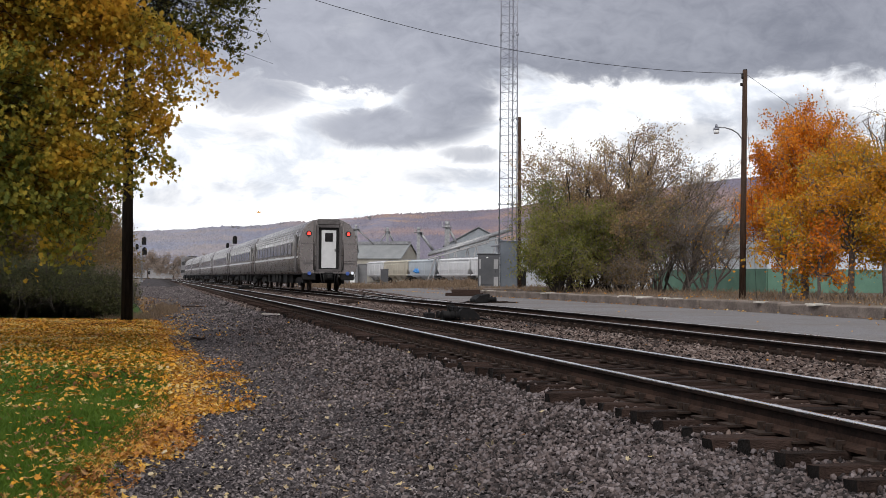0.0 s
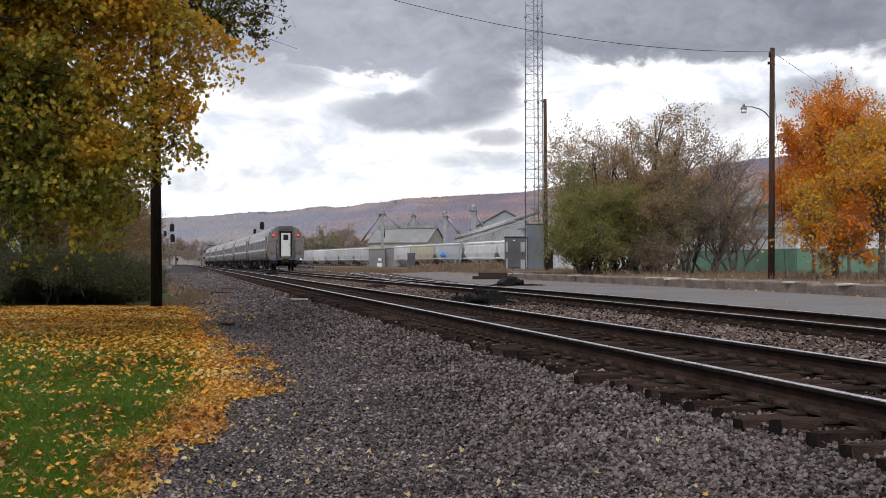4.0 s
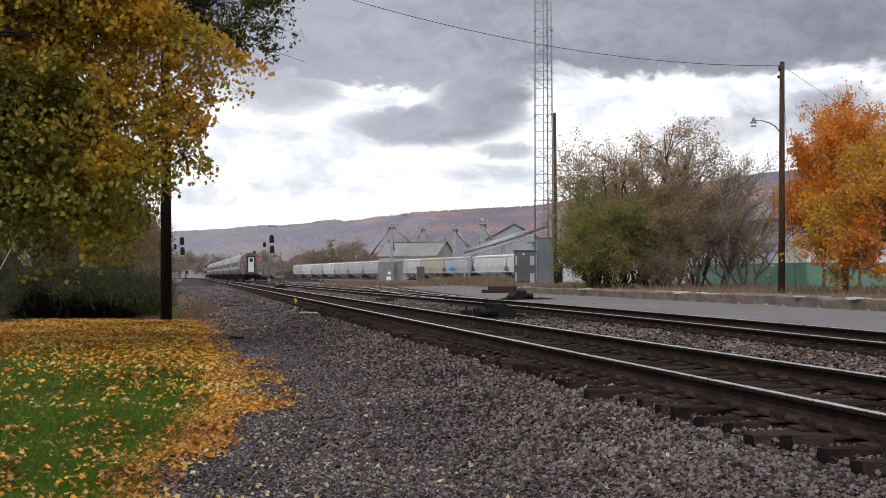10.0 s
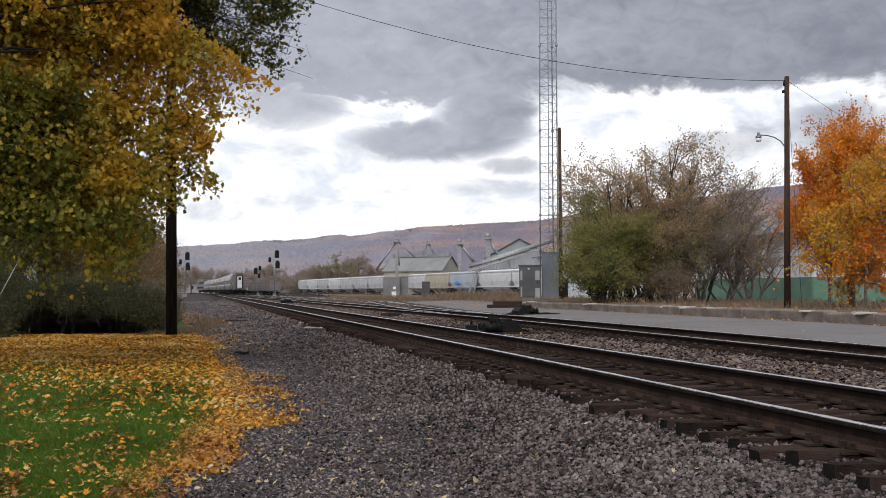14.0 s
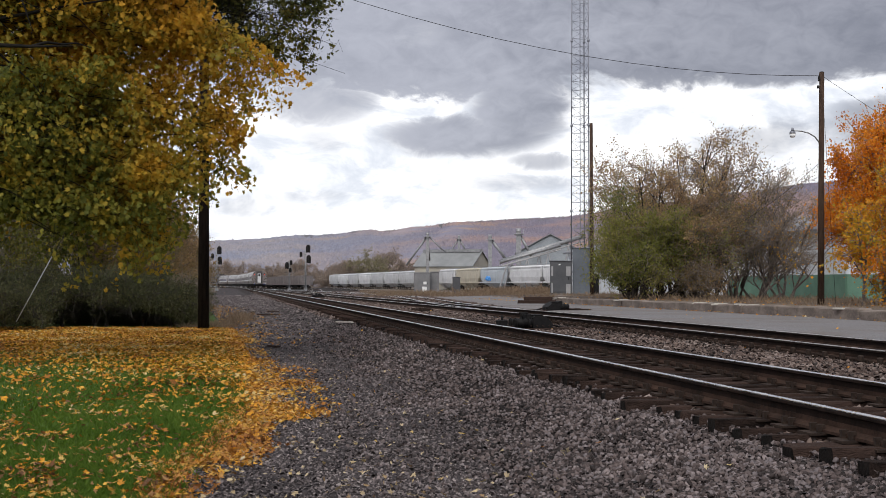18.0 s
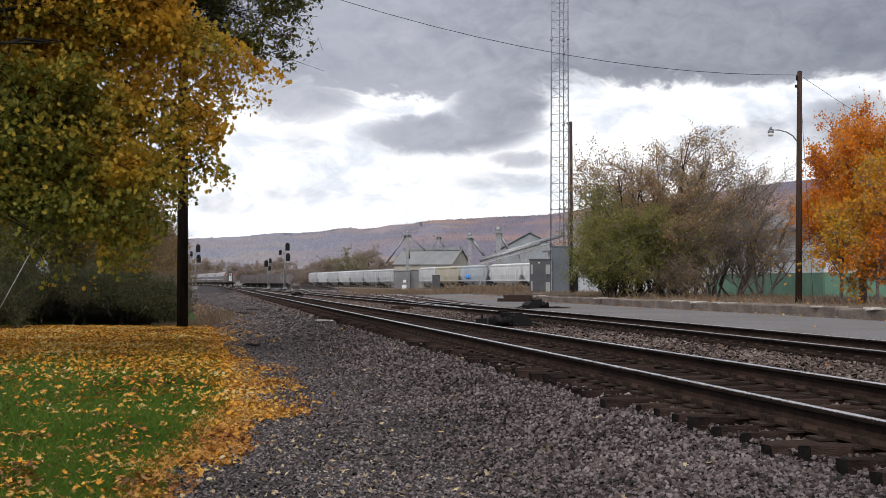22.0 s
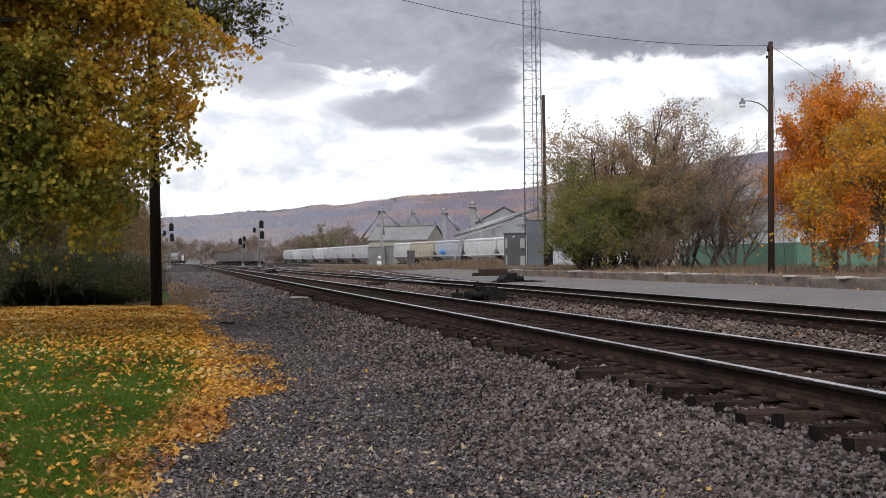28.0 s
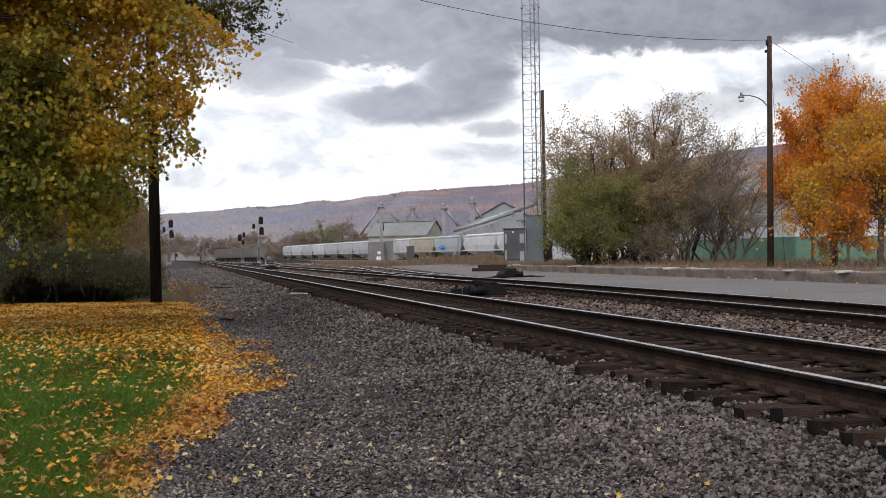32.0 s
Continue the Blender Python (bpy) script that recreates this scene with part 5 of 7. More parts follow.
# ---- cabinets beside the mast ----
def cabinet(at, size, rz, paint, label, door=None, plates=()):
    r = thing("equipment_cabinet", pose(at.x, at.y, at.z, 0, 0, rz), label, "cabinet", "equipment cabinets")
    w, d, h = size
    bm = bmesh.new()
    box(bm, (0, 0, h / 2), (w, d, h), bevel=0.03)
    b = part("body", bm, paint, r)
    bm = bmesh.new()
    box(bm, (0, 0, h + 0.04), (w + 0.1, d + 0.1, 0.08), bevel=0.02)
    part("roof", bm, paint, r)
    bm = bmesh.new()
    box(bm, (0, 0, 0.06), (w + 0.16, d + 0.16, 0.12))
    part("plinth", bm, M_CONC, r)
    if door:
        bm = bmesh.new()
        box(bm, (0, -d / 2 - 0.02, h * 0.52), (w * 0.86, 0.04, h * 0.84), bevel=0.01)
        dd = part("door", bm, door, r)
        bm = bmesh.new()
        box(bm, (w * 0.33, -d / 2 - 0.06, h * 0.5), (0.04, 0.05, 0.2))
        part("handle", bm, M_BLACK, dd)
    for x, z, pw, ph, pm in plates:
        bm = bmesh.new()
        box(bm, (x, -d / 2 - 0.05, z), (pw, 0.03, ph))
        part("plate", bm, pm, b, "pale panel on the cabinet")
    return r


cabinet(bearing(17.42, 80.5, 0.74), (1.2, 1.2, 3.2), -17, M_SLATE, "tall slate-blue steel equipment housing below the radio mast")
cabinet(bearing(16.42, 80.0, 0.74), (1.5, 0.9, 2.3), -16, M_SLATE_DARK, "dark grey double equipment cabinet beside the radio mast", M_SLATE_DARK,
        ((-0.6, 1.65, 0.13, 0.65, M_CABGREY), (0.5, 1.65, 0.3, 0.65, M_CABGREY), (-0.6, 0.5, 0.12, 0.7, M_CABGREY), (0.5, 0.45, 0.3, 0.65, M_CABGREY), (-0.1, 2.1, 0.12, 0.08, M_WHITE)))
cabinet(bearing(18.1, 80.3, 0.74), (0.5, 0.6, 1.4), -17, M_BLACK, "small black equipment box beside the radio mast")
cabinet(bearing(9.55, 128, 0.4), (1.8, 1.2, 2.35), -8, M_RELAY, "grey steel relay cabinet among dry weeds", M_RELAY, ((0.3, 1.25, 0.35, 0.3, M_WHITE), (0.25, 0.45, 0.5, 0.8, M_STRIPE)))
cabinet(bearing(10.17, 129, 0.4), (0.95, 1.2, 2.45), -8, M_RELAY, "narrow grey relay cabinet among dry weeds")
cabinet(bearing(11.25, 133, 0.4), (0.85, 0.9, 1.9), -8, M_SLATE_DARK, "dark grey relay cabinet among dry weeds")


# ---- platform edge ----
def make_platform():
    r = thing("platform_edge", pose(0, 0, 0), "old low concrete platform edge with broken corners", "platform", kind="structure")
    meshes = []
    for k in range(5):
        bm = bmesh.new()
        box(bm, (0, 0, 0), (0.42, 2.33, 0.36), bevel=0.03)
        for v in bm.verts:
            v.co += Vector((rng.normal(0, 0.012), rng.normal(0, 0.012), rng.normal(0, 0.01)))
        me = bpy.data.meshes.new("platform_block")
        bm.to_mesh(me)
        bm.free()
        me.materials.append(M_CONC)
        meshes.append(me)
    y = 6.0
    k = 0
    while y < 60:
        piece("platform_block", meshes[int(rng.integers(5))], r, pose(17.2 + rng.normal(0, 0.015), y, 0.585 + rng.normal(0, 0.012), rng.normal(0, 0.3), 0, rng.normal(0, 0.3)))
        y += 2.42
        k += 1
    bm = bmesh.new()
    box(bm, (17.28, 33, 0.55), (0.3, 54, 0.3))
    part("backing_kerb", bm, M_CONC, r)
    for y in (24.2, 27.3, 30.4, 36.2, 38.7, 40.2, 48.6, 58):
        bm = bmesh.new()
        for _ in range(5):
            box(bm, (17.08 + rng.uniform(-0.08, 0.25), y + rng.uniform(-0.5, 0.5), 0.755 + rng.uniform(-0.02, 0.02)), (rng.uniform(0.1, 0.3), rng.uniform(0.15, 0.5), 0.05), float(rng.uniform(0, 90)), 0.01)
        part("broken_corner", bm, M_CONC_PALE, r, "pale freshly broken concrete")


make_platform()


# ---- switch machines and timbers ----
def make_switch(at, rz, label, big):
    r = thing("switch_machine", pose(at[0], at[1], at[2], 0, 0, rz), label, "switch machine", "track switch machines")
    for y in (-0.28, 0.28):
        bm = bmesh.new()
        box(bm, (0, y, -0.06), (2.4, 0.22, 0.14), bevel=0.015)
        part("head_block_tie", bm, M_TIE, r)
    bm = bmesh.new()
    prism(bm, ((-0.06, 0.01), (-0.06, 0.24), (0.0, 0.29), (0.26, 0.27), (0.42, 0.12), (0.42, 0.01)), -0.3, 0.42, "y")
    part("housing", bm, M_PITCH, r)
    bm = bmesh.new()
    box(bm, (0.1, 0.08, 0.302), (0.26, 0.5, 0.03), bevel=0.01)
    part("lid", bm, M_BLACK, r)
    for y, z in ((-0.26, 0.13), (0.1, 0.11)):
        bm = bmesh.new()
        tube(bm, (-0.5, y, z), (-0.08, y, z), 0.10, seg=12)
        for k in range(3):
            tube(bm, (-0.48 + 0.15 * k, y, z), (-0.45 + 0.15 * k, y, z), 0.12, seg=12)
        part("motor", bm, M_PITCH, r)
    bm = bmesh.new()
    box(bm, (-0.16, -0.05, 0.2), (0.13, 0.5, 0.28), bevel=0.02)
    part("gear_case", bm, M_PITCH, r)
    for k in range(4):
        bm = bmesh.new()
        tube(bm, (-0.12 + 0.15 * k, -0.31, 0.06), (-0.12 + 0.15 * k, -0.34, 0.06), 0.02, seg=6)
        part("bolt", bm, M_IRON, r)
    for y in (-0.15, 0.15):
        bm = bmesh.new()
        tube(bm, (-1.4, y, 0.0), (-0.05, y, 0.06), 0.025, seg=6)
        box(bm, (-0.9, y, 0.02), (0.12, 0.06, 0.08))
        part("throw_rod", bm, M_IRON, r)
    bm = bmesh.new()
    tube_path(bm, [(0.4, 0.2, 0.06), (0.62, 0.1, 0.05), (0.85, 0.25, 0.0), (1.1, 0.4, -0.06)], 0.025, 6)
    part("conduit", bm, M_PITCH, r)
    if big:
        bm = bmesh.new()
        tube(bm, (-0.3, -0.3, 0.2), (-0.36, -0.34, 0.36), 0.022, seg=6)
        tube(bm, (-0.42, -0.34, 0.36), (-0.2, -0.34, 0.36), 0.02, seg=6)
        part("hand_lever", bm, M_PITCH, r)
        bm = bmesh.new()
        box(bm, (-0.72, 0.0, 0.09), (0.2, 0.3, 0.2), bevel=0.02)
        tube(bm, (-0.72, 0.0, 0.18), (-0.72, 0.0, 0.3), 0.03, seg=6)
        part("circuit_box", bm, M_PITCH, r)


make_switch((7.0, 26.2, 0.40), 4, "squat dark grey switch machine between the tracks", True)
make_switch((12.3, 42.5, 0.47), 184, "squat dark switch machine beside the paved strip", False)
make_switch((7.1, 92.0, 0.40), 2, "low dark switch machine far down between the tracks", False)


def make_clutter():
    for x, y, z, lg, rz, m, label in ((3.35, 33.5, 0.30, 0.7, 35, M_CONC_PALE, "short pale board lying on the ballast"), (1.9, 52.0, 0.04, 1.3, 60, M_TIE, "dark broken stick lying on the path"),
                                      (2.4, 57.0, 0.08, 1.0, 110, M_TIE, "dark broken stick lying on the path"), (1.0, 25.5, 0.03, 0.5, 20, M_TIE, "dark splinter of wood on the path")):
        bm = bmesh.new()
        box(bm, (0, 0, 0.02), (0.11, lg, 0.04), bevel=0.008)
        for v in bm.verts:
            v.co += Vector((rng.normal(0, 0.008), rng.normal(0, 0.02), 0))
        tagged(part("wood_scrap", bm, m, None, "", pose(x, y, z, 0, 0, rz)), label, "scrap wood", "scrap wood on the ground")
    r = thing("scrap_heap", pose(7.5, 45.0, 0.35), "low heap of rusty track fittings between the tracks", "scrap metal")
    for k in range(9):
        bm = bmesh.new()
        box(bm, (rng.uniform(-0.3, 0.3), rng.uniform(-0.9, 0.9), rng.uniform(0.03, 0.12)), (0.18, rng.uniform(0.2, 0.4), rng.uniform(0.05, 0.12)), float(rng.uniform(0, 180)), 0.01)
        part("fitting", bm, M_IRON, r)


make_clutter()


def make_timbers():
    for k, (a, d, z, lg, rz) in enumerate(((15.2, 60, 0.44, 1.9, 70), (15.35, 60.4, 0.44, 1.7, 84), (15.3, 60.2, 0.62, 1.5, 60), (17.2, 62, 0.46, 4.5, 10), (17.0, 63, 0.46, 4.2, 8), (17.1, 62.5, 0.66, 4.0, 12))):
        p = bearing(a, d, z + 0.1)
        bm = bmesh.new()
        box(bm, (0, 0, 0), (0.24, lg, 0.18), bevel=0.015)
        for v in bm.verts:
            v.co += Vector((rng.normal(0, 0.01), rng.normal(0, 0.02), rng.normal(0, 0.01)))
        ob = part("timber", bm, M_TIE if k < 3 else M_CONC, None, "", pose(p.x, p.y, p.z, 0, 0, rz))
        tagged(ob, "old wooden railway tie lying beside the platform" if k < 3 else "weathered grey timber lying beside the platform", "timber", "loose timbers")


make_timbers()


# ---- grain mill ----
def make_mill():
    p = bearing(12.05, 255, 0.35) - Matrix.Rotation(radians(-36), 3, "Z") @ Vector((7.1, -5.0, 0))
    r = thing("mill_building", pose(p.x, p.y, p.z, 0, 0, -36), "long grey gabled mill building behind the freight cars", "building")
    bm = bmesh.new()
    prism(bm, ((-5.0, 0), (-5.0, 5.4), (0, 8.6), (5.0, 5.4), (5.0, 0)), -7.2, 7.1, "x")
    part("wall", bm, M_MILL, r)
    for s in (-1, 1):
        bm = bmesh.new()
        prism(bm, ((s * 5.4, 5.2), (0, 8.7), (0, 8.9), (s * 5.4, 5.4)), -7.5, 7.4, "x")
        part("roof", bm, M_MILLROOF, r)
    bm = bmesh.new()
    box(bm, (-0.05, 0, 8.9), (14.2, 1.6, 0.7))
    part("ridge_vent", bm, M_GALV, r)
    for k in range(5):
        bm = bmesh.new()
        box(bm, (-5.6 + k * 2.8, -5.03, 2.4), (1.2, 0.08, 1.2))
        part("window", bm, M_GLASS, r)
    p = bearing(15.9, 232, 0.35)
    r = thing("grain_store", pose(p.x, p.y, p.z, 0, 0, -15), "broad pale grey gabled grain store", "building")
    bm = bmesh.new()
    prism(bm, ((-6.6, 0), (-6.6, 7.6), (0, 11.2), (6.6, 7.6), (6.6, 0)), 0, 24, "y")
    part("wall", bm, M_STORE, r)
    for s in (-1, 1):
        bm = bmesh.new()
        prism(bm, ((s * 7.1, 7.4), (0, 11.3), (0, 11.5), (s * 7.1, 7.6)), -0.4, 24.4, "y")
        part("roof", bm, M_ROOF, r)
    bm = bmesh.new()
    box(bm, (0, -0.04, 1.9), (3.2, 0.1, 3.8))
    part("loading_door", bm, M_CABGREY, r)

    def leg_tower(az, dist, high, thick, spouts, label):
        q = bearing(az, dist, 0.35)
        t = thing("elevator_leg", pose(q.x, q.y, q.z, 0, 0, -az), label, "grain elevator", "grain elevator legs")
        b = bmesh.new()
        box(b, (0, 0, high / 2), (thick, thick, high))
        for z in np.arange(2, high, 2.0):
            box(b, (0, 0, z), (thick + 0.12, thick + 0.12, 0.1))
        part("leg_casing", b, M_GALV, t)
        b = bmesh.new()
        tube(b, (-thick * 0.5, 0, high + 0.1), (thick * 0.5, 0, high + 0.1), thick * 0.6, seg=10)
        box(b, (0, 0, high - 0.5), (thick + 1.0, thick + 1.0, 0.12))
        for x in (-1, 1):
            for y in (-1, 1):
                tube(b, (x * (thick / 2 + 0.45), y * (thick / 2 + 0.45), high - 0.5), (x * (thick / 2 + 0.45), y * (thick / 2 + 0.45), high + 0.5), 0.04, seg=4)
        part("head", b, M_GALV, t)
        for x, y, z, rr in spouts:
            b = bmesh.new()
            tube(b, (0, 0, high - 0.2), (x, y, z), rr, seg=8)
            part("spout", b, M_GALV, t)

    leg_tower(9.82, 250, 12.0, 0.65, ((-4.6, 0, 5.4, 0.22), (3.9, 0, 8.2, 0.14), (0.5, 3, 6.5, 0.16)), "tall grain elevator leg with slanting spouts")
    leg_tower(11.38, 275, 12.6, 0.6, ((-2.2, 0, 8.6, 0.16), (2.0, 0, 8.6, 0.2)), "slim grain elevator leg with two spouts above a roof")
    leg_tower(12.92, 228, 10.6, 0.7, ((3.4, 0, 5.9, 0.28),), "grain elevator leg with a thick slanting spout")
    leg_tower(14.34, 222, 11.4, 0.95, ((2.6, 0, 6.4, 0.25),), "stout grain elevator leg with railed head")
    # covered conveyors rising to the store
    for k, (a0, z0, a1, z1, rr) in enumerate(((13.5, 5.9, 17.6, 10.6, 0.4), (13.4, 5.6, 16.4, 8.8, 0.28))):
        a, b = bearing(a0, 212 - k * 2, z0), bearing(a1, 214 - k * 2, z1)
        c = thing("conveyor", pose(0, 0, 0), "long inclined galvanised grain conveyor on steel legs", "conveyor", "inclined conveyors")
        bm = bmesh.new()
        tube(bm, a, b, rr, seg=10)
        part("casing", bm, M_GALV, c)
        bm = bmesh.new()
        d = (b - a).normalized()
        u = Vector((0, 0, -rr - 0.5))
        tube(bm, a + u, b + u, 0.12, seg=5)
        for f in np.linspace(0, 1, 16):
            p0 = a.lerp(b, f)
            tube(bm, p0, p0 + u, 0.07, seg=4)
        part("truss", bm, M_CABGREY, c)
        for f in (0.12, 0.45, 0.8):
            p0 = a.lerp(b, f)
            bm = bmesh.new()
            for s in (-1, 1):
                tube(bm, p0 + u, (p0.x + s * 1.6, p0.y, 0.3), 0.12, seg=5)
            part("trestle", bm, M_CABGREY, c)
    # long pale shed behind the scrub, with a green lower band
    r = thing("trackside_shed", pose(33.0, 57.5, 0.7), "long pale grey metal shed with a green lower band", "building")
    bm = bmesh.new()
    prism(bm, ((0, 0), (0, 3.9), (6, 5.4), (12, 3.9), (12, 0)), 0, 52, "y")
    part("wall", bm, M_SHED, r)
    bm = bmesh.new()
    box(bm, (-0.03, 7.5, 0.68), (0.06, 15, 1.36))
    box(bm, (6, -0.03, 0.68), (12.0, 0.06, 1.36))
    part("lower_band", bm, M_SHED_GREEN, r, "green painted lower boarding")
    for s in (-1, 1):
        bm = bmesh.new()
        prism(bm, ((6 + s * 6.4, 3.8), (6, 5.4), (6, 5.55), (6 + s * 6.4, 3.95)), -0.4, 52.4, "y")
        part("roof", bm, M_ROOF, r)
    for k in range(26):
        bm = bmesh.new()
        box(bm, (-0.02, 1 + k * 2, 2.6), (0.05, 0.08, 2.5))
        part("seam", bm, M_SHED, r)
    for k in range(3):
        bm = bmesh.new()
        box(bm, (-0.06, 30 + k * 8, 2.1), (0.08, 1.6, 1.1))
        part("window", bm, M_GLASS, r)
    # small far houses up the valley
    for az, d, w in ((0.9, 560, 9), (0.2, 620, 8), (1.9, 640, 10), (2.6, 600, 8), (-0.4, 590, 9), (0.5, 700, 12), (8.5, 1700, 6), (9.1, 1705, 6)):
        q = bearing(az, d, 2.0)
        lift = 0.3 if d < 1000 else -2.5 + 1800 * math.tan(radians(float(np.interp(az, (8.2, 9.6, 13.8), (2.66, 2.82, 3.17))))) * ((d - 900) / 900) ** 1.25
        h = thing("far_house", pose(q.x, q.y, lift, 0, 0, float(rng.uniform(0, 60))), "small far white house among trees", "house", "far houses")
        bm = bmesh.new()
        box(bm, (0, 0, 2.3), (w, 6, 4.6))
        part("wall", bm, M_CABGREY, h)
        bm = bmesh.new()
        prism(bm, ((-3.4, 4.5), (0, 6.8), (3.4, 4.5)), -w / 2 - 0.4, w / 2 + 0.4, "x")
        part("roof", bm, M_ROOF, h)
        for x in (-2, 2):
            bm = bmesh.new()
            box(bm, (x, -3.02, 2.6), (1.1, 0.1, 1.5))
            part("window", bm, M_GLASS, h)


make_mill()


# ---- trees and shrubs ----
def sticks(name, segs, material, parent, sides=5):
    """Many tapered sticks as one mesh: rows of start, end, two radii."""
    a = np.array([s[0] for s in segs], float)
    b = np.array([s[1] for s in segs], float)
    r0 = np.array([s[2] for s in segs])[:, None]
    r1 = np.array([s[3] for s in segs])[:, None]
    d = b - a
    d /= np.linalg.norm(d, axis=1)[:, None] + 1e-9
    ref = np.where(np.abs(d[:, 2:3]) > 0.9, np.array([[1.0, 0, 0]]), np.array([[0, 0, 1.0]]))
    u = np.cross(d, ref)
    u /= np.linalg.norm(u, axis=1)[:, None] + 1e-9
    w = np.cross(d, u)
    rings = []
    for p, r in ((a, r0), (b, r1)):
        for k in range(sides):
            t = 2 * np.pi * k / sides
            rings.append(p + (u * np.cos(t) + w * np.sin(t)) * r)
    v = np.stack(rings, 1)
    f = np.array([(k, (k + 1) % sides, sides + (k + 1) % sides, sides + k) for k in range(sides)])
    f = f[None] + (np.arange(len(segs)) * 2 * sides)[:, None, None]
    ob = from_arrays(name, v.reshape(-1, 3), f.reshape(-1, 4), material, parent)
    ob.data.polygons.foreach_set("use_smooth", [True] * len(ob.data.polygons))
    return ob


def bough(start, end, r, bend=0.12, k=5):
    """A crooked limb as a chain of points with radii."""
    start, end = np.array(start, float), np.array(end, float)
    ln = np.linalg.norm(end - start)
    pts = []
    for i in range(k + 1):
        t = i / k
        p = start + (end - start) * t
        p = p + rng.normal(0, 1, 3) * ln * bend * 0.25 * math.sin(math.pi * t)
        p[2] += ln * bend * math.sin(math.pi * t)
        pts.append((p, r * (1 - 0.8 * t)))
    return pts


def chain(pts):
    return [(p, q, r, s) for (p, r), (q, s) in zip(pts, pts[1:])]


def grow(name, base, label, limbs, twigs, twig_len, leaves, leaf_size, leaf_m, bark, trunk=(3.0, 0.2), category="tree", group="", droop=0.15, spread=0.22, stems=None, bare=0.0, thin=None, blade=(LEAF_V, LEAF_F), bend=0.12, twig=None, fine=1.0, inside=None, bare_limbs=()):
    """A tree: trunk or stems, limbs to the given ends, twigs along them and leaves along the twigs."""
    root = thing(name, pose(*base), label, category, group)
    big, small, pts = [], [], []
    if stems is None:
        t = bough((0, 0, -0.15), (0, 0, trunk[0]), trunk[1], 0.03, 4)
        t = [(p, trunk[1] * (1.25 - 0.5 * i / 4)) for i, (p, r) in enumerate(t)]
        big += chain(t)
    for limb in limbs:
        b = limb if isinstance(limb, list) else bough(*limb, bend)
        start, end = b[0][0], b[-1][0]
        big += chain(b)
        for _ in range(twigs):
            f = rng.uniform(0.25, 1.0) ** 0.7
            i = min(int(f * 5), 4)
            p = b[i][0] + (b[i + 1][0] - b[i][0]) * (f * 5 - i)
            way = np.array(end, float) - np.array(start, float)
            way = way / (np.linalg.norm(way) + 1e-6) * 0.6 + rng.normal(0, 0.75, 3)
            way[2] -= droop
            ln = twig_len * rng.uniform(0.5, 1.2)
            q = p + way / np.linalg.norm(way) * ln
            mid = (p + q) / 2 + rng.normal(0, 0.06 * ln, 3)
            small += [(p, mid, 0.012 * fine, 0.008 * fine), (mid, q, 0.008 * fine, 0.004 * fine)]
            for _k in range(2):
                s = mid + (q - mid) * rng.uniform(0.0, 0.8)
                e = s + rng.normal(0, 0.4, 3) * ln
                small.append((s, e, 0.006 * fine, 0.003 * fine))
                if rng.uniform() > bare:
                    n = leaves // 3
                    tt = rng.uniform(0.1, 1, n)[:, None]
                    pts.append(s + (e - s) * tt + rng.normal(0, spread * 0.7, (n, 3)) * twig_len)
            if rng.uniform() > bare:
                n = leaves // 3 + 1
                tt = rng.uniform(0.1, 1, n)[:, None]
                pts.append(p + (q - p) * tt + rng.normal(0, spread * 0.7, (n, 3)) * twig_len)
    if bare_limbs:
        sticks("bough", [q for limb in bare_limbs for q in chain(limb)], M_LIMB, root, 8)
    if inside is not None and small:
        ok = inside(np.array([q[1] for q in small]), 0.12)
        small = [q for q, good in zip(small, ok) if good]
    sticks("trunk", big, bark, root, 8)
    tagged(sticks("twig_spray", small, twig or (M_TWIG if bark is M_BARK_GREY else bark), root, 4), kind="stuff")
    if pts:
        pl = np.concatenate(pts)
        if thin is not None:
            pl = pl[thin(pl)]
        if inside is not None:
            pl = pl[inside(pl, 0.0)]
        tagged(scatter("crown", pl, rng.uniform(0.6, 1.25, len(pl)) * leaf_size, leaf_m, *blade, flat=1.2, parent=root, jitter=0.05, squash=0.8), kind="stuff")
    return root


def round_limbs(n, start_z, centre, radius, r=0.07, low=-0.6):
    """Limbs from the trunk to ends spread over an uneven crown."""
    out = []
    for k in range(n):
        a = k * 2.4 + rng.uniform(-0.5, 0.5)
        e = rng.uniform(low, 1.0)
        rr = rng.uniform(0.7, 1.05)
        c = math.sqrt(max(1 - e * e, 0.05))
        end = (centre[0] + radius[0] * rr * c * math.cos(a), centre[1] + radius[1] * rr * c * math.sin(a), centre[2] + radius[2] * rr * e)
        out.append(((0, 0, start_z * rng.uniform(0.6, 1.0)), end, r))
    return out


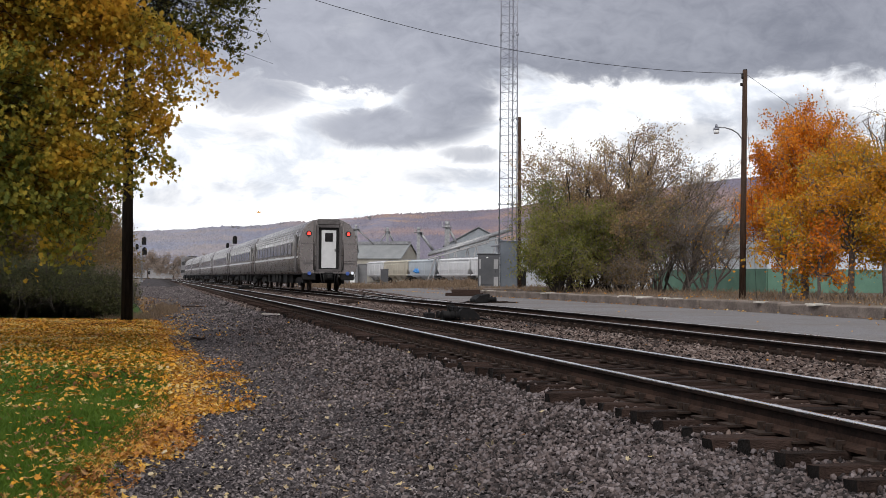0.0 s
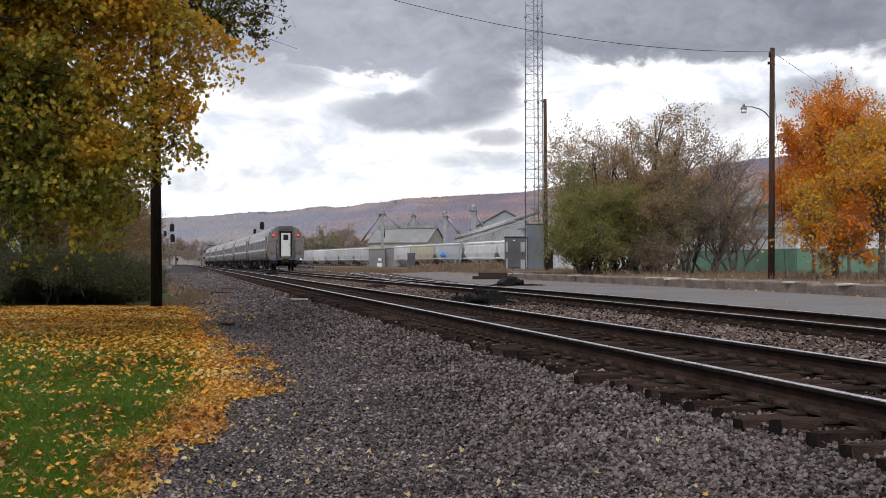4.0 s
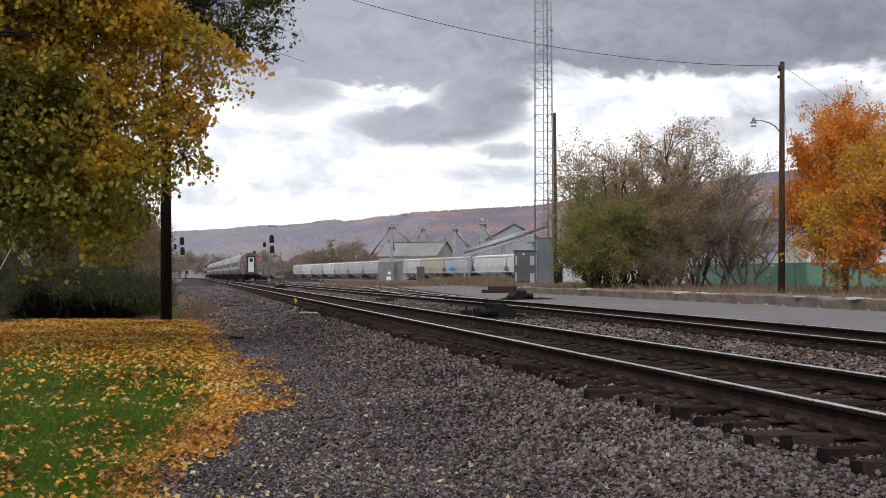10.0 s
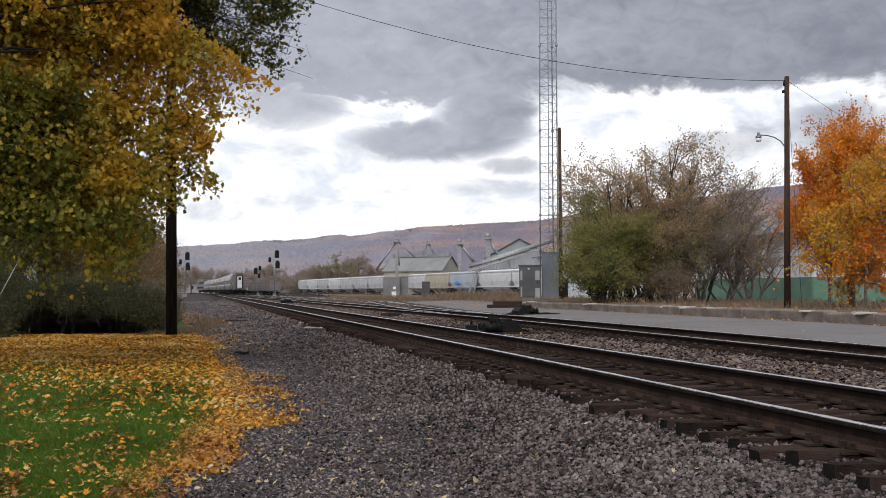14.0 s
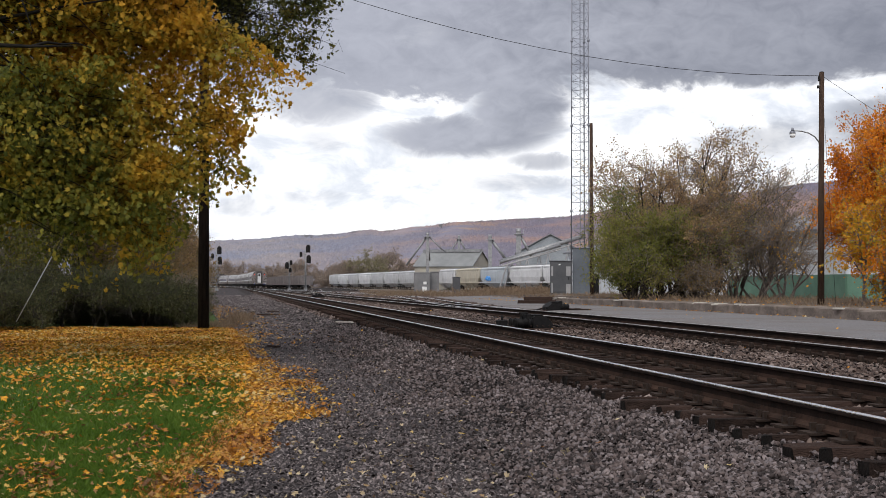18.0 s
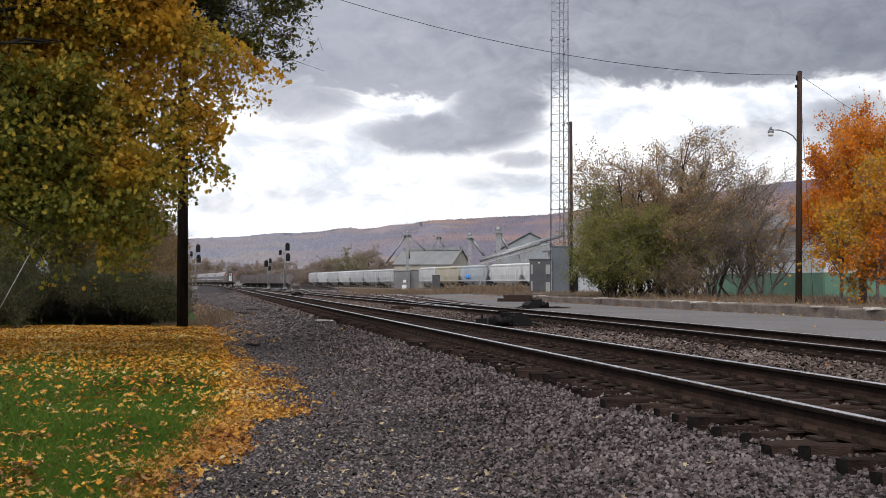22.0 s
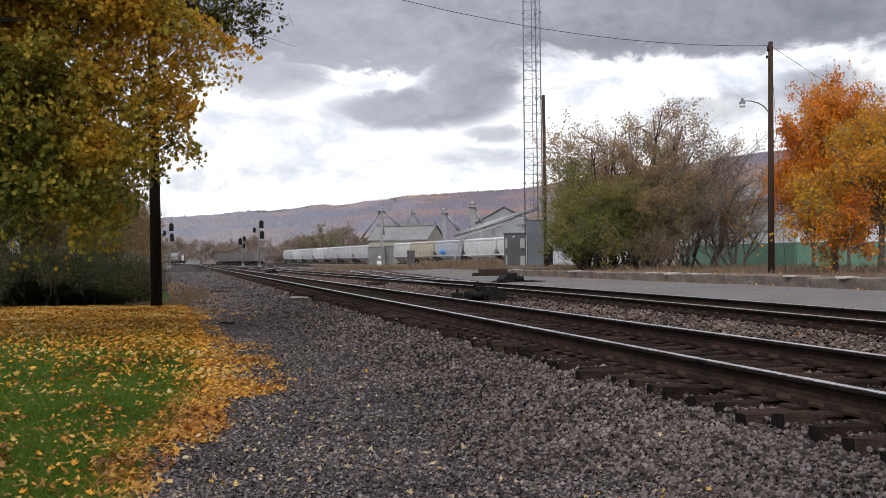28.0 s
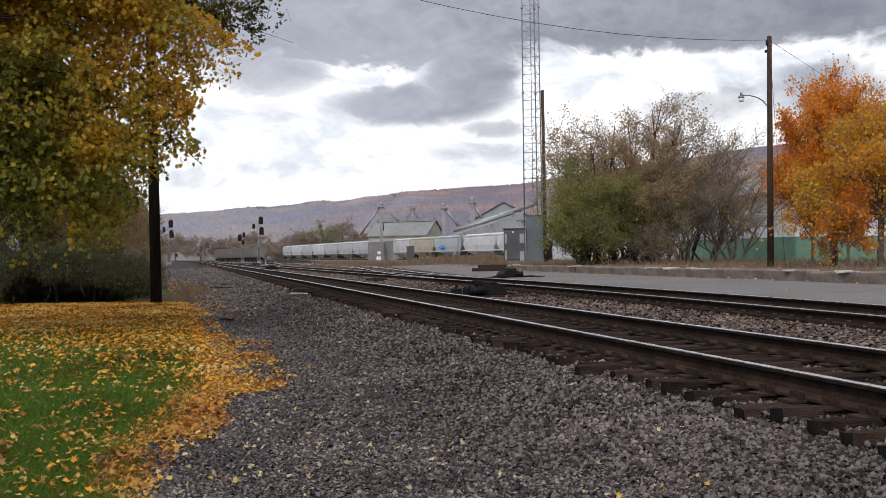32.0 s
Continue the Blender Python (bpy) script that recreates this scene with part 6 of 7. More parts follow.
# the great maple that overhangs the lawn
def make_maple():
    bx, by = -7.6, 20.5

    def reach(z):
        """How far the crown hangs out over the path at each height, some 22 m off."""
        return np.interp(z, (1.6, 2.3, 2.8, 3.05, 3.3, 3.6, 3.9, 4.2, 4.6, 4.9, 5.3, 5.7, 6.2, 6.8, 9.0), (-1.0, -0.8, -0.35, 0.35, 0.55, 0.25, 0.25, 0.6, 1.2, 1.45, 1.12, 0.5, -0.2, -0.5, -0.7))

    def inside(p, grace):
        wob = np.array([noise.noise(Vector(q) * 1.7 + Vector((0, 7.3, 0))) for q in p]) * 0.28
        return (p[:, 0] + bx) * 22 / (p[:, 1] + by) < reach(p[:, 2] + 0.08) + wob - grace

    limbs = []
    for k in range(225):
        z = rng.uniform(1.9, 8.3)
        y = rng.uniform(18.0, 23.4)
        edge = float(reach(z)) * y / 22
        x = edge - 0.15 - (4.4 + edge) * rng.uniform(0, 1) ** 1.75
        if x > -3.2 or k % 2:
            y = max(y, 18.6 + 0.6 * (x + 3))
            limbs.append(((0.0, 0.0, float(np.clip(z * 0.75, 2.4, 6.0))), (x - bx, y - by, z), 0.014 if x > -1.2 else 0.024))
    # heavy dark boughs that reach out in front of the leaves
    heavy = []
    for end, r in (((-2.15, 17.6, 4.9), 0.11), ((-1.5, 18.0, 6.15), 0.1), ((-0.75, 18.6, 5.95), 0.06)):
        main = bough((0, 0, 4.4), (end[0] - bx, end[1] - by, end[2] - 0.08), r, 0.06, 7)
        main = [(p, r * (1.0 - 0.97 * (i / 7) ** 1.3)) for i, (p, _) in enumerate(main)]
        heavy.append(main)
        for i in (4, 5, 6):
            p0 = main[i][0]
            heavy.append(bough(p0, p0 + np.array((rng.uniform(0.3, 1.1), rng.uniform(-0.3, 0.5), rng.uniform(-0.7, 0.25))), r * 0.25, 0.08, 4))

    def thin(p):
        """Gaps of sky towards the crown's outer edge, hollows of shade within."""
        gap = np.array([noise.noise(Vector(q) * 1.1) for q in p])
        hole = np.array([noise.noise(Vector(q) * 0.55 + Vector((4.1, 0, 2.2))) for q in p])
        edge = np.interp(p[:, 0] + bx, (-2.2, 0.4), (0.0, 1.0))
        return rng.uniform(0, 1, len(p)) < np.clip(1.0 - np.clip(gap * 1.0, 0, 0.45) - np.clip(hole * 2 - 0.7, 0, 0.3) - edge * gap * 0.7, 0.1, 1.0)
    for k in range(10):
        a = rng.uniform(0.8, 4.4)
        limbs.append(((0, 0, rng.uniform(5, 7)), (4.5 * math.cos(a) * rng.uniform(0.5, 1), 4.0 * math.sin(a) * rng.uniform(0.5, 1), rng.uniform(7.0, 12.5)), 0.08))
    grow("maple_tree", (bx, by, 0.08), "large maple with green and golden autumn leaves over the lawn", limbs, 22, 0.7, 34, 0.116, M_MAPLE, M_LIMB, (7.5, 0.34), spread=0.17, droop=0.02, thin=thin, blade=(PALM_V, PALM_F), fine=0.36, bend=0.17, inside=inside, bare_limbs=heavy)


make_maple()


def make_back_maple():
    """A greener maple added behind, one bough of which hangs out against the sky, its leaf colour darkened as if
    backlit.
    """
    bx, by = -6.6, 27.5
    limbs = []
    for k in range(50):
        x = -0.4 + 3.2 * rng.uniform(0, 1) ** 0.7
        z = rng.uniform(6.35, 8.9)
        limbs.append(((0, 0, rng.uniform(5.0, 6.5)), (x - bx, rng.uniform(-2.0, 0.0), z), 0.018))
    for k in range(16):
        a = rng.uniform(1.0, 5.4)
        limbs.append(((0, 0, rng.uniform(4, 7)), (4.5 * math.cos(a) * rng.uniform(0.5, 1), 4.0 * math.sin(a), rng.uniform(5, 11.5)), 0.08))

    def inside(p, grace):
        wob = np.array([noise.noise(Vector(q) * 1.5) for q in p])
        x, z = (p[:, 0] + bx) * 26 / (p[:, 1] + by), p[:, 2] * 26 / (p[:, 1] + by)
        floor = np.interp(x, (-2.0, 0.3, 1.1, 1.9, 2.3, 2.8), (4.8, 5.5, 6.05, 6.1, 6.5, 7.3))
        return (z > floor + wob * 0.3 + grace) & (x < 2.62 + wob * 0.25 - grace)

    def thin(p):
        gap = np.array([noise.noise(Vector(q) * 1.3) for q in p])
        return rng.uniform(0, 1, len(p)) < np.clip(0.36 - gap * 1.6, 0.03, 1.0)
    grow("maple_tree", (bx, by, 0.08), "green maple, leaves darkened as if backlit, with a bough against the sky", limbs, 18, 0.7, 36, 0.118, M_MAPLE_BACKLIT, M_LIMB, (8.0, 0.28), spread=0.17, droop=0.1, thin=thin, blade=(PALM_V, PALM_F), fine=0.6, inside=inside)


make_back_maple()


def make_left_woods():
    spots = ((-3.4, 44, 7.5, 3.2, M_MAPLE_GREEN), (-7.5, 42, 9.0, 3.6, M_MAPLE_GREEN), (-2.9, 58, 8.0, 2.8, M_MAPLE_GREEN), (-6.5, 60, 9.5, 3.8, M_MAPLE_GREEN), (-3.0, 74, 8.5, 2.6, M_BROWNLEAF),
             (-7.0, 80, 10.0, 4.0, M_SCRUB), (-3.6, 96, 9.0, 2.8, M_BROWNLEAF), (-4.6, 120, 9.5, 3.2, M_BROWNLEAF), (-9, 110, 11, 4.2, M_SCRUB), (-5.6, 150, 9.5, 3.6, M_SCRUB), (-12.0, 46, 9.5, 4.0, M_MAPLE_GREEN))
    for x, y, h, w, m in spots:
        x -= 1.2 + y * 0.012
        grow("tree", (x, y, 0.2), "leafy autumn tree in the thicket behind the lawn", round_limbs(20, h * 0.55, (0, 0, h * 0.52), (w, w, h * 0.48), 0.06, -0.9), 14, 1.2, 36, 0.13 if y < 70 else 0.19, m, M_BARK_GREY, (h * 0.6, 0.14), group="thicket trees", blade=(KITE_V, NEEDLE_F))


make_left_woods()


def make_thicket_edge():
    """Faded low trees that close the gap between the maple and the pole."""
    for x, y, h, w, m in ((-2.75, 45.0, 6.2, 1.35, M_OLIVE), (-3.5, 42.5, 6.8, 1.6, M_OLIVE), (-2.9, 50.0, 6.6, 1.45, M_OLIVE), (-2.25, 47.5, 3.6, 0.95, M_BROWNLEAF), (-4.3, 44.0, 7.2, 1.8, M_MAPLE_GREEN), (-1.85, 56.0, 4.3, 1.15, M_OLIVE), (-2.3, 41.5, 2.6, 0.95, M_OLIVE), (-5.4, 43.0, 6.8, 1.7, M_MAPLE_GREEN), (-6.6, 41.8, 7.2, 1.9, M_MAPLE_GREEN), (-8.0, 41.5, 7.4, 2.0, M_MAPLE_GREEN), (-7.3, 38.6, 4.2, 1.5, M_MAPLE_GREEN)):
        grow("thicket_tree", (x, y, 0.1), "slim tree in faded olive and brown leaf behind the pole" if m is not M_MAPLE_GREEN else "dark leafy tree in the thicket behind the evergreen shrubs", round_limbs(26, h * 0.5, (0, 0, h * 0.5), (w, w, h * 0.5), 0.03, -0.95), 13, 0.75, 36, 0.085, m, M_BARK_GREY, (h * 0.6, 0.07), group="thicket trees", fine=0.6, blade=(KITE_V, NEEDLE_F))


make_thicket_edge()


def make_hedge():
    """Low dark evergreen shrubs whose boughs arch over and leave a dark hollow beneath."""
    rows = ((-10.5, 34.0, 2.1, 2.2, 0), (-8.3, 34.6, 1.9, 2.0, 0), (-6.3, 33.9, 1.35, 1.5, 0), (-6.6, 36.6, 1.6, 2.3, 0), (-5.0, 37.2, 1.9, 2.0, 1), (-3.7, 37.5, 1.9, 1.8, 1), (-2.6, 37.6, 1.6, 1.55, 1), (-1.75, 37.4, 1.0, 1.25, 1), (-4.2, 38.6, 1.6, 2.1, 0), (-2.6, 39.4, 1.5, 1.9, 0))
    for x, y, w, h, hollow in rows:
        limbs = []
        for j in range(26):
            a = rng.uniform(0, 6.28)
            rr = rng.uniform(0.35, 1.05)
            limbs.append(((0, 0, 0.3), (w * rr * math.cos(a), w * rr * math.sin(a), h * rng.uniform(0.35, 0.9) * (1.15 - 0.45 * rr)), 0.022))

        def thin(p, x=x, y=y):
            wx = p[:, 0] + x
            roof = np.interp(wx, (-5.4, -4.6, -3.2, -1.9, -1.3), (0.1, 0.95, 0.8, 0.42, 0.1)) * rng.uniform(0.7, 1.15, len(p))
            return (p[:, 2] > roof) | (p[:, 1] + y > 38.6)
        grow("evergreen_shrub", (x, y, 0.05), "low dark evergreen shrub with drooping feathery boughs", limbs, 15, 0.55, 50, 0.095, M_HEDGE, M_BARK, (0.45, 0.06), "shrub", "evergreen shrubs at the lawn's end", 0.55, 0.3, thin=thin if hollow else None, blade=(NEEDLE_V, NEEDLE_F), bend=0.3)
    for x in (-6.2, -5.2, -4.3, -3.4, -2.5, -1.7):
        limbs = [((0, 0, 0.1), (0.9 * math.cos(k * 2.4), 0.7 * math.sin(k * 2.4), rng.uniform(0.05, 1.2)), 0.02) for k in range(20)]
        grow("evergreen_shrub", (x, 40.2 + rng.uniform(-0.3, 0.3), 0.05), "dense low evergreen shrub in deep shade", limbs, 14, 0.5, 60, 0.1, M_HEDGE, M_BARK, (0.4, 0.05), "shrub", "evergreen shrubs at the lawn's end", 0.4, 0.35, blade=(NEEDLE_V, NEEDLE_F))
    limbs = [((0, 0, 0), (0.55 * math.cos(k * 2.4), 0.5 * math.sin(k * 2.4), rng.uniform(0.6, 1.6)), 0.015) for k in range(16)]
    grow("dry_shrub", (-1.15, 38.6, 0.05), "grey-brown half-dead shrub beside the pole", limbs, 14, 0.4, 20, 0.06, M_STRAW, M_BARK_GREY, (0.3, 0.04), "shrub", "", 0.0, 0.3, blade=(NEEDLE_V, NEEDLE_F))


make_hedge()


def make_right_scrub():
    rows = ((19.4, 61, 6.3, 1.4, M_SCRUB, 0.3, 20), (20.2, 62, 8.0, 1.8, M_BROWNLEAF, 0.25, 20), (21.1, 63, 10.0, 2.0, M_BROWNLEAF, 0.15, 34), (22.1, 62, 10.0, 2.1, M_BROWNLEAF, 0.15, 34), (23.2, 64, 9.5, 2.0, M_BROWNLEAF, 0.3, 24), (21.6, 61, 7.2, 1.8, M_BROWNLEAF, 0.15, 32),
            (24.3, 63, 8.6, 1.9, M_BROWNLEAF, 0.6, 9), (25.4, 62, 7.3, 1.8, M_OLIVE, 0.7, 9), (26.6, 61, 6.2, 1.6, M_GOLD, 0.8, 8), (19.7, 58, 4.4, 1.4, M_SCRUB, 0.05, 44), (20.6, 58.5, 5.0, 1.4, M_SCRUB, 0.08, 40), (21.7, 59.5, 4.8, 1.4, M_BROWNLEAF, 0.2, 28),
            (23.0, 60, 5.4, 1.4, M_OLIVE, 0.35, 24), (24.2, 60.5, 4.8, 1.4, M_SCRUB, 0.6, 14), (19.4, 58, 2.4, 0.9, M_SCRUB, 0.1, 32), (25.8, 60.5, 4.0, 1.3, M_OLIVE, 0.8, 8), (22.6, 58.8, 1.3, 0.8, M_OLIVE, 0.5, 14))
    for az, d, h, w, m, bare, leaves in rows:
        p = bearing(az + 0.45, d, 0.72)
        limbs = []
        n = 5
        for k in range(n):
            a = k * 6.28 / n + rng.uniform(-0.5, 0.5)
            rr = rng.uniform(0.35, 1.0)
            z = h * rng.uniform(0.72, 1.0) * (1.05 - 0.25 * rr)
            stem = bough((0.3 * math.cos(a), 0.3 * math.sin(a), -0.1), (w * rr * math.cos(a), w * rr * math.sin(a), z), (0.11 if bare < 0.5 else 0.065) if h > 6 else 0.045, 0.0, 6)
            for i in range(1, 6):
                stem[i] = (stem[i][0] + rng.normal(0, 0.26, 3) * (1, 1, 0.3), stem[i][1])
            limbs.append(stem)
            for _ in range(5 if bare < 0.45 else 6):
                i = int(rng.integers(1, 6))
                p0 = stem[i][0]
                b = a + rng.normal(0, 0.9)
                ln = (h - p0[2]) * rng.uniform(0.25, 0.6) + 0.5
                limbs.append((tuple(p0), (p0[0] + math.cos(b) * ln * 0.75, p0[1] + math.sin(b) * ln * 0.75, min(p0[2] + ln * rng.uniform(0.35, 0.95), h)), 0.03))
        grow("scrub_tree", p, "many-stemmed scrub tree, half bare, with sparse autumn leaves", limbs, 10 if bare < 0.45 else 17, 1.0, leaves, 0.105, m, M_BARK if bare < 0.5 else M_BARK_GREY, None, "tree", "scrub trees on the platform", -0.35, 0.18, stems=True, bare=bare, twig=M_TWIG, blade=(KITE_V, NEEDLE_F))


make_right_scrub()


def make_right_trees():
    p = bearing(31.6, 46, 0.74)
    grow("orange_maple", p, "maple in bright orange autumn leaf beside the lamp pole", round_limbs(92, 3.4, (0, 0, 4.35), (2.25, 2.25, 3.2), 0.04, -0.98), 20, 0.68, 42, 0.1, M_ORANGE, M_BARK_GREY, (5.5, 0.12), group="roadside maples", blade=(KITE_V, NEEDLE_F))
    p = bearing(33.6, 43, 0.74)
    grow("golden_maple", p, "low golden-green maple in front of the orange one", round_limbs(30, 2.6, (0, 0, 3.0), (2.1, 2.1, 2.5), 0.05, -0.9), 20, 0.85, 39, 0.1, M_GOLD, M_BARK_GREY, (3.2, 0.1), group="roadside maples", blade=(KITE_V, NEEDLE_F))
    p = bearing(36.2, 43, 0.74)
    grow("golden_maple", p, "golden-green maple at the platform's edge", round_limbs(30, 3.0, (0, 0, 3.6), (2.3, 2.3, 3.1), 0.05, -0.9), 20, 0.85, 39, 0.1, M_GOLD, M_BARK_GREY, (3.8, 0.1), group="roadside maples", blade=(KITE_V, NEEDLE_F))
    p = bearing(30.6, 42.5, 0.74)
    grow("sapling", p, "small gold-green sapling under the orange maple", round_limbs(14, 1.2, (0, 0, 1.9), (1.0, 1.0, 1.6), 0.03, -0.9), 10, 0.7, 20, 0.12, M_GOLD, M_BARK_GREY, (1.8, 0.05), group="roadside maples")
    p = bearing(32.2, 42.0, 0.74)
    grow("sapling", p, "slender orange sapling at the platform's edge", round_limbs(12, 1.0, (0, 0, 1.7), (0.9, 0.9, 1.5), 0.03, -0.9), 10, 0.7, 20, 0.11, M_ORANGE, M_BARK_GREY, (1.8, 0.05), group="roadside maples")
    p = bearing(35.2, 52, 0.74)
    grow("bare_tree", p, "tall bare tree behind the maples", round_limbs(16, 5, (0, 0, 5.8), (2.4, 2.4, 2.9), 0.06, -0.2), 10, 1.3, 4, 0.12, M_BROWNLEAF, M_BARK_GREY, (7.0, 0.12), bare=0.85, group="roadside maples")
    # woods in the middle distance, behind the freight cars, in haze-greyed leaf colours
    for az, d, h, w, m in ((6.9, 400, 15.5, 9.0, M_HAZED_GREEN), (7.9, 420, 13, 8, M_HAZED_LEAF), (6.0, 430, 10, 7, M_HAZED_LEAF), (9.0, 400, 12.5, 8, M_HAZED_LEAF), (5.8, 460, 10, 7, M_HAZED_LEAF), (4.6, 460, 8, 8, M_HAZED_LEAF), (3.4, 470, 11, 8, M_HAZED_LEAF), (2.2, 500, 10, 8, M_HAZED_LEAF), (1.0, 480, 10, 8, M_HAZED_LEAF),
                              (-0.2, 500, 11, 8, M_HAZED_LEAF), (-1.5, 470, 12, 8, M_HAZED_LEAF), (12, 420, 9, 8, M_HAZED_LEAF), (0.4, 700, 14, 12, M_HAZED_LEAF), (3.0, 720, 14, 12, M_HAZED_LEAF), (5.0, 440, 5, 5, M_HAZED_LEAF)):
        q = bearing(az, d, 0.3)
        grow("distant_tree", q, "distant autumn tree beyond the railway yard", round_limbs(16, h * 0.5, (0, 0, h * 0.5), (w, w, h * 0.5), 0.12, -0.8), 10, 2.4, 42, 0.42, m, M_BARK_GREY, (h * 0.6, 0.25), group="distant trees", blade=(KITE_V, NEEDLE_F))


make_right_trees()


# ---- weeds, grass, stones and fallen leaves ----
def blades(name, x, y, z, high, wide, material, lean=0.35, label="", category="grass"):
    """Grass blades: two-triangle slivers, bent over."""
    n = len(x)
    a = rng.uniform(0, 6.28, n)
    dx, dy = np.cos(a) * wide / 2, np.sin(a) * wide / 2
    lx, ly = rng.normal(0, lean, n) * high, rng.normal(0, lean, n) * high
    p = np.stack([x, y, z], 1)
    v = np.stack([p + np.stack([dx, dy, 0 * x], 1), p - np.stack([dx, dy, 0 * x], 1), p + np.stack([lx * 0.4 - dx * 0.7, ly * 0.4 - dy * 0.7, high * 0.6], 1), p + np.stack([lx, ly, high], 1)], 1)
    f = np.array([(0, 2, 1), (0, 3, 2)])[None] + (np.arange(n) * 4)[:, None, None]
    ob = from_arrays(name, v.reshape(-1, 3), f.reshape(-1, 3), material)
    return tagged(ob, label, category, kind="stuff")


def near_y(n, y0, y1, power=2.0):
    """More of them near the standpoint, as the eye sees them."""
    u = rng.uniform(0, 1, n)
    return 1.0 / (1 / y0 + (1 / y1 - 1 / y0) * u) if power > 1.5 else y0 + (y1 - y0) * u


def make_lawn():
    n = 150000
    y = near_y(n, 5.2, 36)
    x = lawn_edge(y) - np.abs(rng.exponential(1.0, n)) * (0.35 + y * 0.13) + rng.normal(0, 0.08, n)
    keep = (x > -0.3 * y - 1) & (x > -12)
    x, y = x[keep], y[keep]
    h = rng.uniform(0.03, 0.075, len(x)) * (1 + y * 0.012)
    blades("lawn_grass", x, y, height(x, y) - 0.005, h, rng.uniform(0.004, 0.007, len(x)) * (1 + y * 0.05), M_GRASS, 0.4, "short green lawn grass")


def make_litter():
    ps, ss = [], []

    def add(x, y, size, lift=0.012):
        ps.append(np.stack([x, y, height(x, y) + lift + rng.uniform(0, 0.03, len(x))], 1))
        ss.append(size)
    # thick carpet at the lawn's end, thinning towards the standpoint
    n = 52000
    y = 11 + (35.5 - 11) * rng.beta(1.9, 1.0, n)
    x = lawn_edge(y) + 0.25 - rng.uniform(0, 1, n) * (4 + y * 0.28)
    patch = np.array([noise.noise(Vector((a * 0.9, b * 0.5, 1.3))) for a, b in zip(x, y)])
    by_edge = np.interp(x - lawn_edge(y), (-2.6, -0.3), (0.0, 8.5))
    keep = rng.uniform(0, 1, n) < np.interp(y + by_edge + patch * 5, (13, 17, 21, 25, 29), (0.05, 0.2, 0.5, 0.9, 1.0))
    add(x[keep], y[keep], rng.uniform(0.065, 0.11, keep.sum()), 0.035)
    p, s = np.concatenate(ps), np.concatenate(ss)
    ps.clear()
    ss.clear()
    tagged(scatter("leaf_carpet", p, s, M_LITTER, flat=0.42, squash=0.6, jitter=0.04), "thick carpet of golden fallen leaves at the lawn's end", "leaves", kind="stuff")
    # scattered over the nearer lawn, in small heaps
    n = 30000
    y = near_y(n, 5.2, 24)
    x = lawn_edge(y) - rng.uniform(0, 1, n) * (1.5 + y * 0.32)
    heap = np.array([noise.noise(Vector((a * 2.6, b * 1.5, 3.3))) + 0.4 * noise.noise(Vector((a * 7, b * 4, 9.1))) for a, b in zip(x, y)])
    keep = rng.uniform(0, 1, n) < np.clip((heap - 0.1) * 2.6, 0.1, 0.95)
    add(x[keep], y[keep], rng.uniform(0.04, 0.085, keep.sum()), 0.045)
    p, s = np.concatenate(ps), np.concatenate(ss)
    ps.clear()
    ss.clear()
    tan = rng.uniform(0, 1, len(p)) < 0.5
    tagged(scatter("lawn_leaves", p[tan], s[tan], M_TANLEAF, STAR_V, STAR_F, flat=0.5, squash=0.5, jitter=0.07), "curled tan and brown fallen leaves scattered on the lawn", "leaves", kind="stuff")
    ps.append(p[~tan])
    ss.append(s[~tan])
    # the drift along the lawn's edge and out over the path
    n = 26000
    y = near_y(n, 5.4, 36)
    u = rng.uniform(0, 1, n)
    x = lawn_edge(y) - 0.12 + (drift_edge(y) - lawn_edge(y) + 0.12) * u + rng.normal(0, 0.05, n)
    bald = np.array([noise.noise(Vector((a * 1.6, b * 0.8, 5.7))) + 0.5 * noise.noise(Vector((a * 5, b * 3, 2.2))) for a, b in zip(x, y)])
    keep = rng.uniform(0, 1, n) < np.clip(1.0 - u ** 2 * 0.75 - bald * 0.95 - np.interp(y, (8, 12), (0.3, 0.0)), 0.08, 1.0)
    x, y, n = x[keep], y[keep], int(keep.sum())
    brown = rng.uniform(0, 1, n) < np.interp(y, (7, 9, 12, 16, 24), (0.85, 0.7, 0.45, 0.3, 0.2))
    add(x[~brown], y[~brown], rng.uniform(0.05, 0.09, (~brown).sum()))
    xb, yb = x[brown], y[brown]
    pb = np.stack([xb, yb, height(xb, yb) + 0.012 + rng.uniform(0, 0.035, len(xb))], 1)
    tagged(scatter("edge_leaves", pb, rng.uniform(0.045, 0.09, len(xb)), M_RUSTLEAF, STAR_V, STAR_F, flat=0.5, squash=0.5, jitter=0.07), "brown curled leaves drifted along the lawn's edge", "leaves", kind="stuff")
    # single leaves on the path and the ballast
    n = 760
    y = near_y(n, 5.2, 60)
    x = lawn_edge(y) + 0.2 + rng.beta(1, 2.6, n) * 3.6
    pb = np.stack([x, y, height(x, y) + 0.03 + rng.uniform(0, 0.02, n)], 1)
    tagged(scatter("path_leaves", pb, rng.uniform(0.035, 0.075, n), M_PALELEAF, STAR_V, STAR_F, flat=0.5, squash=0.5, jitter=0.07), "pale dried leaves lying on the gravel path", "leaves", kind="stuff")
    n = 900
    y = rng.uniform(26, 75, n)
    x = lawn_edge(y) + rng.beta(0.9, 3.0, n) * 3.2
    add(x, y, rng.uniform(0.06, 0.11, n), 0.03)
    n = 110
    x, y = rng.uniform(2.4, 16, n), rng.uniform(6, 45, n)
    add(x, y, rng.uniform(0.05, 0.09, n), 0.05)
    # along the foot of the platform and on it
    n = 350
    y = rng.uniform(18, 80, n)
    x = 16.9 - np.abs(rng.normal(0, 0.25, n))
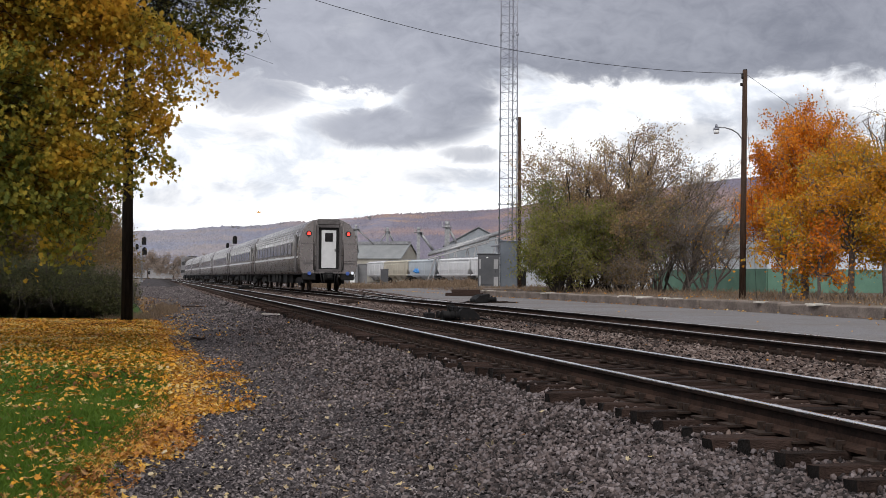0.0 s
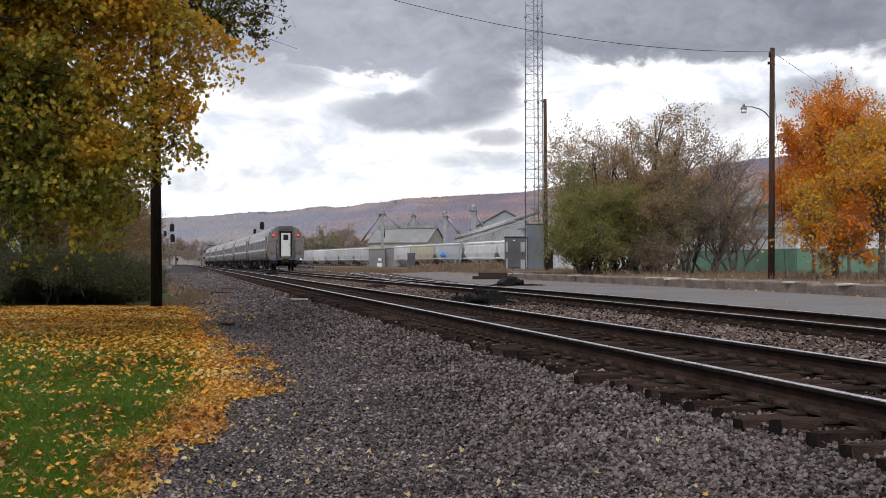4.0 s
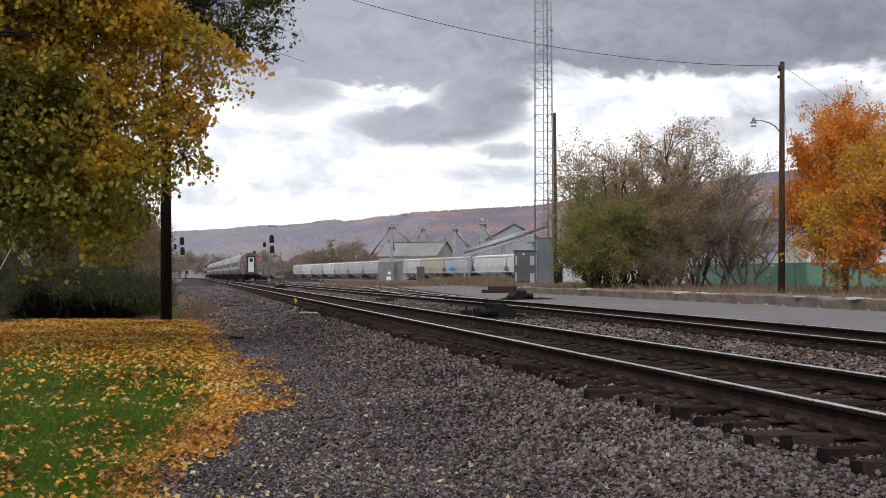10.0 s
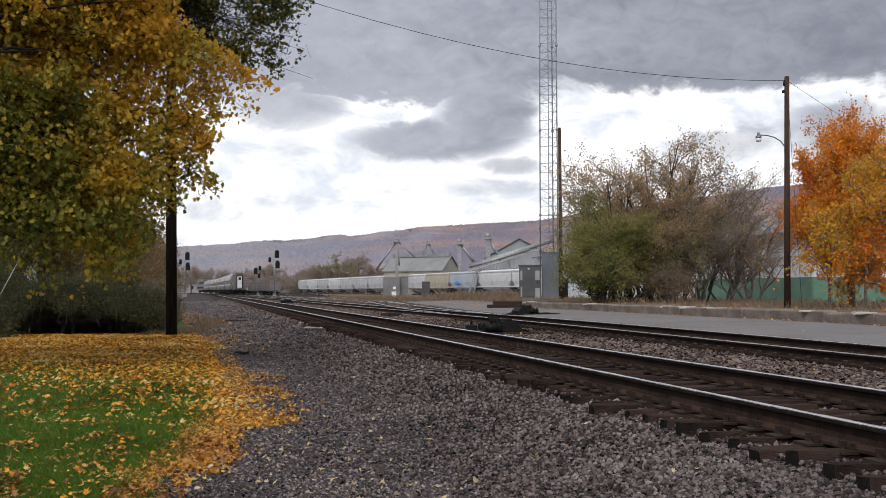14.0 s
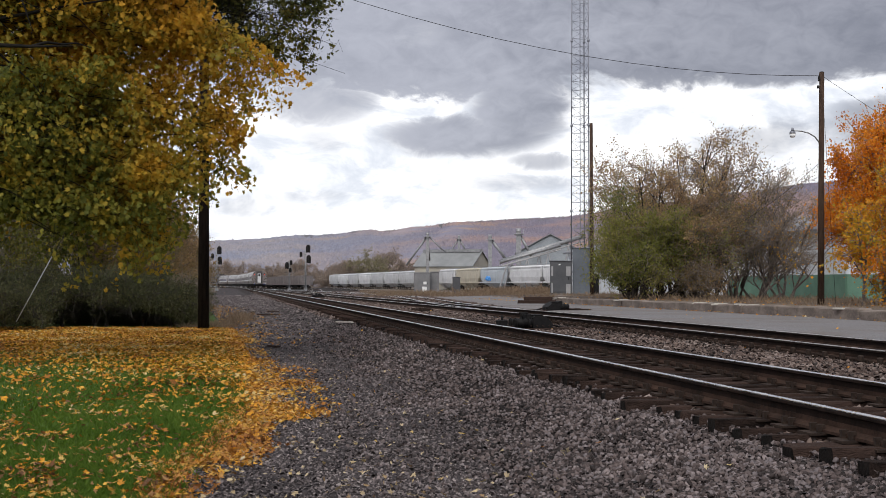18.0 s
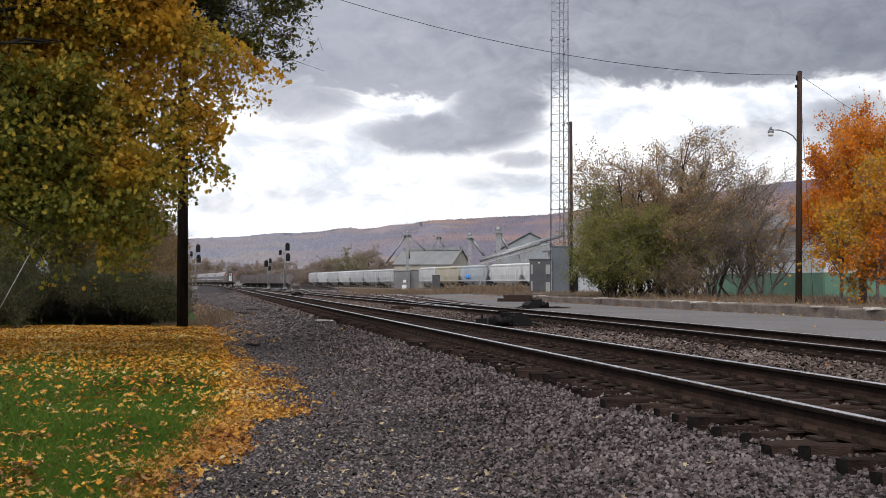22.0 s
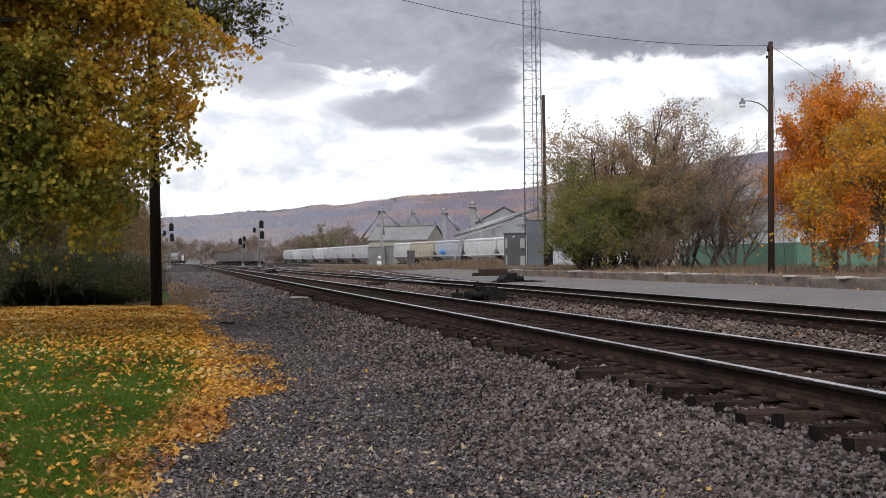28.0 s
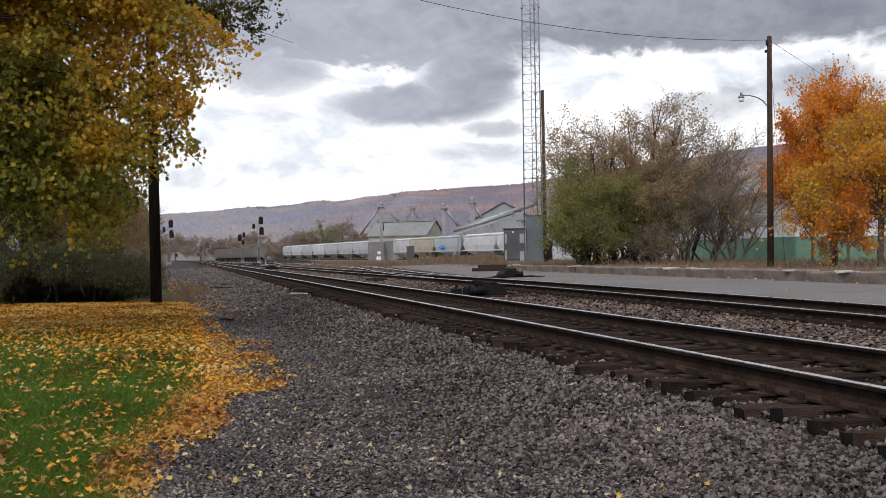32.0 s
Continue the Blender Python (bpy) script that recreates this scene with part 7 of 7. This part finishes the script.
    add(x, y, rng.uniform(0.07, 0.12, n), 0.02)
    n = 900
    y = rng.uniform(20, 82, n)
    x = 18.2 + rng.uniform(0, 1, n) ** 1.2 * 14
    add(x, y, rng.uniform(0.08, 0.14, n), 0.02)
    p, s = np.concatenate(ps), np.concatenate(ss)
    tagged(scatter("fallen_leaves", p, s, M_LITTER, STAR_V, STAR_F, flat=0.42, squash=0.6, jitter=0.05), "fallen maple leaves in yellow and orange on the ground", "leaves", kind="stuff")


def make_stones():
    ps, ss = [], []

    def add(n, y0, y1, x0, x1, s0, s1, lift=0.0):
        y = near_y(n, y0, y1)
        x = rng.uniform(0, 1, n)
        x = x0(y) + (x1(y) - x0(y)) * x if callable(x0) else x0 + (x1 - x0) * x
        ps.append(np.stack([x, y, height(x, y) + lift + rng.uniform(-0.008, 0.028, n)], 1))
        ss.append(rng.uniform(s0, s1, n) * (1 + y * 0.012))
    # shoulder of the near track
    add(40000, 4.2, 34, lambda y: 2.15 + 0.3 * np.sin(y * 1.3) + 0.2 * np.sin(y * 3.1 + 1), lambda y: 3.7 + 0 * y, 0.02, 0.042)
    add(2600, 4.2, 24, 3.66, 4.1, 0.022, 0.042, 0.045)
    add(4500, 4.2, 34, 1.0, 2.6, 0.02, 0.045, -0.004)
    p, s = np.concatenate(ps), np.concatenate(ss)
    keep = ~((np.abs(p[:, 0] - 4.86) < 0.9) & (np.abs(np.abs(p[:, 0] - 4.86) - 0.7525) < 0.1))
    ob = scatter("ballast", p[keep], s[keep], M_STONE, CHIP_V, CHIP_F, 0.8, jitter=0.075, squash=0.5)
    tagged(ob, "coarse grey crushed-stone ballast", "ballast", kind="stuff")
    ps.clear()
    ss.clear()
    add(15000, 4.4, 34, 3.9, 6.2, 0.03, 0.058, 0.04)
    add(22000, 7.5, 45, 6.1, 8.2, 0.03, 0.055, 0.005)
    add(10000, 9, 50, 8.3, 11.0, 0.03, 0.055, 0.005)
    add(34000, 38, 170, lambda y: 3.4 + 0 * y, lambda y: np.interp(y, *TRACK_3) + 1.8, 0.05, 0.085, 0.0)
    p, s = np.concatenate(ps), np.concatenate(ss)
    ob = scatter("rusty_ballast", p, s, M_STONE_RUST, TENT_V * (1.1, 1.1, 0.6), TENT_F, 0.4, jitter=0.1, squash=0.5)
    tagged(ob, "rust-stained brown ballast between the rails", "ballast", kind="stuff")
    ps.clear()
    ss.clear()
    add(95000, 4.6, 40, lambda y: lawn_edge(y) + 0.02, lambda y: 2.6 + 0 * y, 0.009, 0.025, -0.004)
    p, s = np.concatenate(ps), np.concatenate(ss)
    far = rng.uniform(0, 1, (26000, 2))
    y = 30 + 110 * far[:, 0] ** 1.6
    x = lawn_edge(y) + (3.4 - lawn_edge(y)) * far[:, 1]
    p = np.concatenate([p, np.stack([x, y, height(x, y)], 1)])
    s = np.concatenate([s, rng.uniform(0.03, 0.075, len(x)) * (0.6 + y * 0.012)])
    ob = scatter("path_gravel", p, s, M_CHIP, TENT_V * (1.1, 1.1, 0.6), TENT_F, 0.45, jitter=0.1, squash=0.45)
    tagged(ob, "dark fine gravel of the track-side path", "gravel", kind="stuff")


def make_weeds():
    spots = np.array([(-1.15, 36.6, 0.2, 0.6), (-0.25, 37.0, 0.2, 0.9), (0.0, 38.5, 0.2, 0.8), (0.45, 44.0, 0.25, 1.3), (0.55, 45.5, 0.25, 1.3), (0.3, 42.0, 0.2, 0.8)])
    n = 4500
    k = rng.integers(0, len(spots), n)
    x = spots[k, 0] + rng.normal(0, 1, n) * spots[k, 2]
    y = spots[k, 1] + rng.normal(0, 1, n) * spots[k, 2] * 2
    blades("dry_grass_tuft", x, y, height(x, y), rng.uniform(0.05, 0.32, n) * rng.uniform(0.2, 1.2, n) * spots[k, 3], 0.005, M_STRAW, 0.24, "tall dry straw-coloured grass round the pole", "dry grass")
    n = 26000
    az = rng.uniform(6.5, 17.0, n)
    d = rng.uniform(92, 165, n)
    x, y = d * np.sin(np.radians(az)), d * np.cos(np.radians(az))
    tuft = np.array([noise.noise(Vector((a * 0.15, b * 0.06, 1.7))) for a, b in zip(x, y)])
    h = rng.uniform(0.08, 0.3, n) * np.clip(1 + tuft * 2.2, 0.3, 2.6)
    blades("yard_weeds", x, y, height(x, y), h, 0.03, M_STRAW, 0.35, "dry weeds in front of the freight cars", "weeds")
    n = 9000
    az = np.where(rng.uniform(0, 1, n) < 0.7, rng.normal(13.6, 1.0, n), rng.normal(15.4, 0.5, n))
    d = rng.uniform(95, 140, n)
    x, y = d * np.sin(np.radians(az)), d * np.cos(np.radians(az))
    blades("brown_weeds", x, y, height(x, y), rng.uniform(0.2, 0.9, n) * rng.uniform(0.4, 1.2, n), 0.025, M_STRAW, 0.3, "tall brown dead weeds beside the cabinets", "weeds")
    n = 12000
    y = rng.uniform(28, 84, n)
    x = 19.2 + rng.uniform(0, 1, n) ** 1.3 * 12
    blades("platform_weeds", x, y, height(x, y), rng.uniform(0.05, 0.4, n) * rng.uniform(0.2, 1.0, n), 0.015, M_STRAW, 0.35, "dry grass on the platform under the trees", "dry grass")
    n = 9000
    x, y = rng.uniform(-14, -2.6, n), rng.uniform(44, 70, n)
    blades("thicket_grass", x, y, height(x, y), rng.uniform(0.3, 1.3, n), 0.03, M_STRAW, 0.3, "rank grass under the thicket", "dry grass")


make_lawn()
make_litter()
make_stones()
make_weeds()


# ---- leaves that fall while the train leaves ----
def make_falling():
    out = []
    for k in range(4):
        me = bpy.data.meshes.new("falling_leaf")
        v = STAR_V * 0.075
        me.from_pydata([tuple(p) for p in v], [], [tuple(int(i) for i in f) for f in STAR_F])
        me.materials.append(M_LITTER)
        ob = new("falling_leaf", me)
        tagged(ob, "golden maple leaf falling through the air", "leaf", "falling leaves")
        out.append(ob)
    return out


falling = make_falling()


# ---- motion of the train ----
COACH = 26.0


def motions():
    ts = np.arange(0, 32.01, 1.0)
    for k, ob in enumerate(train_cars):
        rows = []
        for t in ts:
            y = 63 - 2.2 * math.exp(-t / 1.4) + 8.6 * t + 0.11 * t * t + k * COACH
            x0, x1 = on(TRACK_2, y), on(TRACK_2, y + 25)
            rows.append((float(t), pose(x0, y, RAIL_TOP + 0.07, 0, 0, -math.degrees(math.atan2(x1 - x0, 25)))))
        walk(ob, rows)

    # seconds, bearing, distance and height: from the crown, through the air, to rest on the ground
    falls = (((0.0, 5.1, 14, 2.16), (0.5, 5.6, 14, 1.35), (1.3, 6.2, 14, 0.06), (32.0, 6.2, 14, 0.06)),
             ((0.0, 3.2, 19, 5.3), (4.2, 3.2, 19, 5.3), (5.0, 5.2, 15.5, 4.2), (5.6, 5.95, 15, 3.24), (5.9, 6.7, 15, 2.85), (6.2, 6.59, 15, 2.35), (7.7, 7.2, 14.6, 0.06), (32.0, 7.2, 14.6, 0.06)),
             ((0.0, 2.8, 19, 5.2), (7.6, 2.8, 19, 5.2), (8.4, 3.6, 13.5, 4.2), (9.0, 4.36, 13, 3.13), (9.2, 5.26, 13, 2.79), (9.4, 4.87, 13, 2.43), (10.8, 5.5, 12.6, 0.06), (32.0, 5.5, 12.6, 0.06)),
             ((0.0, 2.5, 19, 5.0), (21.4, 2.5, 19, 5.0), (22.4, 4.2, 14.4, 3.0), (23.0, 5.52, 14, 2.53), (23.4, 7.17, 14, 2.25), (24.9, 9.0, 13.6, 0.08), (32.0, 9.0, 13.6, 0.08)))
    for ob, rows in zip(falling, falls):
        walk(ob, [(t, Matrix.Translation(bearing(a, d, z)) @ pose(0, 0, 0, 25 + 40 * (k % 2), 20 * k, 35 * k)) for k, (t, a, d, z) in enumerate(rows)])


motions()
